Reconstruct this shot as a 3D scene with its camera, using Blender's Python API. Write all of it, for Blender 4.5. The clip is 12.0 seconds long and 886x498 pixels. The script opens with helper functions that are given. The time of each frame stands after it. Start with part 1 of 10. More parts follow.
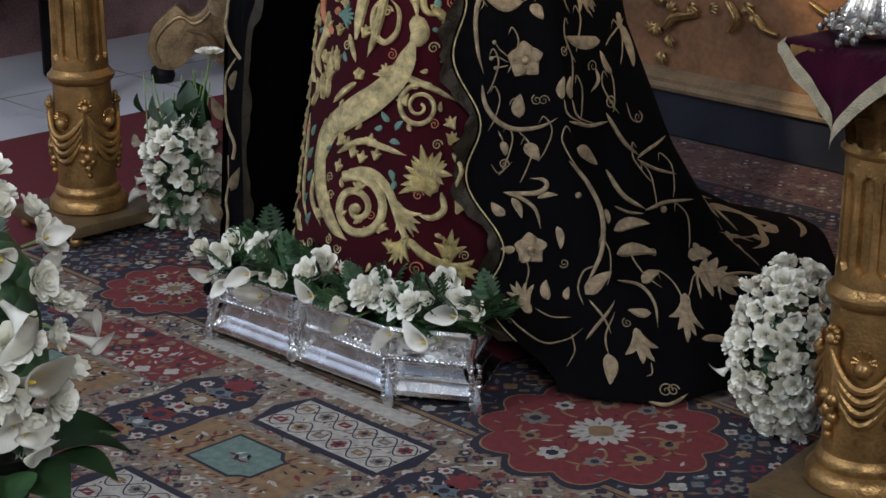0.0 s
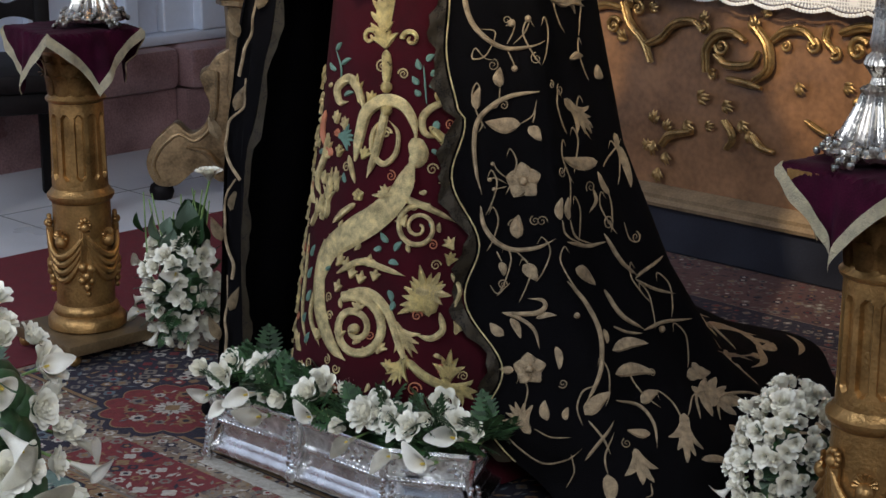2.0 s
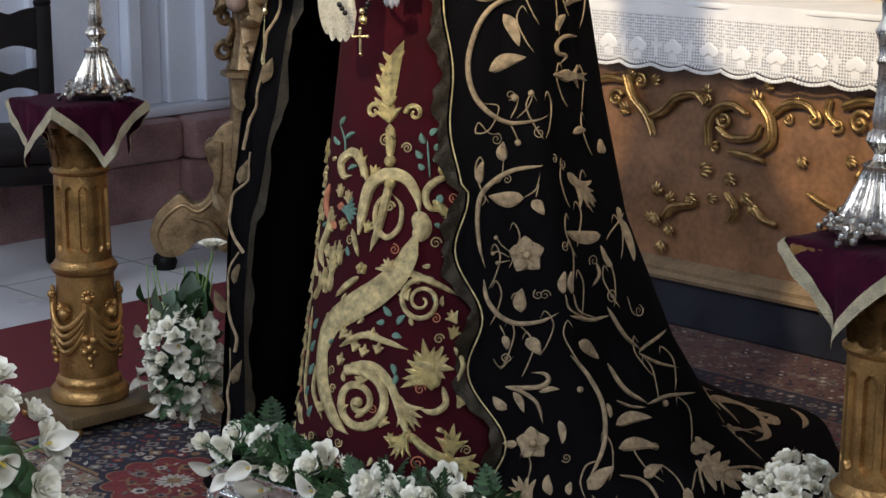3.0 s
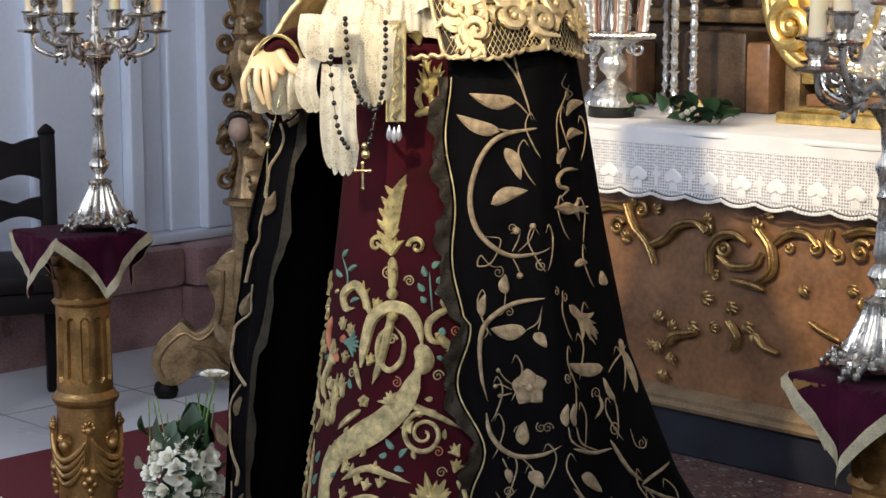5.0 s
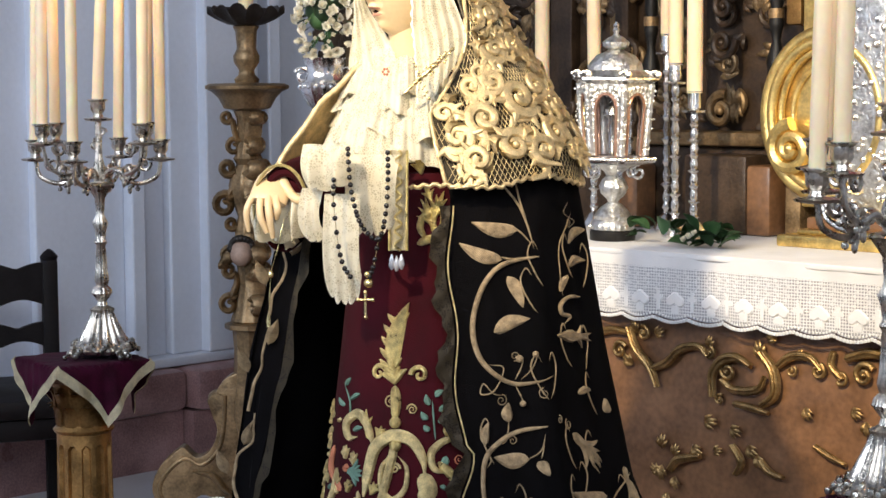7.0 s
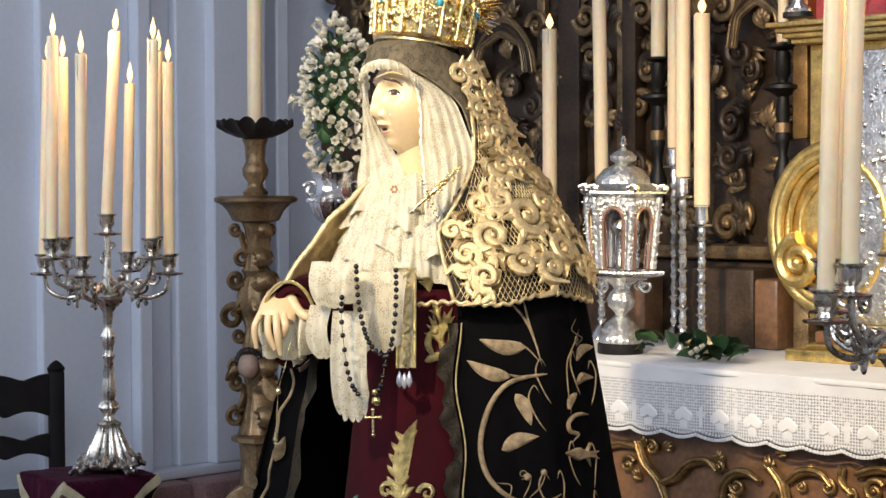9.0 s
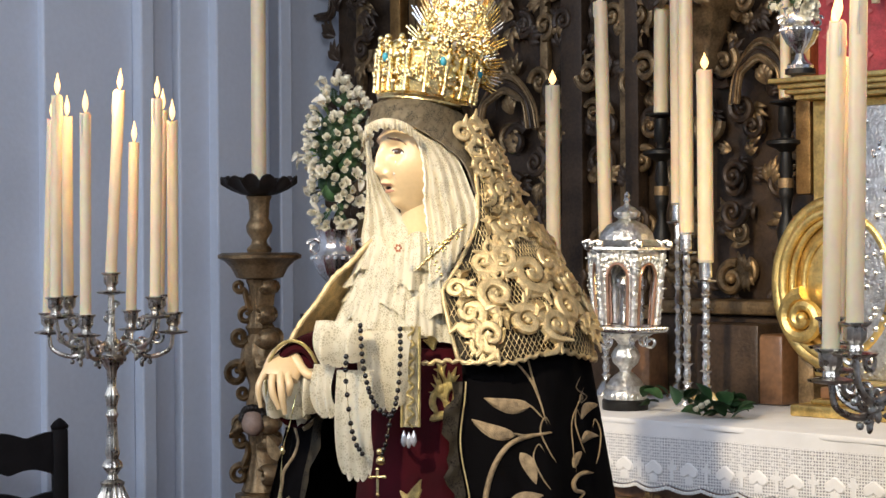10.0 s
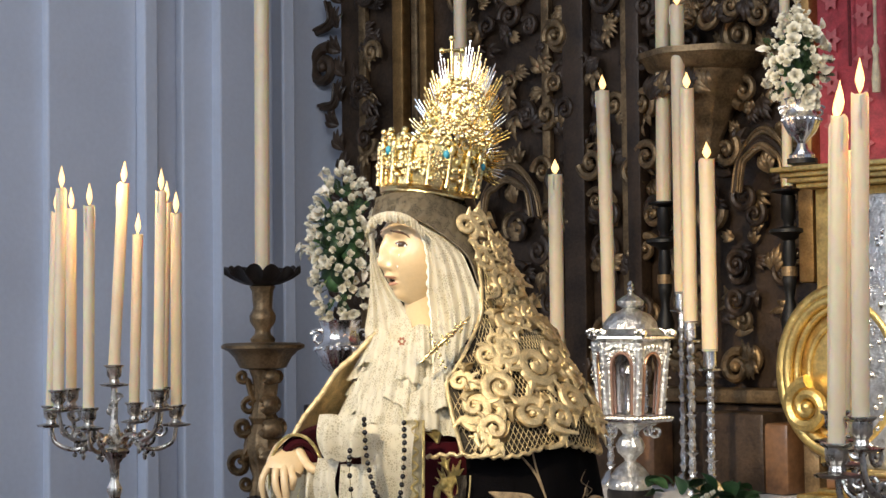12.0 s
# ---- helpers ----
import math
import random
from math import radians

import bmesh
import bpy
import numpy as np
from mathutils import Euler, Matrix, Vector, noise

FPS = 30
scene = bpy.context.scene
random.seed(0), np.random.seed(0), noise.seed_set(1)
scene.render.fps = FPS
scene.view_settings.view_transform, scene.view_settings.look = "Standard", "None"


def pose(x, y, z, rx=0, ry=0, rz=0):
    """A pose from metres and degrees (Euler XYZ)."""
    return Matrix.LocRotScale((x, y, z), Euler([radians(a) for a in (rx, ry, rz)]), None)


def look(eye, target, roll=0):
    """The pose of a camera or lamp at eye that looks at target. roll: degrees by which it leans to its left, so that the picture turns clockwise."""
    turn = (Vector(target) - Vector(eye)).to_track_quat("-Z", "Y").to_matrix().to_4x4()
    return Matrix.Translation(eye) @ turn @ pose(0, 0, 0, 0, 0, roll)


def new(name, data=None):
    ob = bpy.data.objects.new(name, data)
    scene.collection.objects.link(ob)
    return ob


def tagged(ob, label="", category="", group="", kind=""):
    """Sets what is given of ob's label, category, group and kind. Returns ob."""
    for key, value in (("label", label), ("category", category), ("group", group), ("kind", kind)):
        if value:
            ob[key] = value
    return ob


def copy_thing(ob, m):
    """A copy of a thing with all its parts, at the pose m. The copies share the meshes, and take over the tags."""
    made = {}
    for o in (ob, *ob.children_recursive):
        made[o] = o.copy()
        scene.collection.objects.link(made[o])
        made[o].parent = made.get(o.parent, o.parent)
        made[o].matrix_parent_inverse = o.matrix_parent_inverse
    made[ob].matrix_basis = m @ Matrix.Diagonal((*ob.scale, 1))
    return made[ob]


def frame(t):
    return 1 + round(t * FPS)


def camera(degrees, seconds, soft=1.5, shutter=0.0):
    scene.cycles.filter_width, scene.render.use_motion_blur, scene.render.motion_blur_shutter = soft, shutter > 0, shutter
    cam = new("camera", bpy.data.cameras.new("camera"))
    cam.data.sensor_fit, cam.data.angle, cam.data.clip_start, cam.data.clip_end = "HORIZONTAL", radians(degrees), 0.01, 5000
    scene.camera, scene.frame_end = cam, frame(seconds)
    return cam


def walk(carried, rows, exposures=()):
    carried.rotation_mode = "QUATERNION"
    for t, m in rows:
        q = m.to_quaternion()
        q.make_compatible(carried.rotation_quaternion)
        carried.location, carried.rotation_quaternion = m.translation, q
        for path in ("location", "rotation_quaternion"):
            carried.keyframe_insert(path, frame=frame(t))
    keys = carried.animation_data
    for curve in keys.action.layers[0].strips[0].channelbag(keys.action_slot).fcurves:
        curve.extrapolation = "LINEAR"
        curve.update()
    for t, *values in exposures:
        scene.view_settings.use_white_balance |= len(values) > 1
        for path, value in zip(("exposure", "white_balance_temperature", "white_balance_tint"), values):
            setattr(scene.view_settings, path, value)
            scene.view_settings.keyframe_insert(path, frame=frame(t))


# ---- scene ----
cam = camera(27.43, 12.0)
# seconds, eye (x, y, z), pitch, yaw, lean to the right
ROWS = [
    (0.0, 0.0000, 0.0000, 1.3500, -18.290, 0.001, 0.060),
    (0.5, -0.0010, 0.0002, 1.3554, -17.447, -0.028, 0.240),
    (1.0, -0.0020, 0.0004, 1.3608, -16.734, -0.115, 0.419),
    (1.5, -0.0029, 0.0006, 1.3663, -15.782, -0.113, 0.245),
    (2.0, -0.0038, 0.0008, 1.3717, -14.839, -0.111, 0.095),
    (2.5, -0.0046, 0.0010, 1.3771, -13.734, -0.092, -0.029),
    (3.0, -0.0054, 0.0012, 1.3828, -12.697, -0.036, -0.005),
    (5.0, -0.0083, 0.0020, 1.4054, -8.882, -0.017, 0.100),
    (5.5, -0.0090, 0.0022, 1.4111, -7.967, -0.019, 0.144),
    (6.0, -0.0095, 0.0024, 1.4166, -7.072, -0.030, 0.305),
    (6.5, -0.0100, 0.0026, 1.4221, -6.155, -0.009, 0.386),
    (7.0, -0.0105, 0.0028, 1.4273, -5.202, 0.011, 0.344),
    (9.0, -0.0120, 0.0035, 1.4480, -1.853, 0.221, 0.242),
    (9.5, -0.0122, 0.0037, 1.4532, -1.062, 0.284, 0.272),
    (10.0, -0.0125, 0.0039, 1.4582, -0.176, 0.329, 0.432),
    (10.5, -0.0127, 0.0041, 1.4633, 0.583, 0.366, 0.490),
    (11.0, -0.0128, 0.0042, 1.4669, 1.338, 0.396, 0.512),
    (11.5, -0.0129, 0.0043, 1.4705, 1.920, 0.403, 0.584),
    (12.0, -0.0130, 0.0045, 1.4741, 2.488, 0.406, 0.639),
]
walk(cam, [(t, pose(x, y, z, 0, 0, yaw) @ pose(0, 0, 0, 90 + pitch, 0, 0) @ pose(0, 0, 0, 0, 0, -lean)) for t, x, y, z, pitch, yaw, lean in ROWS],
     exposures=[(0.0, 0.05), (2.5, 0.1), (5.0, 0.28), (7.0, 0.34), (9.0, 0.08), (12.0, -0.20)])


# ---- light ----
world = bpy.data.worlds.new("daylight")
scene.world = world
world.use_nodes = True
wn = world.node_tree
sky = wn.nodes.new("ShaderNodeTexSky")
sky.sky_type, sky.sun_disc = "NISHITA", False
sky.sun_elevation, sky.sun_rotation = radians(38), radians(60)
wn.nodes["Background"].inputs["Strength"].default_value = 0.1
wn.links.new(sky.outputs["Color"], wn.nodes["Background"].inputs["Color"])


def lamp(name, kind, energy, colour, m, **more):
    data = bpy.data.lights.new(name, kind)
    data.energy, data.color = energy, colour
    for key, value in more.items():
        setattr(data, key, value)
    ob = new(name, data)
    ob.matrix_world = m
    return ob


# warm church spotlight from the front, aimed at the bust
lamp("church_spotlight", "SPOT", 1700, (1.0, 0.82, 0.56), look((-1.9, -0.6, 4.2), (0.25, 3.8, 1.70)), spot_size=radians(25), spot_blend=0.9, shadow_soft_size=0.10)
# daylight that falls in from the nave's windows
lamp("nave_window_light", "AREA", 112, (0.78, 0.86, 1.0), look((-3.3, 1.2, 3.2), (-0.6, 6.6, 0.8)), shape="RECTANGLE", size=1.6, size_y=2.4)
# broad cool fill added in front, without a known source
lamp("entrance_light", "AREA", 195, (0.85, 0.90, 1.0), look((0.8, -3.2, 4.0), (0.1, 4.0, 0.6)), shape="RECTANGLE", size=2.5, size_y=2.0)


# the lit candles: one lamp for the flames of each group
lamp("candelabrum_flames", "POINT", 3.6, (1.0, 0.60, 0.28), pose(-0.815, 4.22, 1.82), shadow_soft_size=0.09)
lamp("near_candelabrum_flames", "POINT", 3.6, (1.0, 0.60, 0.28), pose(0.657, 2.70, 1.86), shadow_soft_size=0.09)
lamp("altar_candle_flames", "POINT", 2.0, (1.0, 0.60, 0.28), pose(0.42, 4.62, 1.95), shadow_soft_size=0.12)


# ---- materials ----
def surface(name, base, rough=0.6, metal=0.0, vary=0.25, scale=12.0, bump=0.15, grain=140.0, tint=None, sheen=0.0, trans=0.0, coat=0.0, spread=0.0, stitch=0.0):
    """A procedural material: colour that drifts at two scales, roughness that drifts with it, and fine relief."""
    m = bpy.data.materials.new(name)
    m.use_nodes = True
    t, b = m.node_tree, m.node_tree.nodes["Principled BSDF"]
    co = t.nodes.new("ShaderNodeTexCoord")

    def noise_at(s, d=4.0):
        n = t.nodes.new("ShaderNodeTexNoise")
        n.inputs["Scale"].default_value, n.inputs["Detail"].default_value = s, d
        t.links.new(co.outputs["Object"], n.inputs["Vector"])
        return n.outputs["Fac"]

    broad, fine = noise_at(scale), noise_at(grain, 2.0)
    ramp = t.nodes.new("ShaderNodeValToRGB")
    low = [max(0.0, c * (1 - vary)) for c in base]
    high = tint or [min(1.0, c * (1 + vary)) for c in base]
    ramp.color_ramp.elements[0].color, ramp.color_ramp.elements[1].color = (*low, 1), (*high, 1)
    ramp.color_ramp.elements[0].position, ramp.color_ramp.elements[1].position = 0.3, 0.7
    mix = t.nodes.new("ShaderNodeMath")
    mix.operation, mix.use_clamp = "MULTIPLY_ADD", True
    t.links.new(fine, mix.inputs[0])
    mix.inputs[1].default_value = 0.4
    add = t.nodes.new("ShaderNodeMath")
    add.operation = "MULTIPLY_ADD"
    t.links.new(broad, add.inputs[0])
    add.inputs[1].default_value, add.inputs[2].default_value = 0.8, -0.1
    t.links.new(add.outputs[0], mix.inputs[2])
    if spread:
        info = t.nodes.new("ShaderNodeNewGeometry")
        more = t.nodes.new("ShaderNodeMath")
        more.operation = "MULTIPLY_ADD"
        t.links.new(info.outputs["Random Per Island"], more.inputs[0])
        more.inputs[1].default_value = spread
        t.links.new(mix.outputs[0], more.inputs[2])
        off = t.nodes.new("ShaderNodeMath")
        off.operation = "SUBTRACT"
        t.links.new(more.outputs[0], off.inputs[0])
        off.inputs[1].default_value = spread / 2
        t.links.new(off.outputs[0], ramp.inputs[0])
    else:
        t.links.new(mix.outputs[0], ramp.inputs[0])
    t.links.new(ramp.outputs["Color"], b.inputs["Base Color"])
    r = t.nodes.new("ShaderNodeMapRange")
    r.inputs["To Min"].default_value, r.inputs["To Max"].default_value = max(0.02, rough - 0.1), min(1.0, rough + 0.12)
    t.links.new(broad, r.inputs["Value"])
    t.links.new(r.outputs["Result"], b.inputs["Roughness"])
    b.inputs["Metallic"].default_value = metal
    b.inputs["Sheen Weight"].default_value = sheen
    b.inputs["Transmission Weight"].default_value = trans
    b.inputs["Coat Weight"].default_value = coat
    if stitch:
        # rows of laid thread, a few millimetres apart
        wave = t.nodes.new("ShaderNodeTexWave")
        wave.bands_direction = "DIAGONAL"
        wave.inputs["Scale"].default_value, wave.inputs["Distortion"].default_value, wave.inputs["Detail Scale"].default_value = stitch, 3.0, 0.6
        t.links.new(co.outputs["Object"], wave.inputs["Vector"])
        both = t.nodes.new("ShaderNodeMath")
        both.operation = "MULTIPLY_ADD"
        t.links.new(wave.outputs["Fac"], both.inputs[0])
        both.inputs[1].default_value = 0.45
        t.links.new(fine, both.inputs[2])
        fine = both.outputs[0]
    if bump:
        bp = t.nodes.new("ShaderNodeBump")
        bp.inputs["Strength"].default_value, bp.inputs["Distance"].default_value = bump, 0.004
        t.links.new(fine, bp.inputs["Height"])
        t.links.new(bp.outputs["Normal"], b.inputs["Normal"])
    return m


def glow(name, colour, strength):
    m = bpy.data.materials.new(name)
    m.use_nodes = True
    b = m.node_tree.nodes["Principled BSDF"]
    b.inputs["Base Color"].default_value = (*colour, 1)
    b.inputs["Emission Color"].default_value, b.inputs["Emission Strength"].default_value = (*colour, 1), strength
    return m


M = {
    "velvet": surface("black_velvet", (0.0042, 0.0036, 0.0045), 0.9, vary=0.4, sheen=0.0, bump=0.3, grain=500),
    "burgundy": surface("burgundy_velvet", (0.034, 0.0011, 0.0042), 0.85, vary=0.35, sheen=0.02, bump=0.3, grain=500),
    "thread": surface("gold_thread_embroidery", (0.70, 0.545, 0.27), 0.38, 0.5, vary=0.5, scale=60, bump=0.7, grain=500, stitch=165),
    "dullthread": surface("matte_gold_embroidery", (0.36, 0.265, 0.155), 0.52, 0.25, vary=0.5, scale=70, bump=0.6, grain=500, stitch=165),
    "brightthread": surface("bright_gold_embroidery", (0.78, 0.60, 0.27), 0.30, 0.7, vary=0.4, scale=70, bump=0.8, grain=450, stitch=150),
    "greenthread": surface("green_silk_embroidery", (0.12, 0.22, 0.17), 0.6, vary=0.3, scale=60, bump=0.5, grain=600),
    "redthread": surface("orange_silk_embroidery", (0.45, 0.16, 0.08), 0.6, vary=0.3, scale=60, bump=0.5, grain=600),
    "goldlace": surface("gold_lace", (0.66, 0.52, 0.285), 0.32, 0.65, vary=0.4, scale=55, bump=0.5, grain=420),
    "browNet": surface("grey_brown_net", (0.17, 0.14, 0.095), 0.6, 0.25, vary=0.4, scale=80, bump=0.8, grain=380),
    "skin": surface("painted_flesh", (0.68, 0.50, 0.285), 0.30, vary=0.08, scale=8, bump=0.02, coat=0.2),
    "lips": surface("painted_lips", (0.44, 0.215, 0.135), 0.35, vary=0.1, bump=0),
    "eyes": surface("painted_eyes", (0.06, 0.035, 0.02), 0.15, vary=0.1, bump=0),
    "brow": surface("painted_brow", (0.09, 0.04, 0.02), 0.6, vary=0.1, bump=0),
    "tear": surface("glass_tear", (0.9, 0.88, 0.85), 0.05, vary=0.02, bump=0, coat=1.0),
    "gold": surface("polished_gold", (1.0, 0.70, 0.33), 0.24, 1.0, vary=0.25, scale=40, bump=0.25, grain=260),
    "altgilt": surface("worn_gilt_carving", (0.34, 0.215, 0.085), 0.36, 0.8, vary=0.55, scale=30, bump=0.4, grain=150),
    "gilt": surface("gilded_wood", (0.36, 0.205, 0.072), 0.38, 0.8, vary=0.4, scale=22, bump=0.35, grain=160),
    "brightgilt": surface("bright_gilded_panel", (0.80, 0.56, 0.21), 0.36, 0.9, vary=0.35, scale=22, bump=0.4, grain=120),
    "oldgilt": surface("darkened_gilded_wood", (0.25, 0.165, 0.082), 0.40, 0.65, vary=0.6, scale=16, bump=0.4, grain=120),
    "retable": surface("dark_carved_wood", (0.055, 0.034, 0.02), 0.42, 0.25, vary=0.6, scale=9, bump=0.4, grain=90),
    "marblewood": surface("brown_jasper_painted_wood", (0.19, 0.095, 0.045), 0.4, vary=0.45, scale=7, bump=0.1, grain=60, coat=0.2),
    "darkpaint": surface("dark_blue_plinth_paint", (0.012, 0.014, 0.022), 0.45, vary=0.4, scale=8),
    "moulding": surface("worn_moulding", (0.24, 0.17, 0.10), 0.5, 0.2, vary=0.4, scale=14),
    "silver": surface("polished_silver", (0.86, 0.84, 0.81), 0.24, 1.0, vary=0.25, scale=30, bump=0.14, grain=200),
    "oldsilver": surface("tarnished_silver", (0.52, 0.48, 0.42), 0.27, 1.0, vary=0.5, scale=45, bump=0.2, grain=220),
    "wax": surface("ivory_wax", (0.92, 0.73, 0.48), 0.32, vary=0.07, scale=10, bump=0.06, grain=50),
    "linen": surface("white_linen", (0.80, 0.79, 0.78), 0.8, vary=0.06, scale=10, bump=0.3, grain=400),
    "petal": surface("white_petals", (0.90, 0.87, 0.74), 0.5, vary=0.06, scale=20, bump=0.1, grain=120, spread=0.5),
    "calla": surface("calla_petals", (0.90, 0.87, 0.77), 0.4, vary=0.06, scale=20, bump=0.05),
    "leaf": surface("dark_green_leaves", (0.035, 0.085, 0.03), 0.45, vary=0.5, scale=30, bump=0.2, grain=150, spread=0.6),
    "leafpale": surface("grey_green_leaves", (0.12, 0.17, 0.12), 0.5, vary=0.4, scale=30, bump=0.2, spread=0.6),
    "plaster": surface("cool_white_plaster", (0.63, 0.67, 0.75), 0.85, vary=0.06, scale=2.5, bump=0.15, grain=50),
    "skirting": surface("red_marble", (0.25, 0.125, 0.12), 0.3, vary=0.5, scale=5, bump=0.03, tint=(0.40, 0.24, 0.23)),
    "marblefloor": surface("pale_marble_floor", (0.62, 0.63, 0.65), 0.3, vary=0.12, scale=3, bump=0.02),
    "redcarpet": surface("red_carpet_runner", (0.12, 0.010, 0.016), 0.95, vary=0.2, scale=30, bump=0.5, grain=500),
    "purple": surface("purple_velvet", (0.060, 0.0035, 0.022), 0.7, vary=0.5, scale=18, sheen=0.03, bump=0.25, grain=400),
    "galloon": surface("gold_galloon_braid", (0.70, 0.62, 0.42), 0.55, 0.12, vary=0.2, scale=60, bump=0.8, grain=350),
    "darkwood": surface("near_black_wood", (0.008, 0.006, 0.006), 0.55, vary=0.4, scale=14),
    "plate": surface("brown_painted_board", (0.13, 0.085, 0.04), 0.45, 0.3, vary=0.35, scale=20),
    "bead": surface("black_bead", (0.008, 0.006, 0.006), 0.2, vary=0.2, bump=0),
    "damask": surface("crimson_damask", (0.42, 0.05, 0.06), 0.6, vary=0.35, scale=26, bump=0.4),
    "iron": surface("black_iron", (0.012, 0.011, 0.010), 0.45, 0.4, vary=0.4, scale=30),
    "blue": surface("blue_enamel", (0.05, 0.30, 0.42), 0.2, vary=0.2, bump=0),
    "crystal": surface("crystal_drops", (0.62, 0.62, 0.65), 0.1, 0.6, vary=0.1, bump=0),
    "copper": surface("rosy_copper", (0.55, 0.33, 0.24), 0.3, 0.8, vary=0.2),
    # linen behind the lace; its grey paints in the shade seen through the holes
    "underlinen": surface("grey_linen_lining", (0.40, 0.39, 0.42), 0.85, vary=0.08),
    "damask2": surface("damask_flowers", (0.55, 0.13, 0.13), 0.45, vary=0.2, scale=30, bump=0.3),
    "embossed": surface("embossed_silver", (0.82, 0.79, 0.72), 0.36, 1.0, vary=0.35, scale=60, bump=1.0, grain=110),
    "flame": glow("candle_flame", (1.0, 0.62, 0.24), 2.6),
    "wick": surface("burnt_wick", (0.01, 0.008, 0.006), 0.9, bump=0),
}
def lace_material(name, thread, ground, scale, rough=0.75, metal=0.0):
    """Openwork: pale threads over darker gaps, with relief."""
    m = bpy.data.materials.new(name)
    m.use_nodes = True
    t, b = m.node_tree, m.node_tree.nodes["Principled BSDF"]
    co = t.nodes.new("ShaderNodeTexCoord")
    v = t.nodes.new("ShaderNodeTexVoronoi")
    v.feature = "DISTANCE_TO_EDGE"
    v.inputs["Scale"].default_value = scale
    n = t.nodes.new("ShaderNodeTexNoise")
    n.inputs["Scale"].default_value = scale * 0.22
    r = t.nodes.new("ShaderNodeMapRange")
    r.inputs["From Min"].default_value, r.inputs["From Max"].default_value = 0.07, 0.24
    add = t.nodes.new("ShaderNodeMath")
    add.operation, add.use_clamp = "SUBTRACT", True
    big = t.nodes.new("ShaderNodeMapRange")
    big.inputs["From Min"].default_value, big.inputs["From Max"].default_value = 0.45, 0.60
    for q in (v, n):
        t.links.new(co.outputs["Object"], q.inputs["Vector"])
    t.links.new(v.outputs["Distance"], r.inputs["Value"])
    t.links.new(n.outputs["Fac"], big.inputs["Value"])
    t.links.new(r.outputs["Result"], add.inputs[0])
    t.links.new(big.outputs["Result"], add.inputs[1])
    mix = t.nodes.new("ShaderNodeMix")
    mix.data_type = "RGBA"
    mix.inputs[6].default_value, mix.inputs[7].default_value = (*thread, 1), (*ground, 1)
    t.links.new(add.outputs[0], mix.inputs["Factor"])
    t.links.new(mix.outputs[2], b.inputs["Base Color"])
    b.inputs["Roughness"].default_value, b.inputs["Metallic"].default_value = rough, metal
    bp = t.nodes.new("ShaderNodeBump")
    bp.invert = True
    bp.inputs["Strength"].default_value, bp.inputs["Distance"].default_value = 0.35, 0.002
    t.links.new(add.outputs[0], bp.inputs["Height"])
    t.links.new(bp.outputs["Normal"], b.inputs["Normal"])
    return m


M["lace"] = lace_material("ivory_lace_openwork", (0.90, 0.85, 0.70), (0.62, 0.56, 0.40), 210)
M["silverlace"] = lace_material("tarnished_lace_openwork", (0.055, 0.041, 0.023), (0.007, 0.005, 0.004), 240, 0.5, 0.4)
M["net"] = lace_material("grey_gold_net", (0.25, 0.205, 0.135), (0.030, 0.025, 0.018), 330, 0.6, 0.15)
for key in ("velvet", "burgundy", "purple", "darkwood"):
    M[key].node_tree.nodes["Principled BSDF"].inputs["Specular IOR Level"].default_value = 0.15
wax_node = M["wax"].node_tree.nodes["Principled BSDF"]
wax_node.inputs["Subsurface Weight"].default_value, wax_node.inputs["Subsurface Scale"].default_value = 0.5, 0.02
wax_node.inputs["Subsurface Radius"].default_value = (1.0, 0.5, 0.2)
glass = bpy.data.materials.new("clear_glass")
glass.use_nodes = True
gb = glass.node_tree.nodes["Principled BSDF"]
gb.inputs["Transmission Weight"].default_value, gb.inputs["Roughness"].default_value, gb.inputs["IOR"].default_value = 1.0, 0.02, 1.2
M["glass"] = glass


# ---- builders ----
H = 2 ** -0.5


def W(u, v, z=0.0):
    """The church's own axes: u along the altar to its right, v towards the altar."""
    return Vector(((u + v) * H, (v - u) * H, z))


def mesh_of(name, bm, mats, smooth=True):
    me = bpy.data.meshes.new(name)
    bmesh.ops.recalc_face_normals(bm, faces=bm.faces)
    bm.to_mesh(me)
    bm.free()
    for m in (mats if isinstance(mats, (list, tuple)) else [mats]):
        me.materials.append(M[m] if isinstance(m, str) else m)
    if smooth:
        me.polygons.foreach_set("use_smooth", [True] * len(me.polygons))
        me.set_sharp_from_angle(angle=radians(42))
    return me


def part(name, bm, material, parent=None, label="", m=None, smooth=True):
    ob = new(name, mesh_of(name, bm, material, smooth))
    if parent is not None:
        ob.parent = parent
    if m is not None:
        ob.matrix_basis = m
    if label:
        ob["label"] = label
    return ob


def thing(name, label, category, m=None, group="", kind=""):
    ob = new(name)
    ob.empty_display_size = 0.05
    if m is not None:
        ob.matrix_basis = m
    return tagged(ob, label, category, group, kind)


def again(src, parent, m):
    """One more part that shares its mesh."""
    ob = new(src.name.split(".")[0], src.data)
    ob.parent, ob.matrix_basis = parent, m
    return ob


def grid(bm, rows, closed=False, cap=False, mi=0):
    """A skin over rows of points, each row of one length."""
    vs = [[bm.verts.new(p) for p in row] for row in rows]
    n = len(vs[0])
    for a, b in zip(vs, vs[1:]):
        for i in range(n if closed else n - 1):
            j = (i + 1) % n
            try:
                bm.faces.new((a[i], a[j], b[j], b[i])).material_index = mi
            except ValueError:
                pass
    if cap and closed:
        bm.faces.new(vs[0]).material_index = mi
        bm.faces.new(vs[-1]).material_index = mi
    return vs


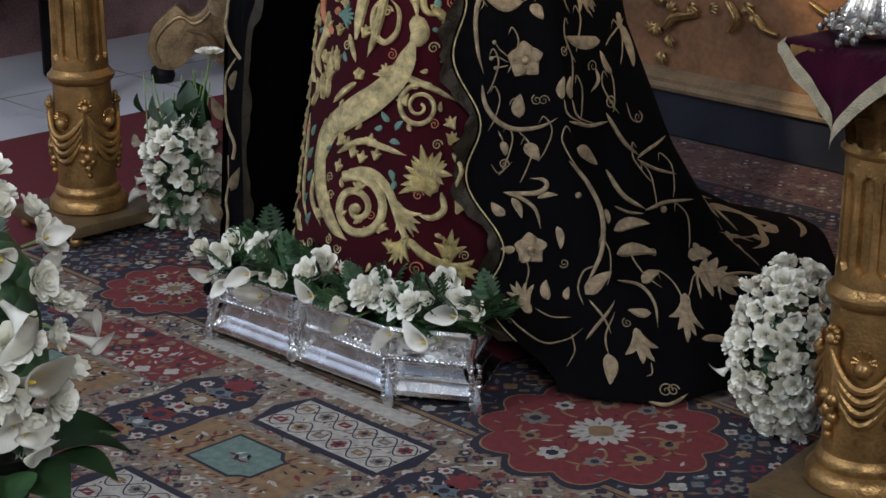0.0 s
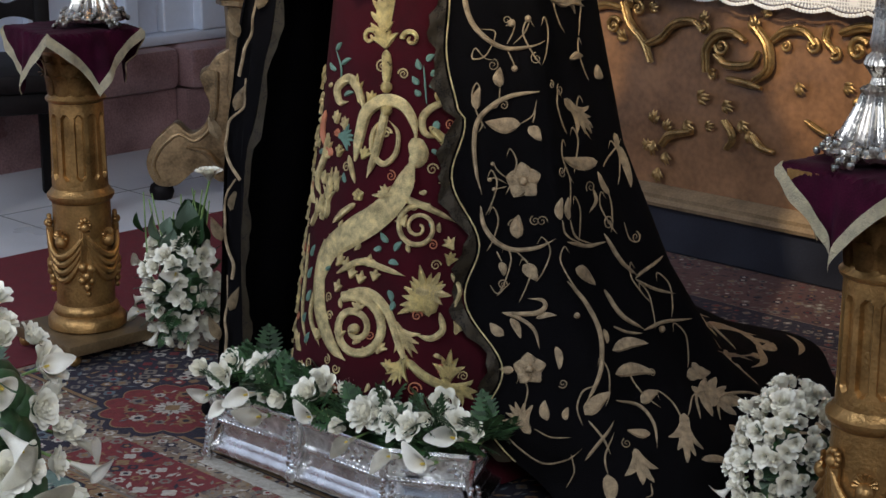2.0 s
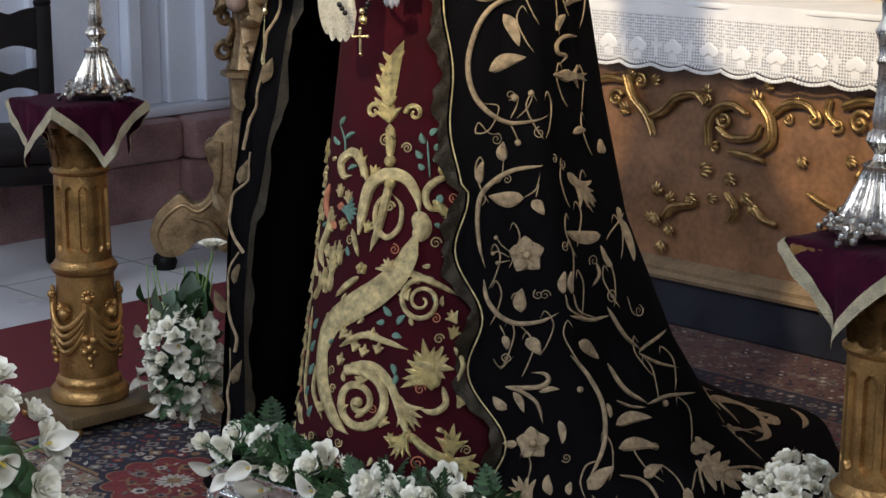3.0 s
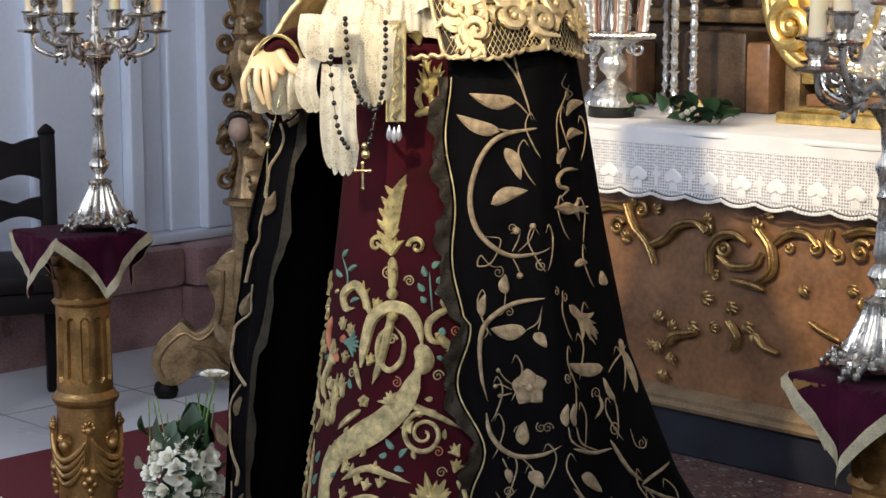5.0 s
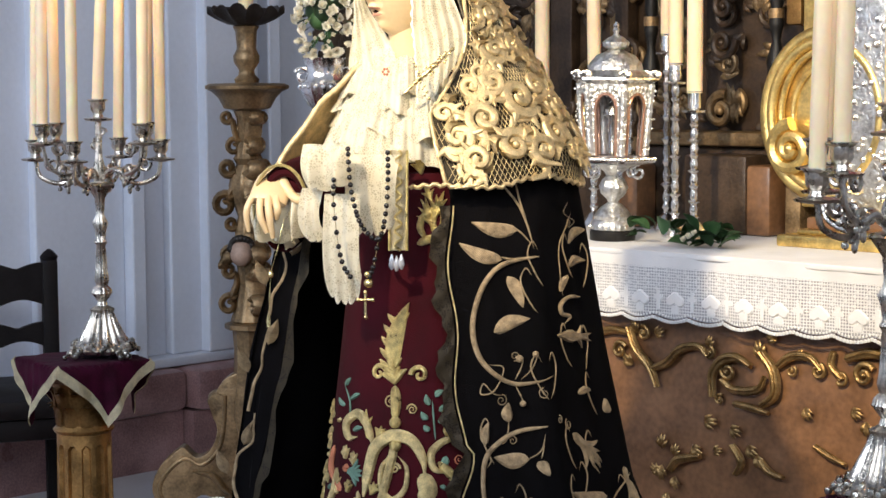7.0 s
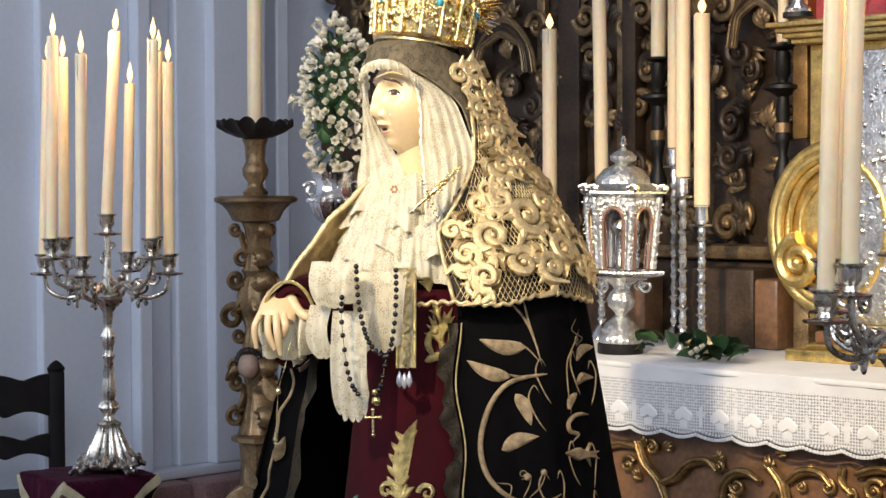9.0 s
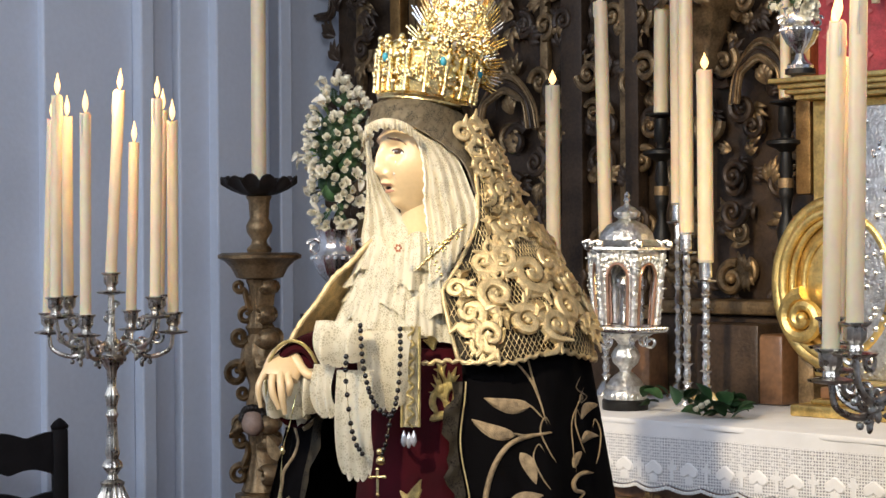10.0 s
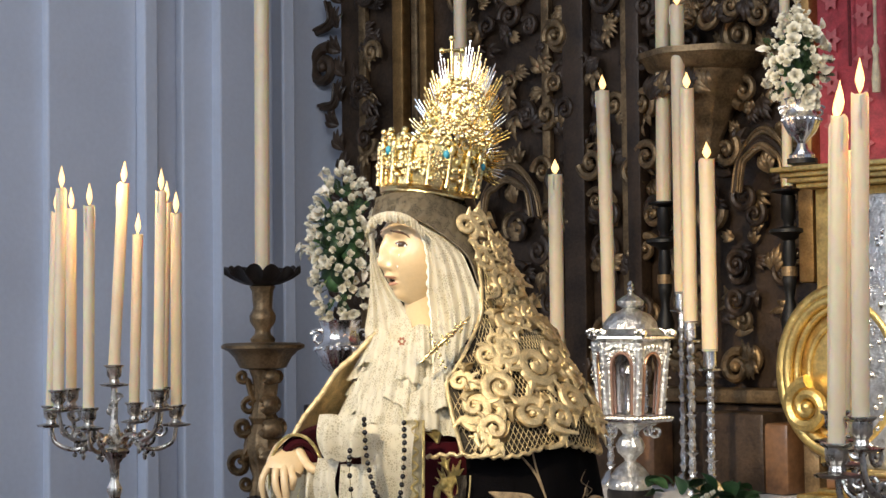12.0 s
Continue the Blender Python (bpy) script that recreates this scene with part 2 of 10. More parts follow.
def lathe(bm, profile, seg=24, m=None, lobes=0, depth=0.0, mi=0, turn=0.0):
    """A turned form from (radius, height) pairs; lobes: flutes round it."""
    m = m or Matrix()
    rows = []
    for r, z in profile:
        row = []
        for i in range(seg):
            a = 2 * math.pi * i / seg + turn
            k = 1 + depth * math.cos(lobes * a) if lobes else 1
            row.append(m @ Vector((max(r, 1e-4) * k * math.cos(a), max(r, 1e-4) * k * math.sin(a), z)))
        rows.append(row)
    grid(bm, rows, closed=True, cap=True, mi=mi)
    return bm


def box(bm, lo, hi, m=None, bevel=0.0, mi=0):
    m = m or Matrix()
    made = bmesh.ops.create_cube(bm, size=1.0)["verts"]
    c, s = [(a + b) / 2 for a, b in zip(lo, hi)], [b - a for a, b in zip(lo, hi)]
    for v in made:
        v.co = Vector((c[0] + v.co.x * s[0], c[1] + v.co.y * s[1], c[2] + v.co.z * s[2]))
    if bevel:
        es = list({e for v in made for e in v.link_edges})
        out = bmesh.ops.bevel(bm, geom=es, offset=bevel, segments=2, affect="EDGES", profile=0.5)
        made = list({v for f in out["faces"] for v in f.verts} | {v for v in made if v.is_valid})
    for v in made:
        v.co = m @ v.co
    for f in {f for v in made for f in v.link_faces}:
        f.material_index = mi
    return bm


def spline(pts, n=8):
    """A smooth run through the given points (Catmull-Rom)."""
    p = [Vector(q) for q in pts]
    p = [2 * p[0] - p[1]] + p + [2 * p[-1] - p[-2]]
    out = []
    for i in range(1, len(p) - 2):
        a, b, c, d = p[i - 1:i + 3]
        for k in range(n):
            t = k / n
            out.append(0.5 * (2 * b + (c - a) * t + (2 * a - 5 * b + 4 * c - d) * t * t + (3 * b - 3 * c + d - a) * t ** 3))
    return out + [p[-2]]


def tube(bm, pts, radius, seg=8, flat=1.0, up=None, mi=0):
    """A round or flattened bar along points; radius: a number or a function of 0..1."""
    rows, n = [], len(pts)
    up = Vector(up) if up else None
    last = None
    for i, p in enumerate(pts):
        d = (pts[min(i + 1, n - 1)] - pts[max(i - 1, 0)]).normalized()
        ref = up or last or (Vector((0, 0, 1)) if abs(d.z) < 0.9 else Vector((1, 0, 0)))
        s = d.cross(ref)
        s = s.normalized() if s.length > 1e-6 else d.orthogonal().normalized()
        w = s.cross(d).normalized()
        last = None if up else w
        r = radius(i / max(n - 1, 1)) if callable(radius) else radius
        rows.append([p + s * r * math.cos(2 * math.pi * k / seg) + w * r * flat * math.sin(2 * math.pi * k / seg) for k in range(seg)])
    grid(bm, rows, closed=True, cap=True, mi=mi)
    return bm


def ball(bm, c, r, seg=10, squash=1.0, mi=0):
    made = bmesh.ops.create_uvsphere(bm, u_segments=seg, v_segments=max(4, seg * 2 // 3), radius=r)["verts"]
    for v in made:
        v.co = Vector((v.co.x, v.co.y, v.co.z * squash)) + Vector(c)
    for f in {f for v in made for f in v.link_faces}:
        f.material_index = mi
    return bm


def scroll_points(c, r, turns=1.5, start=0.0, shrink=0.15, n=26, plane=None, hand=1):
    """A volute: from the outer end inwards, in the plane of two axes."""
    e1, e2 = plane or (Vector((1, 0, 0)), Vector((0, 0, 1)))
    out = []
    for i in range(n):
        t = i / (n - 1)
        a, q = start + hand * turns * 2 * math.pi * t, r * (1 - t * (1 - shrink))
        out.append(Vector(c) + e1 * q * math.cos(a) + e2 * q * math.sin(a))
    return out


# ---- forms of the dressed statue ----
AX, AY, FACE = -0.01, 3.60, 225.0
MZ = (0.0, 0.1, 0.2, 0.4, 0.65, 0.9, 1.12, 1.30)
MA = (50, 80, 100, 135, 175, 225, 270, 315)
MR = (
    (0.36, 0.58, 0.70, 0.88, 1.15, 0.85, 0.62, 0.48),
    (0.29, 0.48, 0.60, 0.69, 0.85, 0.70, 0.54, 0.465),
    (0.26, 0.41, 0.50, 0.58, 0.66, 0.60, 0.50, 0.455),
    (0.25, 0.34, 0.40, 0.465, 0.50, 0.48, 0.46, 0.44),
    (0.245, 0.30, 0.33, 0.365, 0.40, 0.40, 0.42, 0.425),
    (0.225, 0.265, 0.285, 0.315, 0.33, 0.33, 0.36, 0.385),
    (0.21, 0.245, 0.26, 0.28, 0.28, 0.28, 0.31, 0.335),
    (0.19, 0.22, 0.24, 0.25, 0.25, 0.25, 0.27, 0.28),
)


def mantle_radius(a, z):
    """Radius of the mantle at a degrees round from the statue's front and height z."""
    z = min(max(z, 0.0), 1.2999)
    i = max(k for k in range(len(MZ) - 1) if MZ[k] <= z)
    fz = (z - MZ[i]) / (MZ[i + 1] - MZ[i])
    a = min(max(a, 50.0), 314.99)
    j = max(k for k in range(len(MA) - 1) if MA[k] <= a)
    fa = (a - MA[j]) / (MA[j + 1] - MA[j])
    fa = fa * fa * (3 - 2 * fa) * 0.5 + fa * 0.5
    r = [MR[k][j] * (1 - fa) + MR[k][j + 1] * fa for k in (i, i + 1)]
    low = max(0.0, 1 - z / 1.25)
    fold = math.sin(math.radians(a * 9 + 40 * math.sin(z * 3))) * 0.6 + 0.4 * math.sin(math.radians(a * 17 + 60))
    return r[0] * (1 - fz) + r[1] * fz + fold * (0.006 + 0.022 * low) * min(1.0, max(0.0, (a - 52) / 25))


def round_point(a, r, z):
    q = math.radians(FACE + a)
    return (AX + r * math.cos(q), AY + r * math.sin(q), z)


def mantle_edge(z):
    """Where the mantle's front edge runs, in degrees; it waves."""
    return 47 + 22 * (1 - min(z, 1.1) / 1.1) ** 1.3 + 4.0 * math.sin(z * 27 + 0.5) * (1 if z < 0.75 else 0.4)


def skirt_radius(a, z):
    low = max(0.0, 1 - z / 1.15)
    return 0.155 + 0.150 * low ** 1.15 + 0.004 * math.sin(math.radians(a * 11)) * low


SX, SY = -0.035, 3.575


def skirt_point(a, z, off=0.0):
    q, r = math.radians(FACE + a), skirt_radius(a, z) + off
    return (SX + r * math.cos(q), SY + r * math.sin(q), z)

CZ = (1.22, 1.30, 1.40, 1.50, 1.60, 1.68, 1.735)
CR = (
    (0.235, 0.255, 0.270, 0.275, 0.25, 0.25),
    (0.220, 0.240, 0.262, 0.270, 0.24, 0.24),
    (0.170, 0.185, 0.205, 0.215, 0.20, 0.20),
    (0.130, 0.140, 0.146, 0.155, 0.15, 0.13),
    (0.100, 0.110, 0.110, 0.115, 0.12, 0.105),
    (0.080, 0.090, 0.090, 0.090, 0.10, 0.09),
    (0.065, 0.075, 0.072, 0.070, 0.08, 0.075),
)
CA = (20, 70, 110, 140, 200, 320)


def cape_radius(a, z):
    z = min(max(z, CZ[0]), CZ[-1] - 1e-4)
    i = max(k for k in range(len(CZ) - 1) if CZ[k] <= z)
    fz = (z - CZ[i]) / (CZ[i + 1] - CZ[i])
    a = min(max(a, 20.0), 319.9)
    j = max(k for k in range(len(CA) - 1) if CA[k] <= a)
    fa = (a - CA[j]) / (CA[j + 1] - CA[j])
    r = [CR[k][j] * (1 - fa) + CR[k][j + 1] * fa for k in (i, i + 1)]
    return r[0] * (1 - fz) + r[1] * fz


# ---- structure ----
def slab(name, lo, hi, material, m=None, bevel=0.0, label=""):
    ob = tagged(part(name, box(bmesh.new(), lo, hi, bevel=bevel), material, m=m, smooth=False), label, kind="structure")
    return ob


CHURCH = pose(0, 0, 0, 0, 0, -45)
floor = slab("floor", (-7, -6, -0.25), (7, 9.5, -0.014), "marblefloor", label="pale grey marble church floor")
joints = bmesh.new()
for k in range(12):
    box(joints, (-6.2 + k * 0.6, 0.4, -0.0138), (-6.2 + k * 0.6 + 0.004, 6.2, -0.0128))
    box(joints, (-6.2, 0.5 + k * 0.5, -0.0138), (-3.4, 0.5 + k * 0.5 + 0.004, -0.0128))
part("floor_joint", joints, surface("dark_joint", (0.2, 0.2, 0.2), 0.8), floor, m=CHURCH)

# cool white wall of the chancel with flat pilasters and a red marble skirting
wall = slab("wall_side", (-6.0, -3.0, -0.2), (-5.66, 6.5, 6), "plaster", CHURCH, label="cool white plastered chancel wall with flat pilasters")
for v0, v1, d in ((3.540, 3.925, 0.04), (3.925, 3.988, 0.09), (4.129, 4.283, 0.05), (4.268, 4.527, 0.10), (4.607, 4.671, 0.07)):
    part("pilaster", box(bmesh.new(), (-5.662, v0, 0.40), (-5.66 + d, v1, 5.9), bevel=0.008), "plaster", wall, smooth=False)
VK = 4.111
part("skirting_block", box(bmesh.new(), (-5.662, -3, -0.19), (-5.53, VK, 0.20)), "skirting", wall, "red marble skirting", smooth=False)
part("skirting_block", box(bmesh.new(), (-5.662, VK + 0.004, -0.19), (-5.47, 5.3, 0.20)), "skirting", wall, "red marble skirting", smooth=False)
part("skirting_moulding", box(bmesh.new(), (-5.662, -3, 0.201), (-5.49, VK, 0.36), bevel=0.03), "skirting", wall, "red marble skirting")
part("skirting_moulding", box(bmesh.new(), (-5.662, VK + 0.004, 0.201), (-5.43, 5.3, 0.36), bevel=0.03), "skirting", wall, "red marble skirting")
part("skirting_cap", box(bmesh.new(), (-5.662, -3, 0.361), (-5.56, 5.3, 0.40), bevel=0.01), "plaster", wall)

# unseen walls and ceiling, added round the camera to block stray sky light
slab("wall_west", (-7, -6.2, -0.2), (7, -6, 7), "plaster", label="unseen plain white wall, added to close off the space")
slab("wall_south", (5.2, -6, -0.2), (5.4, 9.5, 7), "plaster", label="unseen plain white wall, added to close off the space")
slab("wall_east", (-7.2, 9.3, -0.2), (7, 9.5, 7), "plaster", label="unseen plain white wall, added to close off the space")
west = slab("wall_north", (-7.2, -6, -0.2), (-7, 9.5, 1.6), "plaster", label="unseen plain white wall, added below the window gap")
slab("wall_north_top", (-7.2, -6, 5.4), (-7, 9.5, 7), "plaster", label="unseen plain white wall, added above the window gap")
slab("ceiling", (-7.2, -6.2, 7.0), (5.4, 9.5, 7.2), "plaster", label="unseen white slab overhead, added to shut out the sky")

# red runner and patterned carpet
runner = slab("carpet_runner", (-4.52, -1.0, -0.013), (-3.62, 4.10, -0.006), "redcarpet", CHURCH, label="plain deep red carpet runner on marble floor")


def rug_material():
    m = bpy.data.materials.new("patterned_wool")
    m.use_nodes = True
    t, b = m.node_tree, m.node_tree.nodes["Principled BSDF"]
    co = t.nodes.new("ShaderNodeTexCoord")
    big = t.nodes.new("ShaderNodeTexVoronoi")
    big.inputs["Scale"].default_value = 46
    knots = t.nodes.new("ShaderNodeTexVoronoi")
    knots.inputs["Scale"].default_value = 170
    for n in (big, knots):
        t.links.new(co.outputs["Object"], n.inputs["Vector"])

    def ramp(src, stops):
        r = t.nodes.new("ShaderNodeValToRGB")
        r.color_ramp.interpolation = "CONSTANT"
        sep = t.nodes.new("ShaderNodeSeparateColor")
        t.links.new(src, sep.inputs[0])
        t.links.new(sep.outputs[0], r.inputs[0])
        while len(r.color_ramp.elements) < len(stops):
            r.color_ramp.elements.new(0.5)
        for e, (p, c) in zip(r.color_ramp.elements, stops):
            e.position, e.color = p, (*c, 1)
        return r.outputs["Color"]

    a = ramp(big.outputs["Color"], [(0.0, (0.19, 0.135, 0.09)), (0.52, (0.24, 0.20, 0.15)), (0.70, (0.045, 0.035, 0.045)), (0.82, (0.13, 0.03, 0.03)), (0.90, (0.30, 0.26, 0.21)), (0.96, (0.08, 0.10, 0.09))])
    c = ramp(knots.outputs["Color"], [(0.0, (0.20, 0.15, 0.105)), (0.4, (0.25, 0.19, 0.13)), (0.75, (0.08, 0.055, 0.05)), (0.88, (0.34, 0.29, 0.23))])
    mix = t.nodes.new("ShaderNodeMix")
    mix.data_type = "RGBA"
    mix.inputs["Factor"].default_value = 0.42
    t.links.new(a, mix.inputs[6]), t.links.new(c, mix.inputs[7])
    t.links.new(mix.outputs[2], b.inputs["Base Color"])
    b.inputs["Roughness"].default_value = 0.95
    bp = t.nodes.new("ShaderNodeBump")
    bp.inputs["Strength"].default_value, bp.inputs["Distance"].default_value = 0.5, 0.003
    t.links.new(knots.outputs["Distance"], bp.inputs["Height"])
    t.links.new(bp.outputs["Normal"], b.inputs["Normal"])
    return m


M["rug"] = rug_material()
for key, col in (("rug_navy", (0.018, 0.016, 0.030)), ("rug_red", (0.155, 0.022, 0.024)), ("rug_cream", (0.40, 0.37, 0.32)), ("rug_tan", (0.22, 0.135, 0.065)), ("rug_green", (0.13, 0.19, 0.16)), ("rug_grey", (0.17, 0.145, 0.12)), ("rug_blue", (0.10, 0.13, 0.15)), ("rug_wine", (0.105, 0.052, 0.048))):
    M[key] = surface(key, col, 0.95, vary=0.28, scale=60, bump=0.6, grain=420)
carpet = slab("patterned_carpet", (-3.60, -1.5, -0.014), (1.6, 4.35, -0.002), "rug", CHURCH, label="oriental wool carpet with red medallions and cream panels")


def inlay(name, outline, level, material):
    """A flat woven figure, a hair above the ground weave."""
    bm = bmesh.new()
    z0, z1 = -0.0018, -0.0018 + 0.0004 * level
    top = [bm.verts.new((u, v, z1)) for u, v in outline]
    low = [bm.verts.new((u, v, z0)) for u, v in outline]
    bm.faces.new(top)
    for i in range(len(top)):
        j = (i + 1) % len(top)
        bm.faces.new((top[i], low[i], low[j], top[j]))
    return part(name, bm, material, carpet, smooth=False)


def rect(u0, u1, v0, v1):
    return [(u0, v0), (u1, v0), (u1, v1), (u0, v1)]


def lobed(u, v, r, lobes, depth=0.1, n=160, squash=1.0, turn=0.0):
    return [(u + r * squash * (1 + depth * (abs(math.cos(lobes * a / 2 + turn)) - 0.6)) * math.cos(a), v + r * (1 + depth * (abs(math.cos(lobes * a / 2 + turn)) - 0.6)) * math.sin(a)) for a in (2 * math.pi * i / n for i in range(n))]


PER = 0.605
rr = random.Random(11)
bits = {k: bmesh.new() for k in ("rug_cream", "rug_tan", "rug_navy", "rug_red", "rug_blue", "rug_grey", "rug_green", "rug_wine")}


def bit(key, outline, level):
    bm = bits[key]
    try:
        bm.faces.new([bm.verts.new((u, v, -0.0018 + 0.0004 * level)) for u, v in outline])
    except ValueError:
        pass


def rosette(u, v, r, level, a="rug_cream", b="rug_red", petals=8):
    bit(a, lobed(u, v, r, petals, 0.35, petals * 6), level)
    bit(b, lobed(u, v, r * 0.45, petals, 0.2, 20), level + 0.5)


def dart(key, u, v, r, ang, level):
    c, s = math.cos(ang), math.sin(ang)
    bit(key, [(u + r * (x * c - y * s), v + r * (x * s + y * c)) for x, y in ((-1, 0), (-0.2, 0.35), (1, 0), (-0.2, -0.35))], level)


def vine(key, u, v, r, a0, a1, w, level):
    n = 14
    ring = [(u + (r + w) * math.cos(a0 + (a1 - a0) * i / n), v + (r + w) * math.sin(a0 + (a1 - a0) * i / n)) for i in range(n + 1)]
    ring += [(u + (r - w) * math.cos(a0 + (a1 - a0) * i / n), v + (r - w) * math.sin(a0 + (a1 - a0) * i / n)) for i in range(n, -1, -1)]
    bit(key, ring, level)


def figures(u0, u1, v0, v1, step, level, motifs):
    """Small woven figures in staggered rows."""
    n, v = 0, v0
    while v < v1:
        u = u0 + (step / 2 if n % 2 else 0)
        while u < u1:
            key = rr.choice(motifs)
            k = rr.random()
            if k < 0.45:
                rosette(u, v, step * rr.uniform(0.30, 0.46), level, key, rr.choice(("rug_red", "rug_tan", "rug_navy", "rug_cream")), rr.choice((4, 6)))
            else:
                dart(key, u, v, step * rr.uniform(0.32, 0.5), rr.choice((0, 0.785, 1.571, 2.36)), level)
                if k > 0.75:
                    dart(rr.choice(motifs), u + step * 0.3, v + step * 0.2, step * 0.28, rr.uniform(0, 6), level)
            u += step
        v += step * 0.86
        n += 1


def line(key, u0, v0, u1, v1, w, level):
    d = Vector((u1 - u0, v1 - v0, 0)).normalized() * w
    bit(key, [(u0 - d.y, v0 + d.x), (u0 + d.y, v0 - d.x), (u1 + d.y, v1 - d.x), (u1 - d.y, v1 + d.x)], level)


# ground between the panels: dense small figures on tan and grey
figures(-3.58, -0.9, 1.28, 2.16, 0.030, 0.5, ("rug_navy", "rug_cream", "rug_grey", "rug_red", "rug_tan", "rug_navy", "rug_cream"))
figures(-3.56, 1.5, -1.45, 1.27, 0.062, 0.5, ("rug_navy", "rug_cream", "rug_grey", "rug_red", "rug_tan"))
figures(-0.9, 1.5, 1.28, 4.3, 0.062, 0.5, ("rug_navy", "rug_cream", "rug_grey", "rug_red", "rug_tan"))
# medallion row: a navy field full of flowers, with lobed red medallions
inlay("navy_field", rect(-3.58, -0.6, 2.165, 2.60), 0.9, "rug_navy")
for v0 in (2.175, 2.59):
    line("rug_tan", -3.58, v0, -0.6, v0, 0.006, 1.1)
figures(-3.57, -0.62, 2.20, 2.58, 0.036, 1.3, ("rug_cream", "rug_grey", "rug_tan", "rug_red", "rug_blue", "rug_grey"))
for k in range(4):
    uc, v0 = -3.115 + 0.588 * 2 * k, 2.345 if k else 2.270
    R0 = 0.212 if k else 0.150
    inlay("medallion_border", lobed(uc, v0, R0 + 0.020, 12, 0.16), 2, "rug_navy")
    inlay("medallion_edge", lobed(uc, v0, R0 + 0.004, 12, 0.16), 2.4, "rug_tan")
    inlay("medallion", lobed(uc, v0, R0, 12, 0.16), 3, "rug_red")
    for i in range(10):
        a = i * math.pi / 5 + 0.3
        vine("rug_tan", uc + R0 * 0.50 * math.cos(a + 0.4), v0 + R0 * 0.50 * math.sin(a + 0.4), R0 * 0.20, a, a + 3.0, 0.0030, 3.6)
        vine("rug_tan", uc + R0 * 0.76 * math.cos(a), v0 + R0 * 0.76 * math.sin(a), R0 * 0.13, a + 2, a + 5.2, 0.0024, 3.6)
        rosette(uc + R0 * 0.62 * math.cos(a), v0 + R0 * 0.62 * math.sin(a), R0 * (0.12 if i % 2 else 0.085), 4, ("rug_tan", "rug_cream", "rug_grey")[i % 3], "rug_navy", 6)
        for q in range(4):
            b, w = a + rr.uniform(-0.3, 0.3), R0 * rr.uniform(0.28, 0.92)
            dart(rr.choice(("rug_cream", "rug_blue", "rug_grey", "rug_navy")), uc + w * math.cos(b), v0 + w * math.sin(b), rr.uniform(0.007, 0.013), rr.uniform(0, 6), 4)
    rosette(uc, v0, R0 * 0.26, 4.2, "rug_cream", "rug_tan", 16)
    for q in range(8):
        dart("rug_grey", uc + R0 * 0.17 * math.cos(q * 0.785), v0 + R0 * 0.17 * math.sin(q * 0.785), 0.010, q * 0.785, 4.5)
    # red half medallion between two whole ones
    un = uc + 0.588
    inlay("red_medallion", lobed(un, 2.40, 0.115, 8, 0.2), 2, "rug_red")
    figures(un - 0.09, un + 0.09, 2.32, 2.48, 0.040, 2.6, ("rug_cream", "rug_grey", "rug_tan"))


def cream_panel(uc, v0):
    inlay("panel_border", [(uc - 0.192, v0), (uc - 0.165, v0 - 0.080), (uc + 0.165, v0 - 0.080), (uc + 0.192, v0), (uc + 0.165, v0 + 0.080), (uc - 0.165, v0 + 0.080)], 1.45, "rug_navy")
    inlay("cream_panel", rect(uc - 0.160, uc + 0.160, v0 - 0.064, v0 + 0.064), 2, "rug_cream")
    n = 48
    for hand in (-1, 1):
        for base in (-0.032, 0.032):
            for i in range(n):
                a, b = (uc - 0.158 + 0.316 * q / n for q in (i, i + 1))
                f = lambda u: v0 + base + hand * 0.026 * math.sin((u - uc) * 2 * math.pi / 0.105)
                line("rug_navy", a, f(a), b, f(b), 0.0014, 2.5)
    for i in range(6):
        for j in (-1, 1):
            cu, cv = uc - 0.132 + 0.0527 * i, v0 + 0.032 * j
            key = ("rug_red", "rug_tan", "rug_grey")[(i + (j > 0)) % 3]
            if i % 2:
                rosette(cu, cv, 0.014, 3, key, "rug_navy", 6)
            else:
                bit(key, rect(cu - 0.013, cu + 0.013, cv - 0.009, cv + 0.009), 3)
                dart("rug_cream", cu, cv, 0.008, 0.8, 3.3)
            for q in range(5):
                dart(rr.choice(("rug_tan", "rug_navy", "rug_grey", "rug_red")), cu + rr.uniform(-0.026, 0.026), cv + rr.uniform(-0.030, 0.030), 0.007, rr.uniform(0, 6), 2.7)


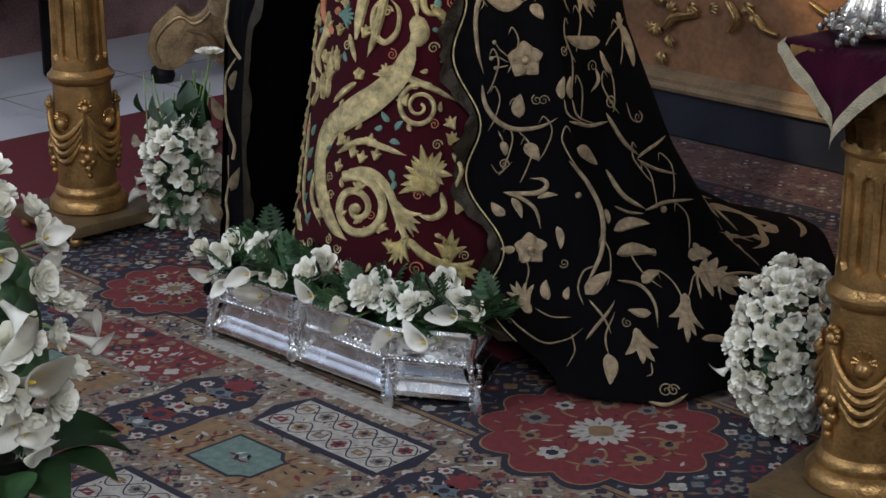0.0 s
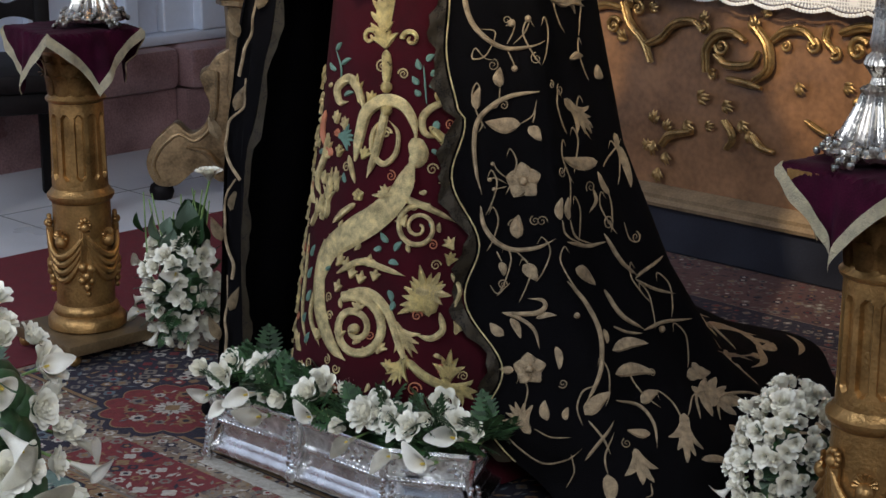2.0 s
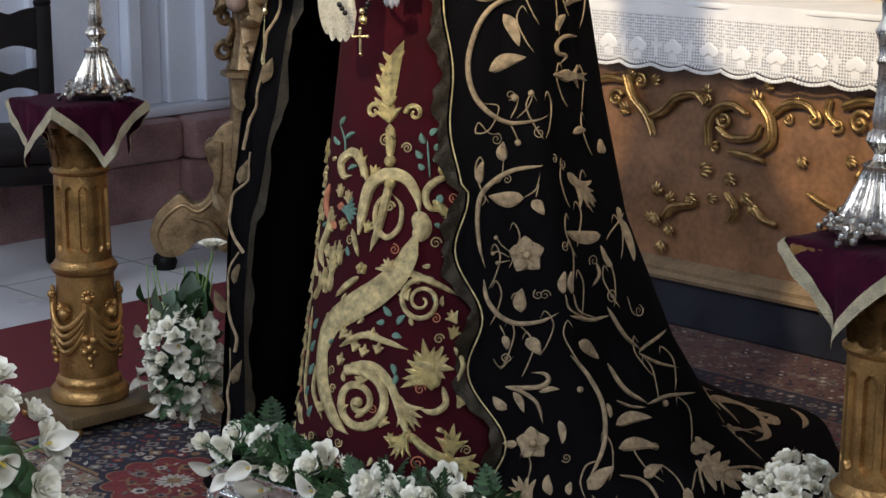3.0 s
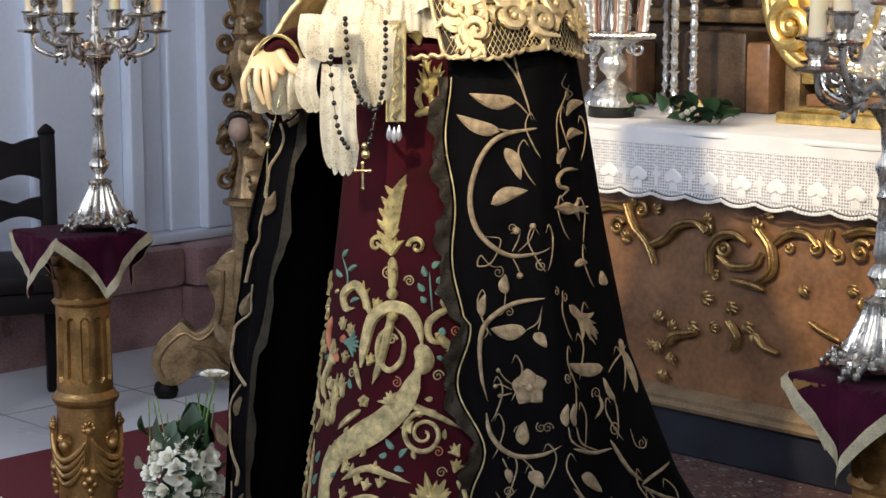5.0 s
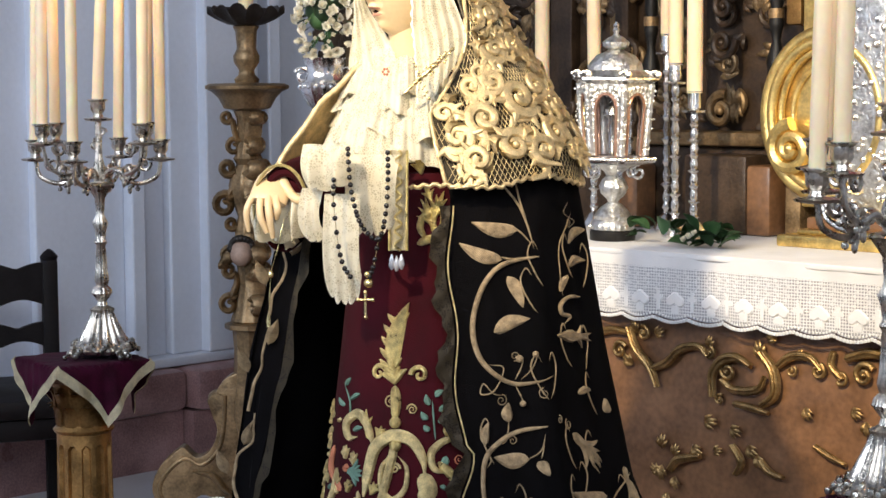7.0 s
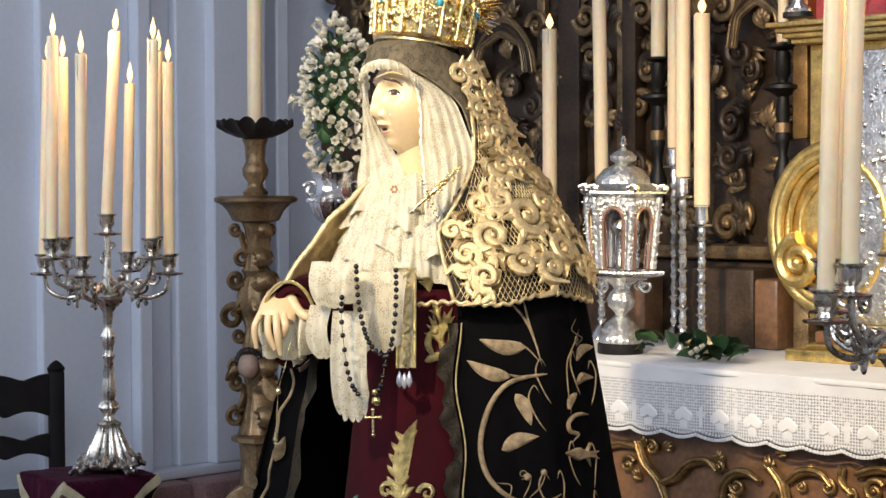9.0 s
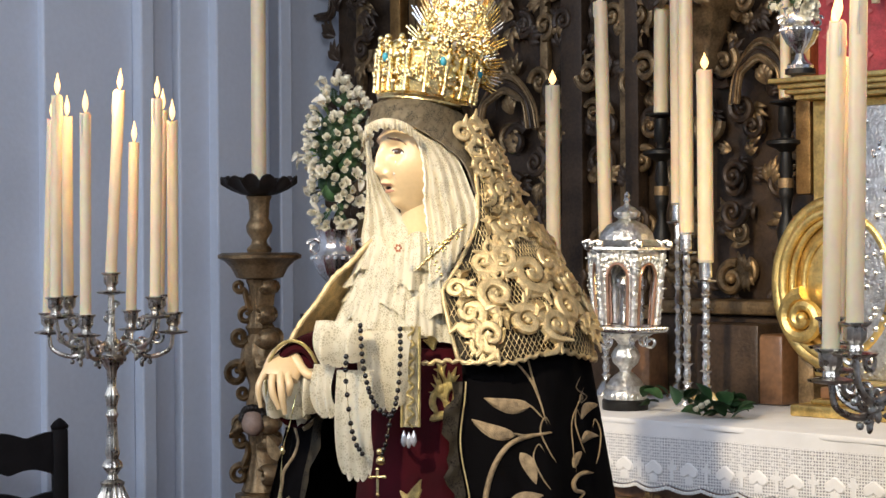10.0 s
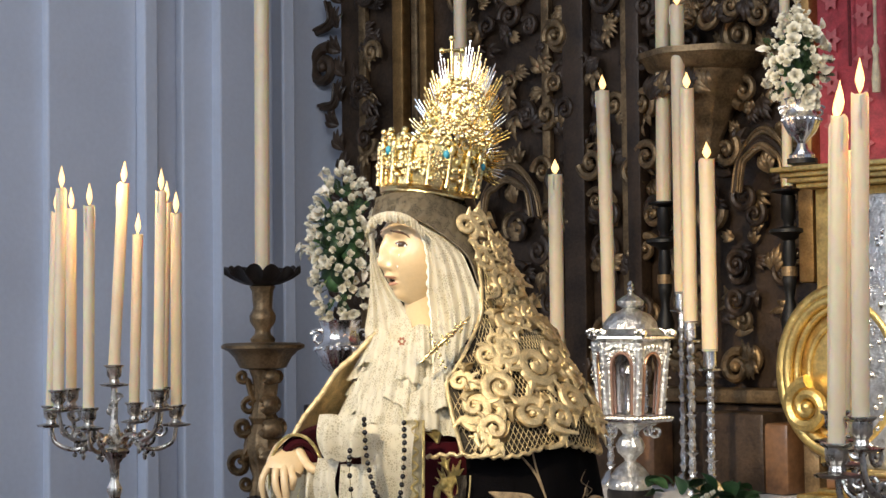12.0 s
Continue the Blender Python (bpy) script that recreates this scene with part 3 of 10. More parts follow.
def tan_panel(uc, v0):
    inlay("tan_panel_border", rect(uc - 0.180, uc + 0.180, v0 - 0.095, v0 + 0.095), 1.1, "rug_grey")
    inlay("tan_panel", rect(uc - 0.172, uc + 0.172, v0 - 0.088, v0 + 0.088), 1.5, "rug_tan")
    for j in (-1, 1):
        for i in range(26):
            dart(("rug_navy", "rug_cream", "rug_red")[i % 3], uc - 0.165 + 0.0132 * i, v0 + 0.078 * j, 0.008, 0.8, 2)
            dart(("rug_red", "rug_navy")[i % 2], uc + (0.075 if j > 0 else -0.100) + 0.004 * math.sin(i), v0 - 0.07 + 0.0054 * i, 0.008, 1.2, 2)
    outline = [(-0.072, -0.058), (0.040, -0.060), (0.056, -0.044), (0.072, -0.038), (0.072, 0.038), (0.056, 0.044), (0.040, 0.060), (-0.072, 0.058)]
    inlay("green_cartouche_border", [(uc + u * 1.09, v0 + v * 1.12) for u, v in outline], 2.2, "rug_navy")
    inlay("green_cartouche", [(uc + u, v0 + v) for u, v in outline], 3, "rug_green")
    for q in range(7):
        dart(("rug_red", "rug_cream", "rug_navy")[q % 3], uc + 0.006 * (q - 3), v0 + 0.012 * math.sin(q * 1.7), 0.013, q * 1.1, 4)
    for i in range(34):
        dart(rr.choice(("rug_navy", "rug_cream", "rug_red", "rug_navy")), uc + rr.choice((rr.uniform(-0.165, -0.085), rr.uniform(0.085, 0.165))), v0 + rr.uniform(-0.068, 0.068), rr.uniform(0.007, 0.016), rr.uniform(0, 6.3), 2)


def navy_panel(un, v0):
    inlay("navy_panel", [(un - 0.050, v0 - 0.175), (un + 0.050, v0 - 0.175), (un + 0.094, v0 - 0.10), (un + 0.080, v0), (un + 0.094, v0 + 0.10), (un + 0.050, v0 + 0.175), (un - 0.050, v0 + 0.175), (un - 0.094, v0 + 0.10), (un - 0.080, v0), (un - 0.094, v0 - 0.10)], 1.25, "rug_navy")
    for j in range(7):
        cv = v0 - 0.145 + 0.048 * j
        rosette(un, cv, 0.022 if j % 2 else 0.030, 2.2, ("rug_tan", "rug_blue", "rug_red", "rug_cream")[j % 4], ("rug_red", "rug_cream", "rug_navy")[j % 3], 8)
        for h in (-1, 1):
            vine("rug_grey", un + 0.038 * h, cv + 0.02, 0.022, 1.57, 1.57 + 3.3 * h, 0.0022, 1.8)
            rosette(un + 0.052 * h, cv + 0.010, 0.013, 2.2, rr.choice(("rug_cream", "rug_grey", "rug_tan")), "rug_red", 6)
            for q in range(3):
                dart(rr.choice(("rug_cream", "rug_tan", "rug_blue", "rug_red", "rug_grey")), un + h * rr.uniform(0.015, 0.075), cv + rr.uniform(-0.022, 0.022), 0.009, rr.uniform(0, 6), 2)


for k in range(-2, 4):
    uc = -2.262 + 0.605 * k
    for row, v0 in enumerate((2.003, 1.575)):
        if (k + row) % 4 == 3:
            inlay("red_panel", rect(uc - 0.18, uc + 0.18, v0 - 0.080, v0 + 0.080), 1.3, "rug_red")
            figures(uc - 0.165, uc + 0.17, v0 - 0.065, v0 + 0.070, 0.036, 2, ("rug_cream", "rug_grey", "rug_tan", "rug_navy"))
        else:
            cream_panel(uc, v0)
    tan_panel(uc - 0.055, 1.812)
    tan_panel(uc - 0.055, 1.385)
    navy_panel(uc - 0.312, 1.875)
    navy_panel(uc - 0.312, 1.470)
# the far half lies in dimmer, redder bands
for i, (v0, v1, key) in enumerate(((2.62, 2.80, "rug_grey"), (2.80, 3.12, "rug_wine"), (3.12, 3.26, "rug_grey"), (3.26, 3.66, "rug_wine"), (3.66, 3.80, "rug_navy"), (3.80, 4.12, "rug_wine"), (4.12, 4.33, "rug_grey"))):
    inlay("far_band", rect(-3.58, 0.6, v0, v1 - 0.004), 0.4, key)
    figures(-3.55, -0.6, v0 + 0.02, v1 - 0.012, 0.032, 1.0 + 0.05 * i, ("rug_grey", "rug_wine", "rug_navy", "rug_grey", "rug_wine"))
inlay("pale_stripe", rect(-2.82, -2.20, 2.113, 2.150), 2.2, "rug_cream")
for key, bm in bits.items():
    tagged(part("woven_flowers", bm, key, carpet, smooth=False), kind="stuff")


# ---- the dressed statue ----
def sheet(bm, rows, thick=0.0, mi=0):
    grid(bm, rows, mi=mi)
    if thick:
        bmesh.ops.solidify(bm, geom=bm.faces[:], thickness=thick)
    return bm


mantle = thing("mantle", "black velvet mantle with gold floral embroidery, hanging to the carpet", "mantle")
rows = []
for k in range(64):
    z = 0.012 + 1.29 * (k / 63) ** 1.15
    e = mantle_edge(z)
    rows.append([round_point(e + (316 - e) * i / 170, mantle_radius(e + (316 - e) * i / 170, z), z + 0.03 * max(0, 1 - z / 0.1) * math.exp(-((e + (316 - e) * i / 170 - 60) / 14) ** 2)) for i in range(171)])
part("velvet_cloth", sheet(bmesh.new(), rows, 0.006), "velvet", mantle)
# the flap that hangs from the right arm, with embroidered face
rows = []
for k in range(40):
    z = 0.02 + 1.14 * k / 39
    r0 = mantle_radius(314, z)
    rows.append([Vector(round_point(314 + i * 1.6 * (0.75 + 0.25 * (1 - z)), r0 + 0.008 * math.sin(i * 1.2 + z * 9) - 0.012 * i * (0.35 + 0.2 * z), z)) for i in range(9)])
part("front_flap", sheet(bmesh.new(), rows, 0.005), "velvet", mantle)
FLAP = rows


def ragged(edge, out, name, parent, width=0.035):
    """A strip of tarnished metal lace along an edge, with a wavy scalloped border."""
    rows = []
    for i, p in enumerate(edge):
        s = 1 + 0.35 * math.sin(i * 0.9) + 0.2 * math.sin(i * 2.3 + 1)
        d = Vector(out(i))
        rows.append([Vector(p) + d * width * s * k / 4 + Vector((0, -0.004 - 0.003 * math.sin(i * 1.7 + k), 0)) for k in range(5)])
    return part(name, sheet(bmesh.new(), rows, 0.003), "silverlace", parent, "tarnished metal lace trim")


edge = []
for k in range(70):
    z = 0.10 + 1.10 * k / 69
    a = mantle_edge(z)
    edge.append(Vector(round_point(a, mantle_radius(a, z) + 0.004, z)))
ragged(edge, lambda i: (-0.92, -0.15, 0), "lace_border", mantle, 0.026)
cord = [p + Vector((0.006, -0.008, 0)) for p in edge]
part("gold_cord", tube(bmesh.new(), cord, 0.0016, 6), "thread", mantle)
ragged([r[-1] + Vector((0, 0, 0.012 * math.sin(k))) for k, r in enumerate(FLAP)], lambda i: (0.9, -0.4, 0), "lace_border", mantle, 0.017)

# stems and leaves on the flap
for k in range(5):
    z0 = 0.18 + 0.2 * k
    i0 = int((z0 - 0.02) / 1.14 * 39)
    pts = [FLAP[min(39, i0 + j)][2 + int(2 + 2 * math.sin(j * 0.75 + k * 1.3))] + Vector((-0.004, -0.012, 0)) for j in range(8)]
    part("stem_motif", tube(bmesh.new(), spline(pts, 5), lambda t: 0.0036 * (1 - 0.5 * t), 6, 0.5, (0, -1, 0)), "dullthread", mantle)
    for s in (-1, 1):
        c = pts[3 + s] + Vector((0.012 * s, -0.003, 0.02))
        bm = bmesh.new()
        lr = []
        for q in range(7):
            w = 0.011 * math.sin(math.pi * min(1, (q / 6) ** 0.7)) + 0.0006
            p = c + Vector((0.02 * s * q / 6, 0, 0.05 * q / 6))
            lr.append([p + Vector((w * j, -0.004 * (1 - j * j), -0.3 * w * j * s)) for j in (-1, 0, 1)])
        part("leaf_motif", sheet(bm, lr, 0.002), "dullthread", mantle)

skirt = thing("dress_skirt", "burgundy velvet skirt covered with raised gold embroidery", "skirt")
bm = bmesh.new()
grid(bm, [[skirt_point(a, z) for a in range(-180, 180, 3)] for z in [0.02 + 1.24 * k / 30 for k in range(31)]], closed=True, cap=True)
part("velvet_cloth", bm, "burgundy", skirt)

HOLD = {"m": mantle, "s": skirt}
THREAD = {"d": "dullthread", "t": "thread", "b": "brightthread", "g": "greenthread", "r": "redthread"}


def on(kind, a, z, off=0.004):
    if kind == "m":
        return Vector(round_point(a, mantle_radius(a, z) + off, z))
    return Vector(skirt_point(a, z, off))


def frame_at(kind, a, z):
    p = on(kind, a, z)
    e = (on(kind, a + 1.5, z) - on(kind, a - 1.5, z)).normalized()
    n = e.cross(on(kind, a, z + 0.01) - on(kind, a, z - 0.01)).normalized()
    return p, e, n.cross(e).normalized(), n


def drape(kind, p):
    """The point p of space laid on the cloth again."""
    c = Vector((AX, AY, 0)) if kind == "m" else Vector((SX, SY, 0))
    d = p - c
    a = (math.degrees(math.atan2(d.y, d.x)) - FACE) % 360
    if kind == "s" and a > 180:
        a -= 360
    return a, p.z


def leaf_rows(kind, p, q, width, curl=0.0, n=8, lift=0.005):
    """A padded leaf from p to q along the cloth."""
    axis = q - p
    _, e, u, nrm = frame_at(kind, *drape(kind, (p + q) / 2))
    side = nrm.cross(axis).normalized()
    rows = []
    for i in range(n + 1):
        t = i / n
        w = width / 2 * math.sin(math.pi * min(1.0, t ** 0.75)) ** 0.8 + 0.0005
        c = p + axis * t + side * curl * math.sin(math.pi * t)
        row = []
        for j in (-1, -0.5, 0, 0.5, 1):
            a, z = drape(kind, c + side * w * j)
            row.append(on(kind, a, z, 0.0012 + lift * math.sqrt(max(0, 1 - j * j)) * min(1, w / 0.006 + 0.3) * (0.75 if j == 0 else 1)))
        rows.append(row)
    return rows


def leaf_motif(kind, base, tip, width, m):
    p, q = on(kind, *base), on(kind, *tip)
    part("leaf_motif", sheet(bmesh.new(), leaf_rows(kind, p, q, width, 0.08 * (q - p).length)), THREAD[m], HOLD[kind])


def stem_motif(kind, pts, r, m):
    if kind == "m":
        r *= 0.64
    run = [on(kind, a, z, 0.003) for a, z in ((q[0], q[1]) for q in spline([(a, z, 0) for a, z in pts], 7))]
    _, _, _, n = frame_at(kind, *pts[len(pts) // 2])
    part("stem_motif", tube(bmesh.new(), run, lambda t: r * (0.55 + 0.9 * math.sin(math.pi * min(1, t * 0.8 + 0.15))) * min(1.0, 0.30 + 7 * t) * min(1.0, 0.12 + 5.5 * (1 - t)), 8, min(1.0, 0.006 / r), n), THREAD[m], HOLD[kind])


def berry_motif(kind, at, r, m):
    part("berry_motif", ball(bmesh.new(), on(kind, *at), r, 8), THREAD[m], HOLD[kind])


def flower_motif(kind, at, r, petals, m):
    p, e, u, n = frame_at(kind, *at)
    bm = bmesh.new()
    for k in range(petals):
        a = 2 * math.pi * k / petals + 0.4
        d = e * math.cos(a) + u * math.sin(a)
        grid(bm, leaf_rows(kind, p + d * r * 0.12, p + d * r, r * 0.95, 0, 7, 0.007))
    ball(bm, p + n * 0.004, r * 0.22, 10)
    for k in range(7):
        a = 2 * math.pi * k / 7
        ball(bm, p + (e * math.cos(a) + u * math.sin(a)) * r * 0.33 + n * 0.006, r * 0.07, 6)
    part("flower_motif", bm, THREAD[m], HOLD[kind])


def spiral_motif(kind, at, r, w, m, turns, start, hand):
    p, e, u, n = frame_at(kind, *at)
    pts = []
    for q in scroll_points(p, r, turns, radians(start), 0.12, 44, (e, u), hand):
        a, z = drape(kind, q)
        pts.append(on(kind, a, z, 0.003))
    part("spiral_motif", tube(bmesh.new(), pts, lambda t: w * (1 - 0.55 * t), 8, min(1.0, 0.006 / w), n), THREAD[m], HOLD[kind])


def acanthus_motif(kind, base, tip, width, n, m):
    p, q = on(kind, *base), on(kind, *tip)
    axis = q - p
    _, _, _, nrm = frame_at(kind, *base)
    side = nrm.cross(axis).normalized()
    bm = bmesh.new()
    for k in range(n):
        f = (k / (n - 1) - 0.5) * 2 if n > 1 else 0
        end = p + axis * (1 - 0.42 * abs(f)) + side * width * 0.62 * f
        grid(bm, leaf_rows(kind, p + axis * 0.08 * (1 - abs(f)), end, width / n * 1.5, -0.12 * f * axis.length, 7, 0.006))
    grid(bm, leaf_rows(kind, p - axis * 0.08, p + axis * 0.4, width * 0.35, 0, 6, 0.008))
    part("acanthus_motif", bm, THREAD[m], HOLD[kind])


# ---- embroidery: angle round the form, height, size ----
stem_motif('m', [(70.5, 1.258), (79.9, 1.211), (83.8, 1.169), (86.1, 1.116)], 0.0026, 'd')
stem_motif('m', [(80.7, 1.253), (82.2, 1.205), (84.7, 1.158)], 0.0021, 'd')
stem_motif('m', [(72.4, 1.159), (80.0, 1.153), (85.2, 1.126)], 0.0021, 'd')
leaf_motif('m', (80.6, 1.153), (59.0, 1.169), 0.0275, 'd')
leaf_motif('m', (72.7, 1.098), (52.7, 1.13), 0.0254, 'd')
stem_motif('m', [(71.7, 1.103), (78.1, 1.098), (87.2, 1.104)], 0.0026, 'd')
stem_motif('m', [(88.0, 1.102), (78.1, 1.096), (68.7, 1.079), (62.1, 1.039), (58.4, 0.98), (59.9, 0.928), (65.4, 0.891), (74.5, 0.866), (83.3, 0.868), (90.1, 0.878)], 0.0058, 'd')
leaf_motif('m', (74.9, 1.067), (80.3, 1.008), 0.0254, 'd')
leaf_motif('m', (67.4, 0.963), (82.6, 0.987), 0.0275, 'd')
stem_motif('m', [(64.5, 0.903), (71.1, 0.895), (66.5, 0.854), (61.1, 0.848), (62.4, 0.867), (66.4, 0.848), (71.7, 0.845)], 0.0016, 'd')
stem_motif('m', [(75.7, 0.873), (78.1, 0.894), (79.3, 0.915)], 0.0016, 'd')
berry_motif('m', (77.7, 0.912), 0.0074, 'd')
berry_motif('m', (83.3, 0.92), 0.0064, 'd')
stem_motif('m', [(77.9, 0.873), (82.0, 0.894), (84.3, 0.92)], 0.0016, 'd')
stem_motif('m', [(75.6, 0.863), (77.4, 0.841), (78.1, 0.825)], 0.0016, 'd')
berry_motif('m', (77.7, 0.828), 0.0064, 'd')
leaf_motif('m', (100.3, 1.031), (106.8, 1.059), 0.0191, 'd')
leaf_motif('m', (110.0, 1.12), (126.5, 1.141), 0.0212, 'd')
leaf_motif('m', (107.6, 1.077), (123.1, 1.081), 0.0191, 'd')
stem_motif('m', [(117.8, 1.177), (103.1, 1.127), (101.2, 1.063), (101.9, 1.02)], 0.0016, 'd')
stem_motif('m', [(116.1, 1.199), (108.3, 1.179), (119.2, 1.16), (111.8, 1.146)], 0.0013, 'd')
stem_motif('m', [(116.2, 1.013), (105.5, 1.018), (99.6, 1.005), (100.4, 0.988), (105.0, 0.981), (100.5, 0.966)], 0.0048, 'd')
acanthus_motif('m', (98.1, 0.948), (122.9, 0.93), 0.0360, 4, 'd')
leaf_motif('m', (71.9, 0.794), (72.4, 0.831), 0.0212, 'd')
stem_motif('m', [(71.9, 0.794), (70.7, 0.763), (68.3, 0.753)], 0.0016, 'd')
leaf_motif('m', (62.2, 0.753), (63.7, 0.795), 0.0169, 'd')
stem_motif('m', [(61.7, 0.753), (64.1, 0.726), (62.5, 0.71)], 0.0016, 'd')
stem_motif('m', [(85.0, 0.785), (76.5, 0.778), (68.4, 0.761), (62.6, 0.732), (60.9, 0.689), (61.5, 0.635), (63.4, 0.593)], 0.0053, 'd')
leaf_motif('m', (78.5, 0.725), (65.4, 0.73), 0.0296, 'd')
stem_motif('m', [(78.2, 0.725), (82.1, 0.741), (84.0, 0.772)], 0.0016, 'd')
leaf_motif('m', (80.9, 0.72), (83.9, 0.693), 0.0212, 'd')
stem_motif('m', [(83.2, 0.751), (81.9, 0.725)], 0.0016, 'd')
acanthus_motif('m', (99.9, 0.756), (112.2, 0.685), 0.0529, 6, 'd')
leaf_motif('m', (110.8, 0.632), (93.4, 0.654), 0.0254, 'd')
leaf_motif('m', (121.7, 0.782), (120.9, 0.811), 0.0233, 'd')
leaf_motif('m', (104.4, 0.834), (113.7, 0.833), 0.0148, 'd')
flower_motif('m', (77.9, 0.618), 0.0360, 5, 'd')
stem_motif('m', [(72.3, 0.614), (68.2, 0.625), (66.1, 0.622)], 0.0013, 'd')
stem_motif('m', [(72.3, 0.608), (68.1, 0.604)], 0.0013, 'd')
stem_motif('m', [(72.5, 0.624), (69.4, 0.638), (67.8, 0.652)], 0.0013, 'd')
berry_motif('m', (67.4, 0.652), 0.0042, 'd')
berry_motif('m', (66.1, 0.622), 0.0042, 'd')
berry_motif('m', (67.6, 0.604), 0.0042, 'd')
leaf_motif('m', (87.0, 0.544), (88.9, 0.584), 0.0191, 'd')
stem_motif('m', [(87.6, 0.543), (89.1, 0.51), (100.4, 0.475)], 0.0021, 'd')
stem_motif('m', [(105.2, 0.583), (105.1, 0.561), (101.4, 0.541)], 0.0037, 'd')
leaf_motif('m', (123.6, 0.651), (123.1, 0.567), 0.0254, 'd')
stem_motif('m', [(113.4, 0.618), (121.1, 0.642), (125.5, 0.66)], 0.0021, 'd')
leaf_motif('m', (123.2, 0.674), (122.8, 0.64), 0.0127, 'd')
stem_motif('m', [(62.8, 0.571), (63.8, 0.534), (67.8, 0.503), (73.5, 0.488), (79.8, 0.492), (85.0, 0.51)], 0.0053, 'd')
leaf_motif('m', (75.1, 0.509), (75.9, 0.554), 0.0254, 'd')
stem_motif('m', [(67.7, 0.486), (69.4, 0.465)], 0.0016, 'd')
leaf_motif('m', (69.1, 0.465), (69.9, 0.438), 0.0148, 'd')
stem_motif('m', [(74.4, 0.484), (77.4, 0.465)], 0.0016, 'd')
leaf_motif('m', (76.2, 0.459), (79.5, 0.429), 0.0254, 'd')
stem_motif('m', [(65.2, 0.421), (67.2, 0.405), (70.1, 0.416), (72.1, 0.427)], 0.0013, 'd')
stem_motif('m', [(67.2, 0.4), (69.1, 0.411), (68.2, 0.422)], 0.0013, 'd')
stem_motif('m', [(69.4, 0.369), (73.7, 0.366), (78.2, 0.369), (80.4, 0.381), (80.0, 0.393), (76.7, 0.395)], 0.0053, 'd')
stem_motif('m', [(68.5, 0.369), (73.6, 0.358), (76.9, 0.338), (77.5, 0.302)], 0.0042, 'd')
leaf_motif('m', (68.4, 0.326), (64.6, 0.348), 0.0191, 'd')
leaf_motif('m', (71.0, 0.358), (73.2, 0.321), 0.0148, 'd')
flower_motif('m', (74.4, 0.264), 0.0318, 5, 'd')
leaf_motif('m', (70.3, 0.263), (66.4, 0.262), 0.0148, 'd')
acanthus_motif('m', (71.3, 0.152), (68.7, 0.204), 0.0529, 6, 'd')
stem_motif('m', [(72.8, 0.157), (75.9, 0.144), (79.6, 0.146)], 0.0016, 'd')
stem_motif('m', [(66.3, 0.139), (68.4, 0.122), (72.7, 0.099), (77.3, 0.106), (80.8, 0.128)], 0.0021, 'd')
leaf_motif('m', (76.2, 0.172), (77.0, 0.207), 0.0191, 'd')
leaf_motif('m', (79.7, 0.175), (81.0, 0.197), 0.0127, 'd')
leaf_motif('m', (90.5, 0.541), (92.5, 0.581), 0.0191, 'd')
stem_motif('m', [(91.1, 0.54), (92.7, 0.506), (101.4, 0.48)], 0.0021, 'd')
stem_motif('m', [(88.4, 0.501), (97.7, 0.482), (105.5, 0.482)], 0.0042, 'd')
leaf_motif('m', (90.1, 0.449), (98.0, 0.407), 0.0275, 'd')
stem_motif('m', [(86.6, 0.428), (91.0, 0.387), (93.1, 0.332), (90.2, 0.275), (86.5, 0.232), (84.3, 0.206)], 0.0053, 'd')
stem_motif('m', [(86.6, 0.237), (84.2, 0.227), (82.5, 0.195), (82.3, 0.167)], 0.0021, 'd')
leaf_motif('m', (83.5, 0.186), (90.3, 0.223), 0.0275, 'd')
stem_motif('m', [(80.6, 0.109), (83.8, 0.14), (88.2, 0.176)], 0.0037, 'd')
stem_motif('m', [(83.6, 0.177), (84.7, 0.149), (84.8, 0.121)], 0.0026, 'd')
leaf_motif('m', (112.4, 0.566), (109.3, 0.613), 0.0169, 'd')
leaf_motif('m', (81.2, 0.308), (80.9, 0.267), 0.0148, 'd')
leaf_motif('m', (95.3, 0.329), (94.5, 0.304), 0.0127, 'd')
stem_motif('m', [(105.2, 0.498), (109.1, 0.439), (114.9, 0.402)], 0.0048, 'd')
stem_motif('m', [(113.7, 0.398), (120.2, 0.41), (125.7, 0.424)], 0.0042, 'd')
stem_motif('m', [(113.4, 0.397), (118.9, 0.368), (123.6, 0.35)], 0.0037, 'd')
stem_motif('m', [(100.7, 0.395), (102.8, 0.345), (107.9, 0.31)], 0.0053, 'd')
stem_motif('m', [(107.7, 0.309), (116.7, 0.307), (124.6, 0.297)], 0.0042, 'd')
stem_motif('m', [(98.8, 0.329), (102.5, 0.313), (106.9, 0.304)], 0.0032, 'd')
leaf_motif('m', (95.6, 0.289), (107.4, 0.284), 0.0233, 'd')
leaf_motif('m', (93.7, 0.249), (105.6, 0.231), 0.0254, 'd')
stem_motif('m', [(91.1, 0.206), (96.6, 0.188), (97.1, 0.158), (94.0, 0.122)], 0.0037, 'd')
leaf_motif('m', (97.8, 0.19), (104.3, 0.199), 0.0233, 'd')
leaf_motif('m', (94.8, 0.146), (89.9, 0.158), 0.0191, 'd')
acanthus_motif('m', (89.3, 0.124), (88.1, 0.066), 0.0529, 4, 'd')
stem_motif('m', [(88.6, 0.075), (87.7, 0.058), (86.5, 0.054)], 0.0016, 'd')
leaf_motif('m', (83.0, 0.088), (81.0, 0.039), 0.0275, 'd')
stem_motif('m', [(83.0, 0.088), (84.0, 0.121), (87.1, 0.158)], 0.0021, 'd')
acanthus_motif('m', (105.4, 0.152), (98.2, 0.09), 0.0635, 5, 'd')
stem_motif('m', [(106.1, 0.151), (112.2, 0.172), (118.8, 0.171)], 0.0021, 'd')
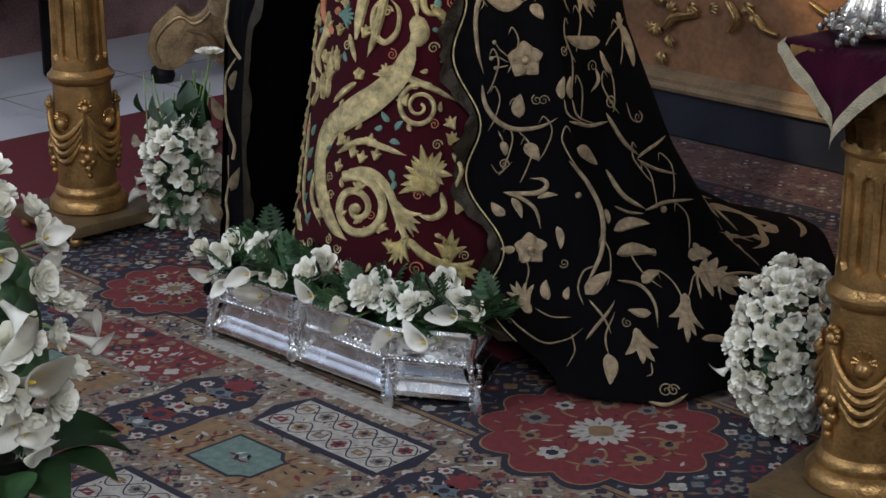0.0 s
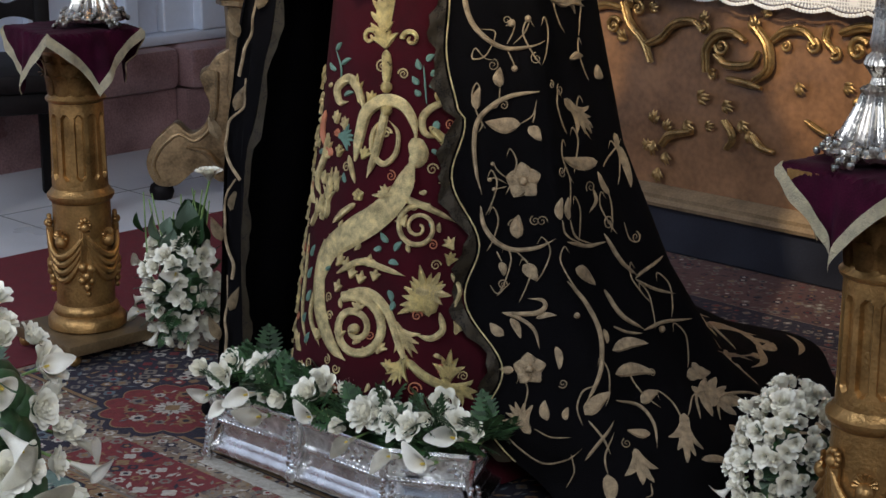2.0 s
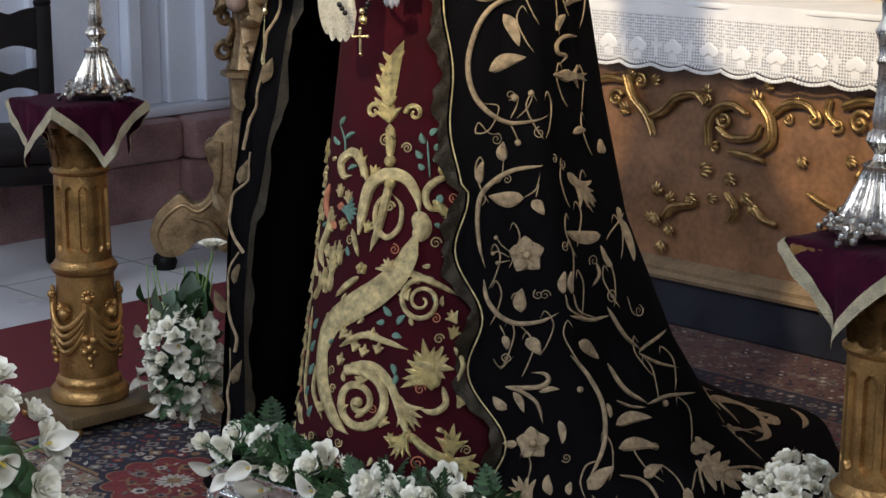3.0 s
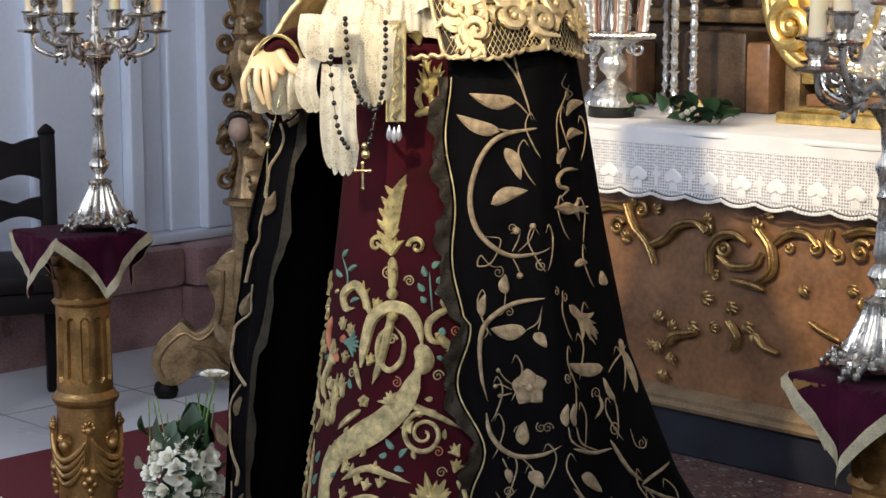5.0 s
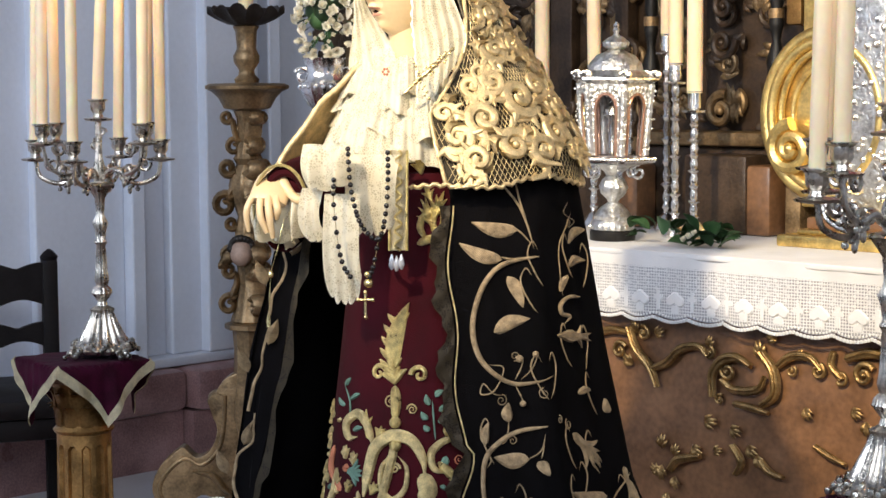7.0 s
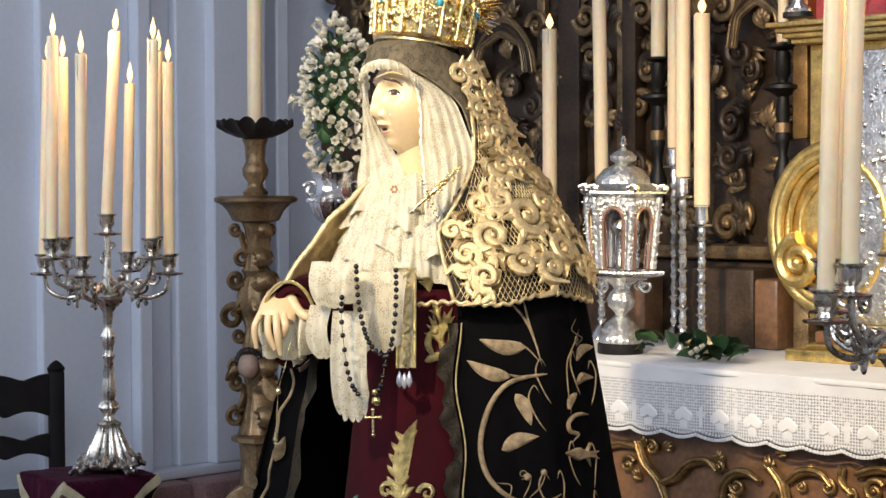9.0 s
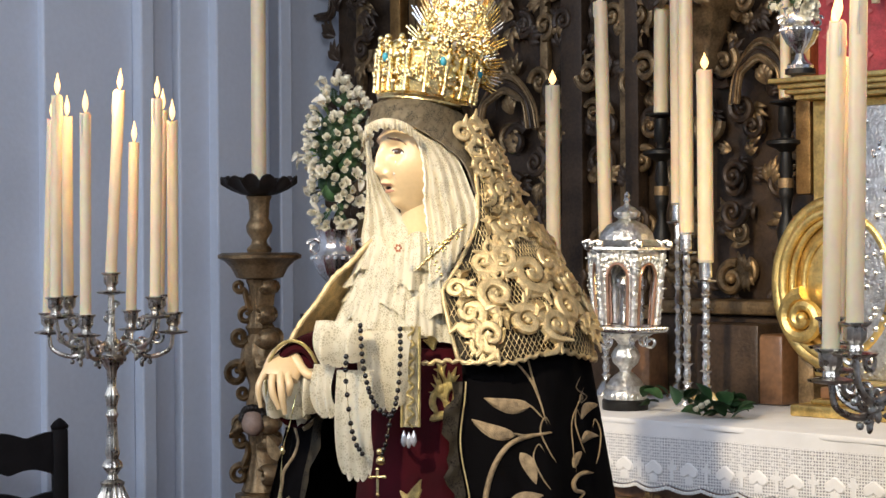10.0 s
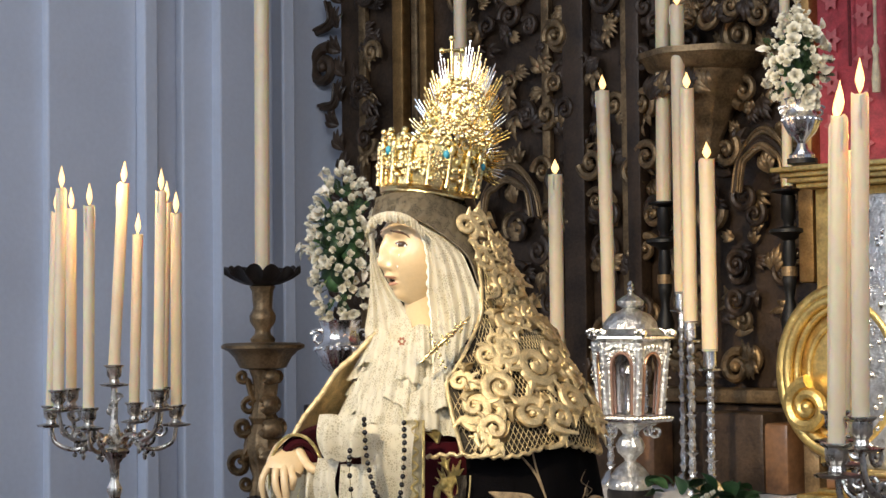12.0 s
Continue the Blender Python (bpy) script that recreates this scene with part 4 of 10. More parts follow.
leaf_motif('m', (115.6, 0.11), (115.8, 0.078), 0.0212, 'd')
leaf_motif('m', (101.7, 0.087), (107.6, 0.065), 0.0169, 'd')
stem_motif('m', [(84.9, 0.015), (87.3, 0.01), (91.5, 0.022)], 0.0042, 'd')
spiral_motif('m', (88.2, 0.031), 0.0148, 0.0016, 'd', 1.6, 0, 1)
leaf_motif('m', (152.6, 0.189), (166.1, 0.089), 0.0275, 'd')
leaf_motif('m', (119.3, 0.22), (119.3, 0.186), 0.0191, 'd')
stem_motif('m', [(126.4, 0.133), (141.7, 0.081), (151.8, 0.06)], 0.0042, 'd')
stem_motif('m', [(126.3, 0.127), (144.7, 0.08), (151.7, 0.069)], 0.0032, 'd')
leaf_motif('m', (170.7, 0.039), (162.1, 0.046), 0.0191, 'd')
stem_motif('m', [(127.0, 0.223), (146.8, 0.141), (158.0, 0.091)], 0.0021, 'd')
leaf_motif('m', (161.8, 0.093), (145.5, 0.119), 0.0148, 'd')
stem_motif('m', [(118.8, 0.166), (120.1, 0.14), (124.1, 0.129)], 0.0021, 'd')
stem_motif('m', [(115.9, 0.506), (116.2, 0.473), (119.1, 0.463), (120.9, 0.477)], 0.0016, 'd')
stem_motif('m', [(78.6, 0.117), (78.0, 0.089), (75.3, 0.061)], 0.0016, 'd')
leaf_motif('m', (78.0, 0.359), (82.5, 0.366), 0.0106, 'd')
berry_motif('m', (87.1, 0.365), 0.0064, 'd')
berry_motif('m', (114.6, 0.297), 0.0074, 'd')
spiral_motif('m', (112.9, 1.156), 0.0106, 0.0013, 'd', 1.6, 0, 1)
spiral_motif('m', (107.9, 0.515), 0.0148, 0.0016, 'd', 1.6, 0, 1)
spiral_motif('m', (89.4, 0.03), 0.0127, 0.0016, 'd', 1.6, 0, 1)
spiral_motif('m', (69.2, 0.422), 0.0095, 0.0013, 'd', 1.6, 0, 1)
rt = random.Random(19)
for k in range(34):
    a, z, h = rt.uniform(64, 122), rt.uniform(0.10, 1.10), rt.choice((-1, 1))
    w = 5.0 * (0.6 + 0.5 * z)
    stem_motif('m', [(a, z), (a + h * w * 0.5, z + 0.022), (a + h * w, z + 0.060), (a + h * w * 0.6, z + 0.085), (a + h * w * 0.2, z + 0.070)], 0.0017, 'd')
for k in range(16):
    spiral_motif('m', (rt.uniform(66, 120), rt.uniform(0.10, 1.05)), rt.uniform(0.008, 0.013), 0.0011, 'd', 1.5, rt.uniform(0, 360), rt.choice((-1, 1)))
# the train carries larger leaves and long stems
for k in range(20):
    a, z = rt.uniform(112, 168), rt.uniform(0.03, 0.20)
    leaf_motif('m', (a, z), (a + rt.uniform(-7, 7), z + rt.uniform(-0.02, 0.06)), rt.uniform(0.018, 0.032), 'd')
for k in range(8):
    a, z = rt.uniform(106, 150), rt.uniform(0.04, 0.20)
    stem_motif('m', [(a, z), (a + 5, z + 0.03), (a + 11, z + 0.02), (a + 15, z - 0.015)], 0.0034, 'd')
leaf_motif('s', (21.2, 0.885), (31.0, 1.016), 0.0360, 'b')
leaf_motif('s', (21.5, 0.887), (12.7, 0.907), 0.0127, 'b')
leaf_motif('s', (21.5, 0.887), (27.2, 0.912), 0.0127, 'b')
leaf_motif('s', (21.3, 0.909), (12.4, 0.928), 0.0127, 'b')
leaf_motif('s', (21.3, 0.909), (26.9, 0.933), 0.0127, 'b')
leaf_motif('s', (22.0, 0.93), (13.1, 0.95), 0.0127, 'b')
leaf_motif('s', (22.0, 0.93), (27.8, 0.954), 0.0127, 'b')
leaf_motif('s', (23.2, 0.952), (14.2, 0.972), 0.0127, 'b')
leaf_motif('s', (23.2, 0.952), (29.1, 0.976), 0.0127, 'b')
leaf_motif('s', (25.7, 0.973), (16.6, 0.993), 0.0127, 'b')
leaf_motif('s', (25.7, 0.973), (31.5, 0.997), 0.0127, 'b')
spiral_motif('s', (12.9, 0.881), 0.0169, 0.0053, 'b', 1.2, 0, 1)
spiral_motif('s', (38.3, 0.881), 0.0169, 0.0053, 'b', 1.2, 180, -1)
acanthus_motif('s', (23.4, 0.864), (21.0, 0.901), 0.0466, 5, 'b')
stem_motif('s', [(23.5, 0.859), (24.5, 0.827), (24.3, 0.79)], 0.0074, 'b')
berry_motif('s', (24.7, 0.79), 0.0116, 'b')
berry_motif('s', (25.2, 0.747), 0.0116, 'b')
stem_motif('s', [(8.2, 0.645), (10.4, 0.7), (13.8, 0.742), (23.0, 0.764), (33.7, 0.759), (40.0, 0.728), (41.9, 0.686)], 0.0090, 't')
stem_motif('s', [(40.1, 0.697), (43.1, 0.665), (38.3, 0.643)], 0.0127, 't')
stem_motif('s', [(40.2, 0.654), (32.7, 0.589), (21.3, 0.543), (8.3, 0.505), (-4.9, 0.461), (-9.0, 0.391)], 0.0191, 't')
stem_motif('s', [(25.4, 0.763), (23.5, 0.725), (19.5, 0.66), (15.6, 0.616)], 0.0064, 't')
stem_motif('s', [(23.4, 0.731), (17.9, 0.702), (18.5, 0.665), (24.6, 0.645), (31.2, 0.668), (31.8, 0.706), (26.7, 0.728)], 0.0042, 't')
spiral_motif('s', (25.4, 0.704), 0.0106, 0.0026, 't', 1.6, 0, 1)
spiral_motif('s', (21.3, 0.828), 0.0138, 0.0016, 't', 1.8, 0, 1)
spiral_motif('s', (34.3, 0.816), 0.0106, 0.0016, 't', 1.8, 180, -1)
stem_motif('s', [(13.1, 0.739), (6.2, 0.785), (-1.4, 0.798), (-10.6, 0.777), (-7.7, 0.751), (0.2, 0.755)], 0.0069, 't')
acanthus_motif('s', (8.9, 0.759), (2.9, 0.816), 0.0275, 4, 'b')
leaf_motif('s', (-15.9, 0.846), (-11.7, 0.863), 0.0095, 'g')
leaf_motif('s', (-9.4, 0.821), (-0.9, 0.836), 0.0095, 'g')
leaf_motif('s', (-14.9, 0.808), (-23.2, 0.819), 0.0095, 'g')
leaf_motif('s', (-6.6, 0.79), (0.1, 0.806), 0.0095, 'g')
leaf_motif('s', (-9.0, 0.767), (-15.3, 0.775), 0.0095, 'g')
leaf_motif('s', (-4.4, 0.764), (3.3, 0.774), 0.0095, 'g')
stem_motif('s', [(-9.7, 0.755), (-8.9, 0.811), (-17.6, 0.851)], 0.0013, 'g')
leaf_motif('s', (47.2, 0.84), (51.9, 0.852), 0.0116, 'g')
leaf_motif('s', (44.0, 0.824), (42.0, 0.845), 0.0116, 'g')
leaf_motif('s', (49.4, 0.813), (54.7, 0.821), 0.0116, 'g')
leaf_motif('s', (43.0, 0.797), (39.2, 0.812), 0.0116, 'g')
leaf_motif('s', (48.7, 0.792), (53.2, 0.798), 0.0116, 'g')
leaf_motif('s', (44.0, 0.776), (40.8, 0.787), 0.0116, 'g')
stem_motif('s', [(47.1, 0.76), (46.2, 0.803), (45.6, 0.834)], 0.0013, 'g')
acanthus_motif('s', (53.4, 0.77), (63.7, 0.822), 0.0593, 6, 'b')
acanthus_motif('s', (55.1, 0.791), (66.3, 0.773), 0.0423, 5, 'b')
stem_motif('s', [(58.1, 0.764), (50.2, 0.754), (44.9, 0.734), (46.1, 0.707), (53.0, 0.696)], 0.0053, 't')
stem_motif('s', [(48.5, 0.718), (56.0, 0.69), (58.8, 0.663)], 0.0064, 'b')
leaf_motif('s', (53.1, 0.728), (50.0, 0.707), 0.0148, 'g')
stem_motif('s', [(-21.9, 0.727), (-22.3, 0.682), (-10.8, 0.645)], 0.0048, 'r')
acanthus_motif('s', (-4.8, 0.687), (6.9, 0.688), 0.0423, 6, 'g')
flower_motif('s', (-7.5, 0.691), 0.0085, 5, 'r')
leaf_motif('s', (-10.8, 0.645), (-17.8, 0.668), 0.0191, 'r')
stem_motif('s', [(-15.8, 0.686), (-17.1, 0.641), (-22.5, 0.592), (-17.4, 0.562)], 0.0053, 't')
stem_motif('s', [(3.8, 0.654), (9.3, 0.603)], 0.0037, 't')
acanthus_motif('s', (-10.3, 0.529), (-9.9, 0.623), 0.0402, 7, 't')
acanthus_motif('s', (-22.7, 0.501), (-12.7, 0.577), 0.0318, 5, 't')
flower_motif('s', (11.5, 0.582), 0.0127, 5, 'b')
stem_motif('s', [(10.2, 0.565), (3.3, 0.545), (-4.9, 0.516)], 0.0048, 't')
stem_motif('s', [(19.2, 0.585), (34.2, 0.584), (48.1, 0.564), (61.8, 0.534)], 0.0048, 't')
leaf_motif('s', (54.0, 0.61), (67.1, 0.608), 0.0254, 't')
acanthus_motif('s', (66.9, 0.597), (51.1, 0.621), 0.0318, 4, 't')
spiral_motif('s', (42.7, 0.529), 0.0445, 0.0058, 't', 2.0, 60, 1)
spiral_motif('s', (2.5, 0.631), 0.0106, 0.0016, 't', 1.6, 0, 1)
spiral_motif('s', (49.7, 0.638), 0.0116, 0.0016, 't', 1.6, 0, 1)
spiral_motif('s', (58.0, 0.572), 0.0116, 0.0016, 't', 1.6, 0, 1)
stem_motif('s', [(-9.5, 0.481), (-10.9, 0.402), (-7.4, 0.338), (2.3, 0.286), (11.0, 0.261)], 0.0127, 't')
spiral_motif('s', (14.5, 0.326), 0.0656, 0.0106, 't', 1.9, 120, -1)
berry_motif('s', (14.5, 0.326), 0.0106, 't')
berry_motif('s', (40.6, 0.617), 0.0032, 'r')
berry_motif('s', (32.7, 0.59), 0.0032, 'r')
berry_motif('s', (24.6, 0.562), 0.0032, 'r')
berry_motif('s', (16.6, 0.534), 0.0032, 'r')
berry_motif('s', (8.5, 0.505), 0.0032, 'r')
stem_motif('s', [(2.1, 0.425), (14.7, 0.455), (26.0, 0.448), (37.0, 0.436)], 0.0048, 't')
stem_motif('s', [(9.9, 0.398), (21.0, 0.397), (29.5, 0.363), (35.1, 0.3), (38.8, 0.258)], 0.0064, 't')
acanthus_motif('s', (7.4, 0.438), (8.1, 0.462), 0.0191, 3, 't')
acanthus_motif('s', (15.4, 0.415), (16.1, 0.439), 0.0191, 3, 't')
acanthus_motif('s', (19.0, 0.449), (19.8, 0.473), 0.0191, 3, 't')
acanthus_motif('s', (10.8, 0.423), (11.6, 0.448), 0.0191, 3, 't')
acanthus_motif('s', (22.1, 0.423), (23.0, 0.447), 0.0191, 3, 't')
acanthus_motif('s', (3.0, 0.39), (3.8, 0.415), 0.0191, 3, 't')
leaf_motif('s', (28.4, 0.497), (24.2, 0.515), 0.0116, 'g')
leaf_motif('s', (31.4, 0.482), (35.2, 0.501), 0.0116, 'g')
leaf_motif('s', (28.8, 0.46), (33.8, 0.457), 0.0116, 'g')
leaf_motif('s', (25.1, 0.485), (21.1, 0.482), 0.0116, 'g')
leaf_motif('s', (29.2, 0.406), (31.0, 0.383), 0.0116, 'g')
leaf_motif('s', (32.1, 0.386), (29.5, 0.365), 0.0116, 'g')
acanthus_motif('s', (49.6, 0.371), (37.1, 0.425), 0.0953, 8, 'b')
acanthus_motif('s', (47.1, 0.366), (43.4, 0.458), 0.0635, 5, 'b')
acanthus_motif('s', (42.2, 0.41), (57.4, 0.396), 0.0635, 5, 't')
stem_motif('s', [(57.7, 0.439), (61.3, 0.406), (57.2, 0.364)], 0.0042, 't')
stem_motif('s', [(52.1, 0.365), (53.2, 0.332), (48.2, 0.317), (42.2, 0.324)], 0.0048, 't')
acanthus_motif('s', (32.3, 0.343), (42.3, 0.28), 0.0529, 6, 't')
acanthus_motif('s', (37.6, 0.28), (30.6, 0.222), 0.0466, 6, 'b')
stem_motif('s', [(37.6, 0.28), (44.6, 0.247), (53.9, 0.223), (65.6, 0.208)], 0.0064, 'b')
acanthus_motif('s', (53.9, 0.223), (56.7, 0.293), 0.0529, 5, 'b')
acanthus_motif('s', (56.3, 0.222), (67.8, 0.196), 0.0423, 4, 'b')
spiral_motif('s', (41.2, 0.22), 0.0148, 0.0016, 'r', 1.6, 0, 1)
spiral_motif('s', (42.2, 0.361), 0.0106, 0.0016, 'r', 1.6, 0, 1)
leaf_motif('s', (-20.2, 0.438), (-18.1, 0.463), 0.0095, 'g')
leaf_motif('s', (-20.4, 0.393), (-18.3, 0.418), 0.0095, 'g')
leaf_motif('s', (-19.2, 0.348), (-17.2, 0.373), 0.0095, 'g')
leaf_motif('s', (-21.0, 0.3), (-19.1, 0.325), 0.0095, 'g')
acanthus_motif('s', (-20.8, 0.248), (-29.1, 0.279), 0.0254, 5, 't')
leaf_motif('s', (-16.7, 0.265), (-14.9, 0.29), 0.0095, 'g')
stem_motif('s', [(-25.4, 0.479), (-23.7, 0.389), (-22.2, 0.322), (-15.2, 0.261)], 0.0026, 't')
stem_motif('s', [(-14.6, 0.376), (-14.4, 0.319), (-5.9, 0.271)], 0.0032, 't')
acanthus_motif('s', (-24.2, 0.545), (-40.0, 0.579), 0.0275, 5, 't')
acanthus_motif('s', (-13.6, 0.52), (-16.7, 0.565), 0.0275, 5, 't')
acanthus_motif('s', (-3.5, 0.583), (-6.5, 0.626), 0.0275, 5, 't')
acanthus_motif('s', (-13.9, 0.641), (-17.5, 0.685), 0.0275, 5, 't')
acanthus_motif('s', (49.9, 1.141), (39.0, 1.221), 0.0402, 6, 'b')
acanthus_motif('s', (46.8, 1.173), (54.8, 1.226), 0.0360, 5, 'b')
stem_motif('s', [(36.1, 1.126), (45.2, 1.135), (55.8, 1.125)], 0.0058, 'b')
stem_motif('s', [(49.2, 1.195), (54.7, 1.182), (52.3, 1.15), (46.0, 1.15)], 0.0053, 'b')
acanthus_motif('s', (39.0, 1.26), (36.3, 1.295), 0.0275, 4, 'b')
acanthus_motif('s', (46.0, 1.205), (41.3, 1.242), 0.0212, 4, 'b')
berry_motif('s', (42.8, 1.184), 0.0095, 'b')
stem_motif('s', [(40.1, 1.184), (38.1, 1.157), (42.0, 1.136)], 0.0048, 'b')
spiral_motif('s', (-12.4, 0.231), 0.0105, 0.0014, 't', 1.6, 274, -1)
acanthus_motif('s', (-7.8, 0.157), (-10.1, 0.183), 0.024, 4, 't')
spiral_motif('s', (-0.3, 0.177), 0.0105, 0.0014, 'r', 1.6, 30, -1)
acanthus_motif('s', (16.1, 0.159), (15.3, 0.185), 0.024, 4, 't')
leaf_motif('s', (-42.9, 0.705), (-46.4, 0.715), 0.009, 'g')
acanthus_motif('s', (-35.0, 0.325), (-38.2, 0.351), 0.024, 4, 'b')
acanthus_motif('s', (-41.4, 0.256), (-42.0, 0.282), 0.024, 4, 't')
acanthus_motif('s', (-8.2, 0.284), (-6.6, 0.310), 0.024, 4, 't')
leaf_motif('s', (6.5, 0.360), (5.5, 0.380), 0.009, 't')
leaf_motif('s', (-35.0, 0.410), (-32.7, 0.426), 0.009, 't')
leaf_motif('s', (-39.5, 0.504), (-41.6, 0.521), 0.009, 't')
leaf_motif('s', (25.1, 0.171), (22.6, 0.155), 0.009, 'g')
acanthus_motif('s', (-45.5, 0.427), (-44.6, 0.453), 0.024, 4, 't')
acanthus_motif('s', (-41.5, 0.633), (-39.6, 0.659), 0.024, 4, 't')
acanthus_motif('s', (-39.1, 0.419), (-40.9, 0.445), 0.024, 4, 't')
acanthus_motif('s', (-8.5, 0.710), (-11.3, 0.736), 0.024, 4, 't')
spiral_motif('s', (-31.4, 0.571), 0.0105, 0.0014, 'r', 1.6, 301, -1)
leaf_motif('s', (-19.1, 0.133), (-23.0, 0.128), 0.009, 'g')
acanthus_motif('s', (14.3, 0.757), (17.9, 0.783), 0.024, 4, 'b')
spiral_motif('s', (-36.6, 0.555), 0.0105, 0.0014, 't', 1.6, 34, -1)
acanthus_motif('s', (0.5, 0.192), (-3.1, 0.218), 0.024, 4, 't')
leaf_motif('s', (14.3, 0.490), (11.3, 0.476), 0.009, 't')
leaf_motif('s', (-34.5, 0.699), (-38.5, 0.701), 0.009, 't')
leaf_motif('s', (-38.6, 0.198), (-38.8, 0.179), 0.009, 't')
acanthus_motif('s', (-45.5, 0.755), (-46.6, 0.781), 0.024, 4, 'b')
acanthus_motif('s', (11.7, 0.136), (10.1, 0.162), 0.024, 4, 'b')
leaf_motif('s', (47.0, 0.596), (43.0, 0.594), 0.009, 't')
spiral_motif('s', (59.2, 0.184), 0.0105, 0.0014, 't', 1.6, 240, -1)
acanthus_motif('s', (-10.8, 0.441), (-8.1, 0.467), 0.024, 4, 't')
acanthus_motif('s', (30.3, 0.252), (29.7, 0.278), 0.024, 4, 'b')
leaf_motif('s', (-34.0, 0.231), (-32.6, 0.213), 0.009, 't')
spiral_motif('s', (-30.8, 0.497), 0.0105, 0.0014, 't', 1.6, 332, -1)
acanthus_motif('s', (-0.3, 0.702), (-4.1, 0.728), 0.024, 4, 't')
acanthus_motif('s', (51.5, 0.400), (48.5, 0.426), 0.024, 4, 't')
spiral_motif('s', (0.4, 0.253), 0.0105, 0.0014, 't', 1.6, 88, -1)
leaf_motif('s', (13.6, 0.296), (17.5, 0.302), 0.009, 't')
leaf_motif('s', (-21.5, 0.179), (-20.7, 0.159), 0.009, 't')
spiral_motif('s', (-32.9, 0.443), 0.0105, 0.0014, 'r', 1.6, 249, -1)
leaf_motif('s', (-26.5, 0.343), (-22.5, 0.346), 0.009, 'g')
leaf_motif('s', (2.5, 0.601), (0.5, 0.619), 0.009, 'g')
acanthus_motif('s', (-35.6, 0.733), (-31.8, 0.759), 0.024, 4, 't')
acanthus_motif('s', (-38.8, 0.300), (-40.6, 0.326), 0.024, 4, 't')
acanthus_motif('s', (-3.3, 0.478), (-2.8, 0.504), 0.024, 4, 'b')
leaf_motif('s', (-46.1, 0.189), (-42.7, 0.199), 0.009, 't')
acanthus_motif('s', (-18.5, 0.205), (-16.9, 0.231), 0.024, 4, 't')
leaf_motif('s', (-28.1, 0.755), (-32.0, 0.751), 0.009, 't')
spiral_motif('s', (-46.0, 0.298), 0.0105, 0.0014, 't', 1.6, 258, -1)
acanthus_motif('s', (58.7, 0.324), (62.6, 0.350), 0.024, 4, 't')
acanthus_motif('s', (60.8, 0.776), (57.0, 0.802), 0.024, 4, 'b')
leaf_motif('s', (-30.0, 0.187), (-27.3, 0.172), 0.009, 'g')
spiral_motif('s', (-27.6, 0.310), 0.0105, 0.0014, 'r', 1.6, 186, 1)
acanthus_motif('s', (59.0, 0.485), (55.3, 0.511), 0.024, 4, 't')
acanthus_motif('s', (-38.0, 0.665), (-38.8, 0.691), 0.024, 4, 't')
acanthus_motif('s', (-30.9, 0.716), (-31.8, 0.742), 0.024, 4, 't')
acanthus_motif('s', (41.4, 0.129), (43.8, 0.155), 0.024, 4, 'b')
acanthus_motif('s', (27.1, 0.583), (23.8, 0.609), 0.024, 4, 't')
spiral_motif('s', (-33.4, 0.372), 0.0105, 0.0014, 'r', 1.6, 231, -1)
acanthus_motif('s', (-47.6, 0.652), (-44.5, 0.678), 0.024, 4, 't')
acanthus_motif('s', (36.4, 0.531), (33.0, 0.557), 0.024, 4, 't')
spiral_motif('s', (21.5, 0.317), 0.0105, 0.0014, 'r', 1.6, 118, 1)
spiral_motif('s', (50.7, 0.456), 0.0105, 0.0014, 't', 1.6, 1, 1)
leaf_motif('s', (-6.6, 0.211), (-2.6, 0.211), 0.009, 't')
leaf_motif('s', (49.3, 0.674), (52.7, 0.664), 0.009, 'g')
spiral_motif('s', (-32.6, 0.259), 0.0105, 0.0014, 't', 1.6, 175, -1)
acanthus_motif('s', (15.2, 0.359), (15.4, 0.385), 0.024, 4, 't')
spiral_motif('s', (-0.5, 0.339), 0.0105, 0.0014, 't', 1.6, 16, 1)
acanthus_motif('s', (-48.0, 0.380), (-45.1, 0.406), 0.024, 4, 't')
leaf_motif('s', (-46.8, 0.332), (-47.6, 0.352), 0.009, 't')
leaf_motif('s', (-20.8, 0.774), (-17.1, 0.780), 0.009, 't')
leaf_motif('s', (-23.1, 0.153), (-23.9, 0.133), 0.009, 't')
leaf_motif('s', (-23.6, 0.640), (-20.5, 0.652), 0.009, 'g')
leaf_motif('s', (-41.4, 0.394), (-41.8, 0.374), 0.009, 't')
leaf_motif('s', (34.1, 0.151), (36.2, 0.134), 0.009, 't')
acanthus_motif('s', (40.4, 0.160), (42.3, 0.186), 0.024, 4, 'b')
spiral_motif('s', (-47.6, 0.636), 0.0105, 0.0014, 't', 1.6, 119, -1)
leaf_motif('s', (-27.9, 0.668), (-26.1, 0.650), 0.009, 't')
leaf_motif('s', (18.8, 0.350), (14.9, 0.355), 0.009, 'g')
acanthus_motif('s', (-40.9, 0.141), (-40.5, 0.167), 0.024, 4, 't')
spiral_motif('s', (59.8, 0.722), 0.0105, 0.0014, 'r', 1.6, 319, -1)
leaf_motif('s', (-28.9, 0.219), (-31.9, 0.205), 0.009, 'g')
spiral_motif('s', (51.8, 0.256), 0.0105, 0.0014, 'r', 1.6, 128, -1)
spiral_motif('s', (40.9, 0.568), 0.0105, 0.0014, 't', 1.6, 2, 1)
leaf_motif('s', (49.1, 0.285), (52.5, 0.275), 0.009, 't')
acanthus_motif('s', (-42.5, 0.520), (-44.9, 0.546), 0.024, 4, 't')
leaf_motif('s', (20.2, 0.276), (18.1, 0.293), 0.009, 't')
acanthus_motif('s', (-30.1, 0.128), (-33.0, 0.154), 0.024, 4, 't')
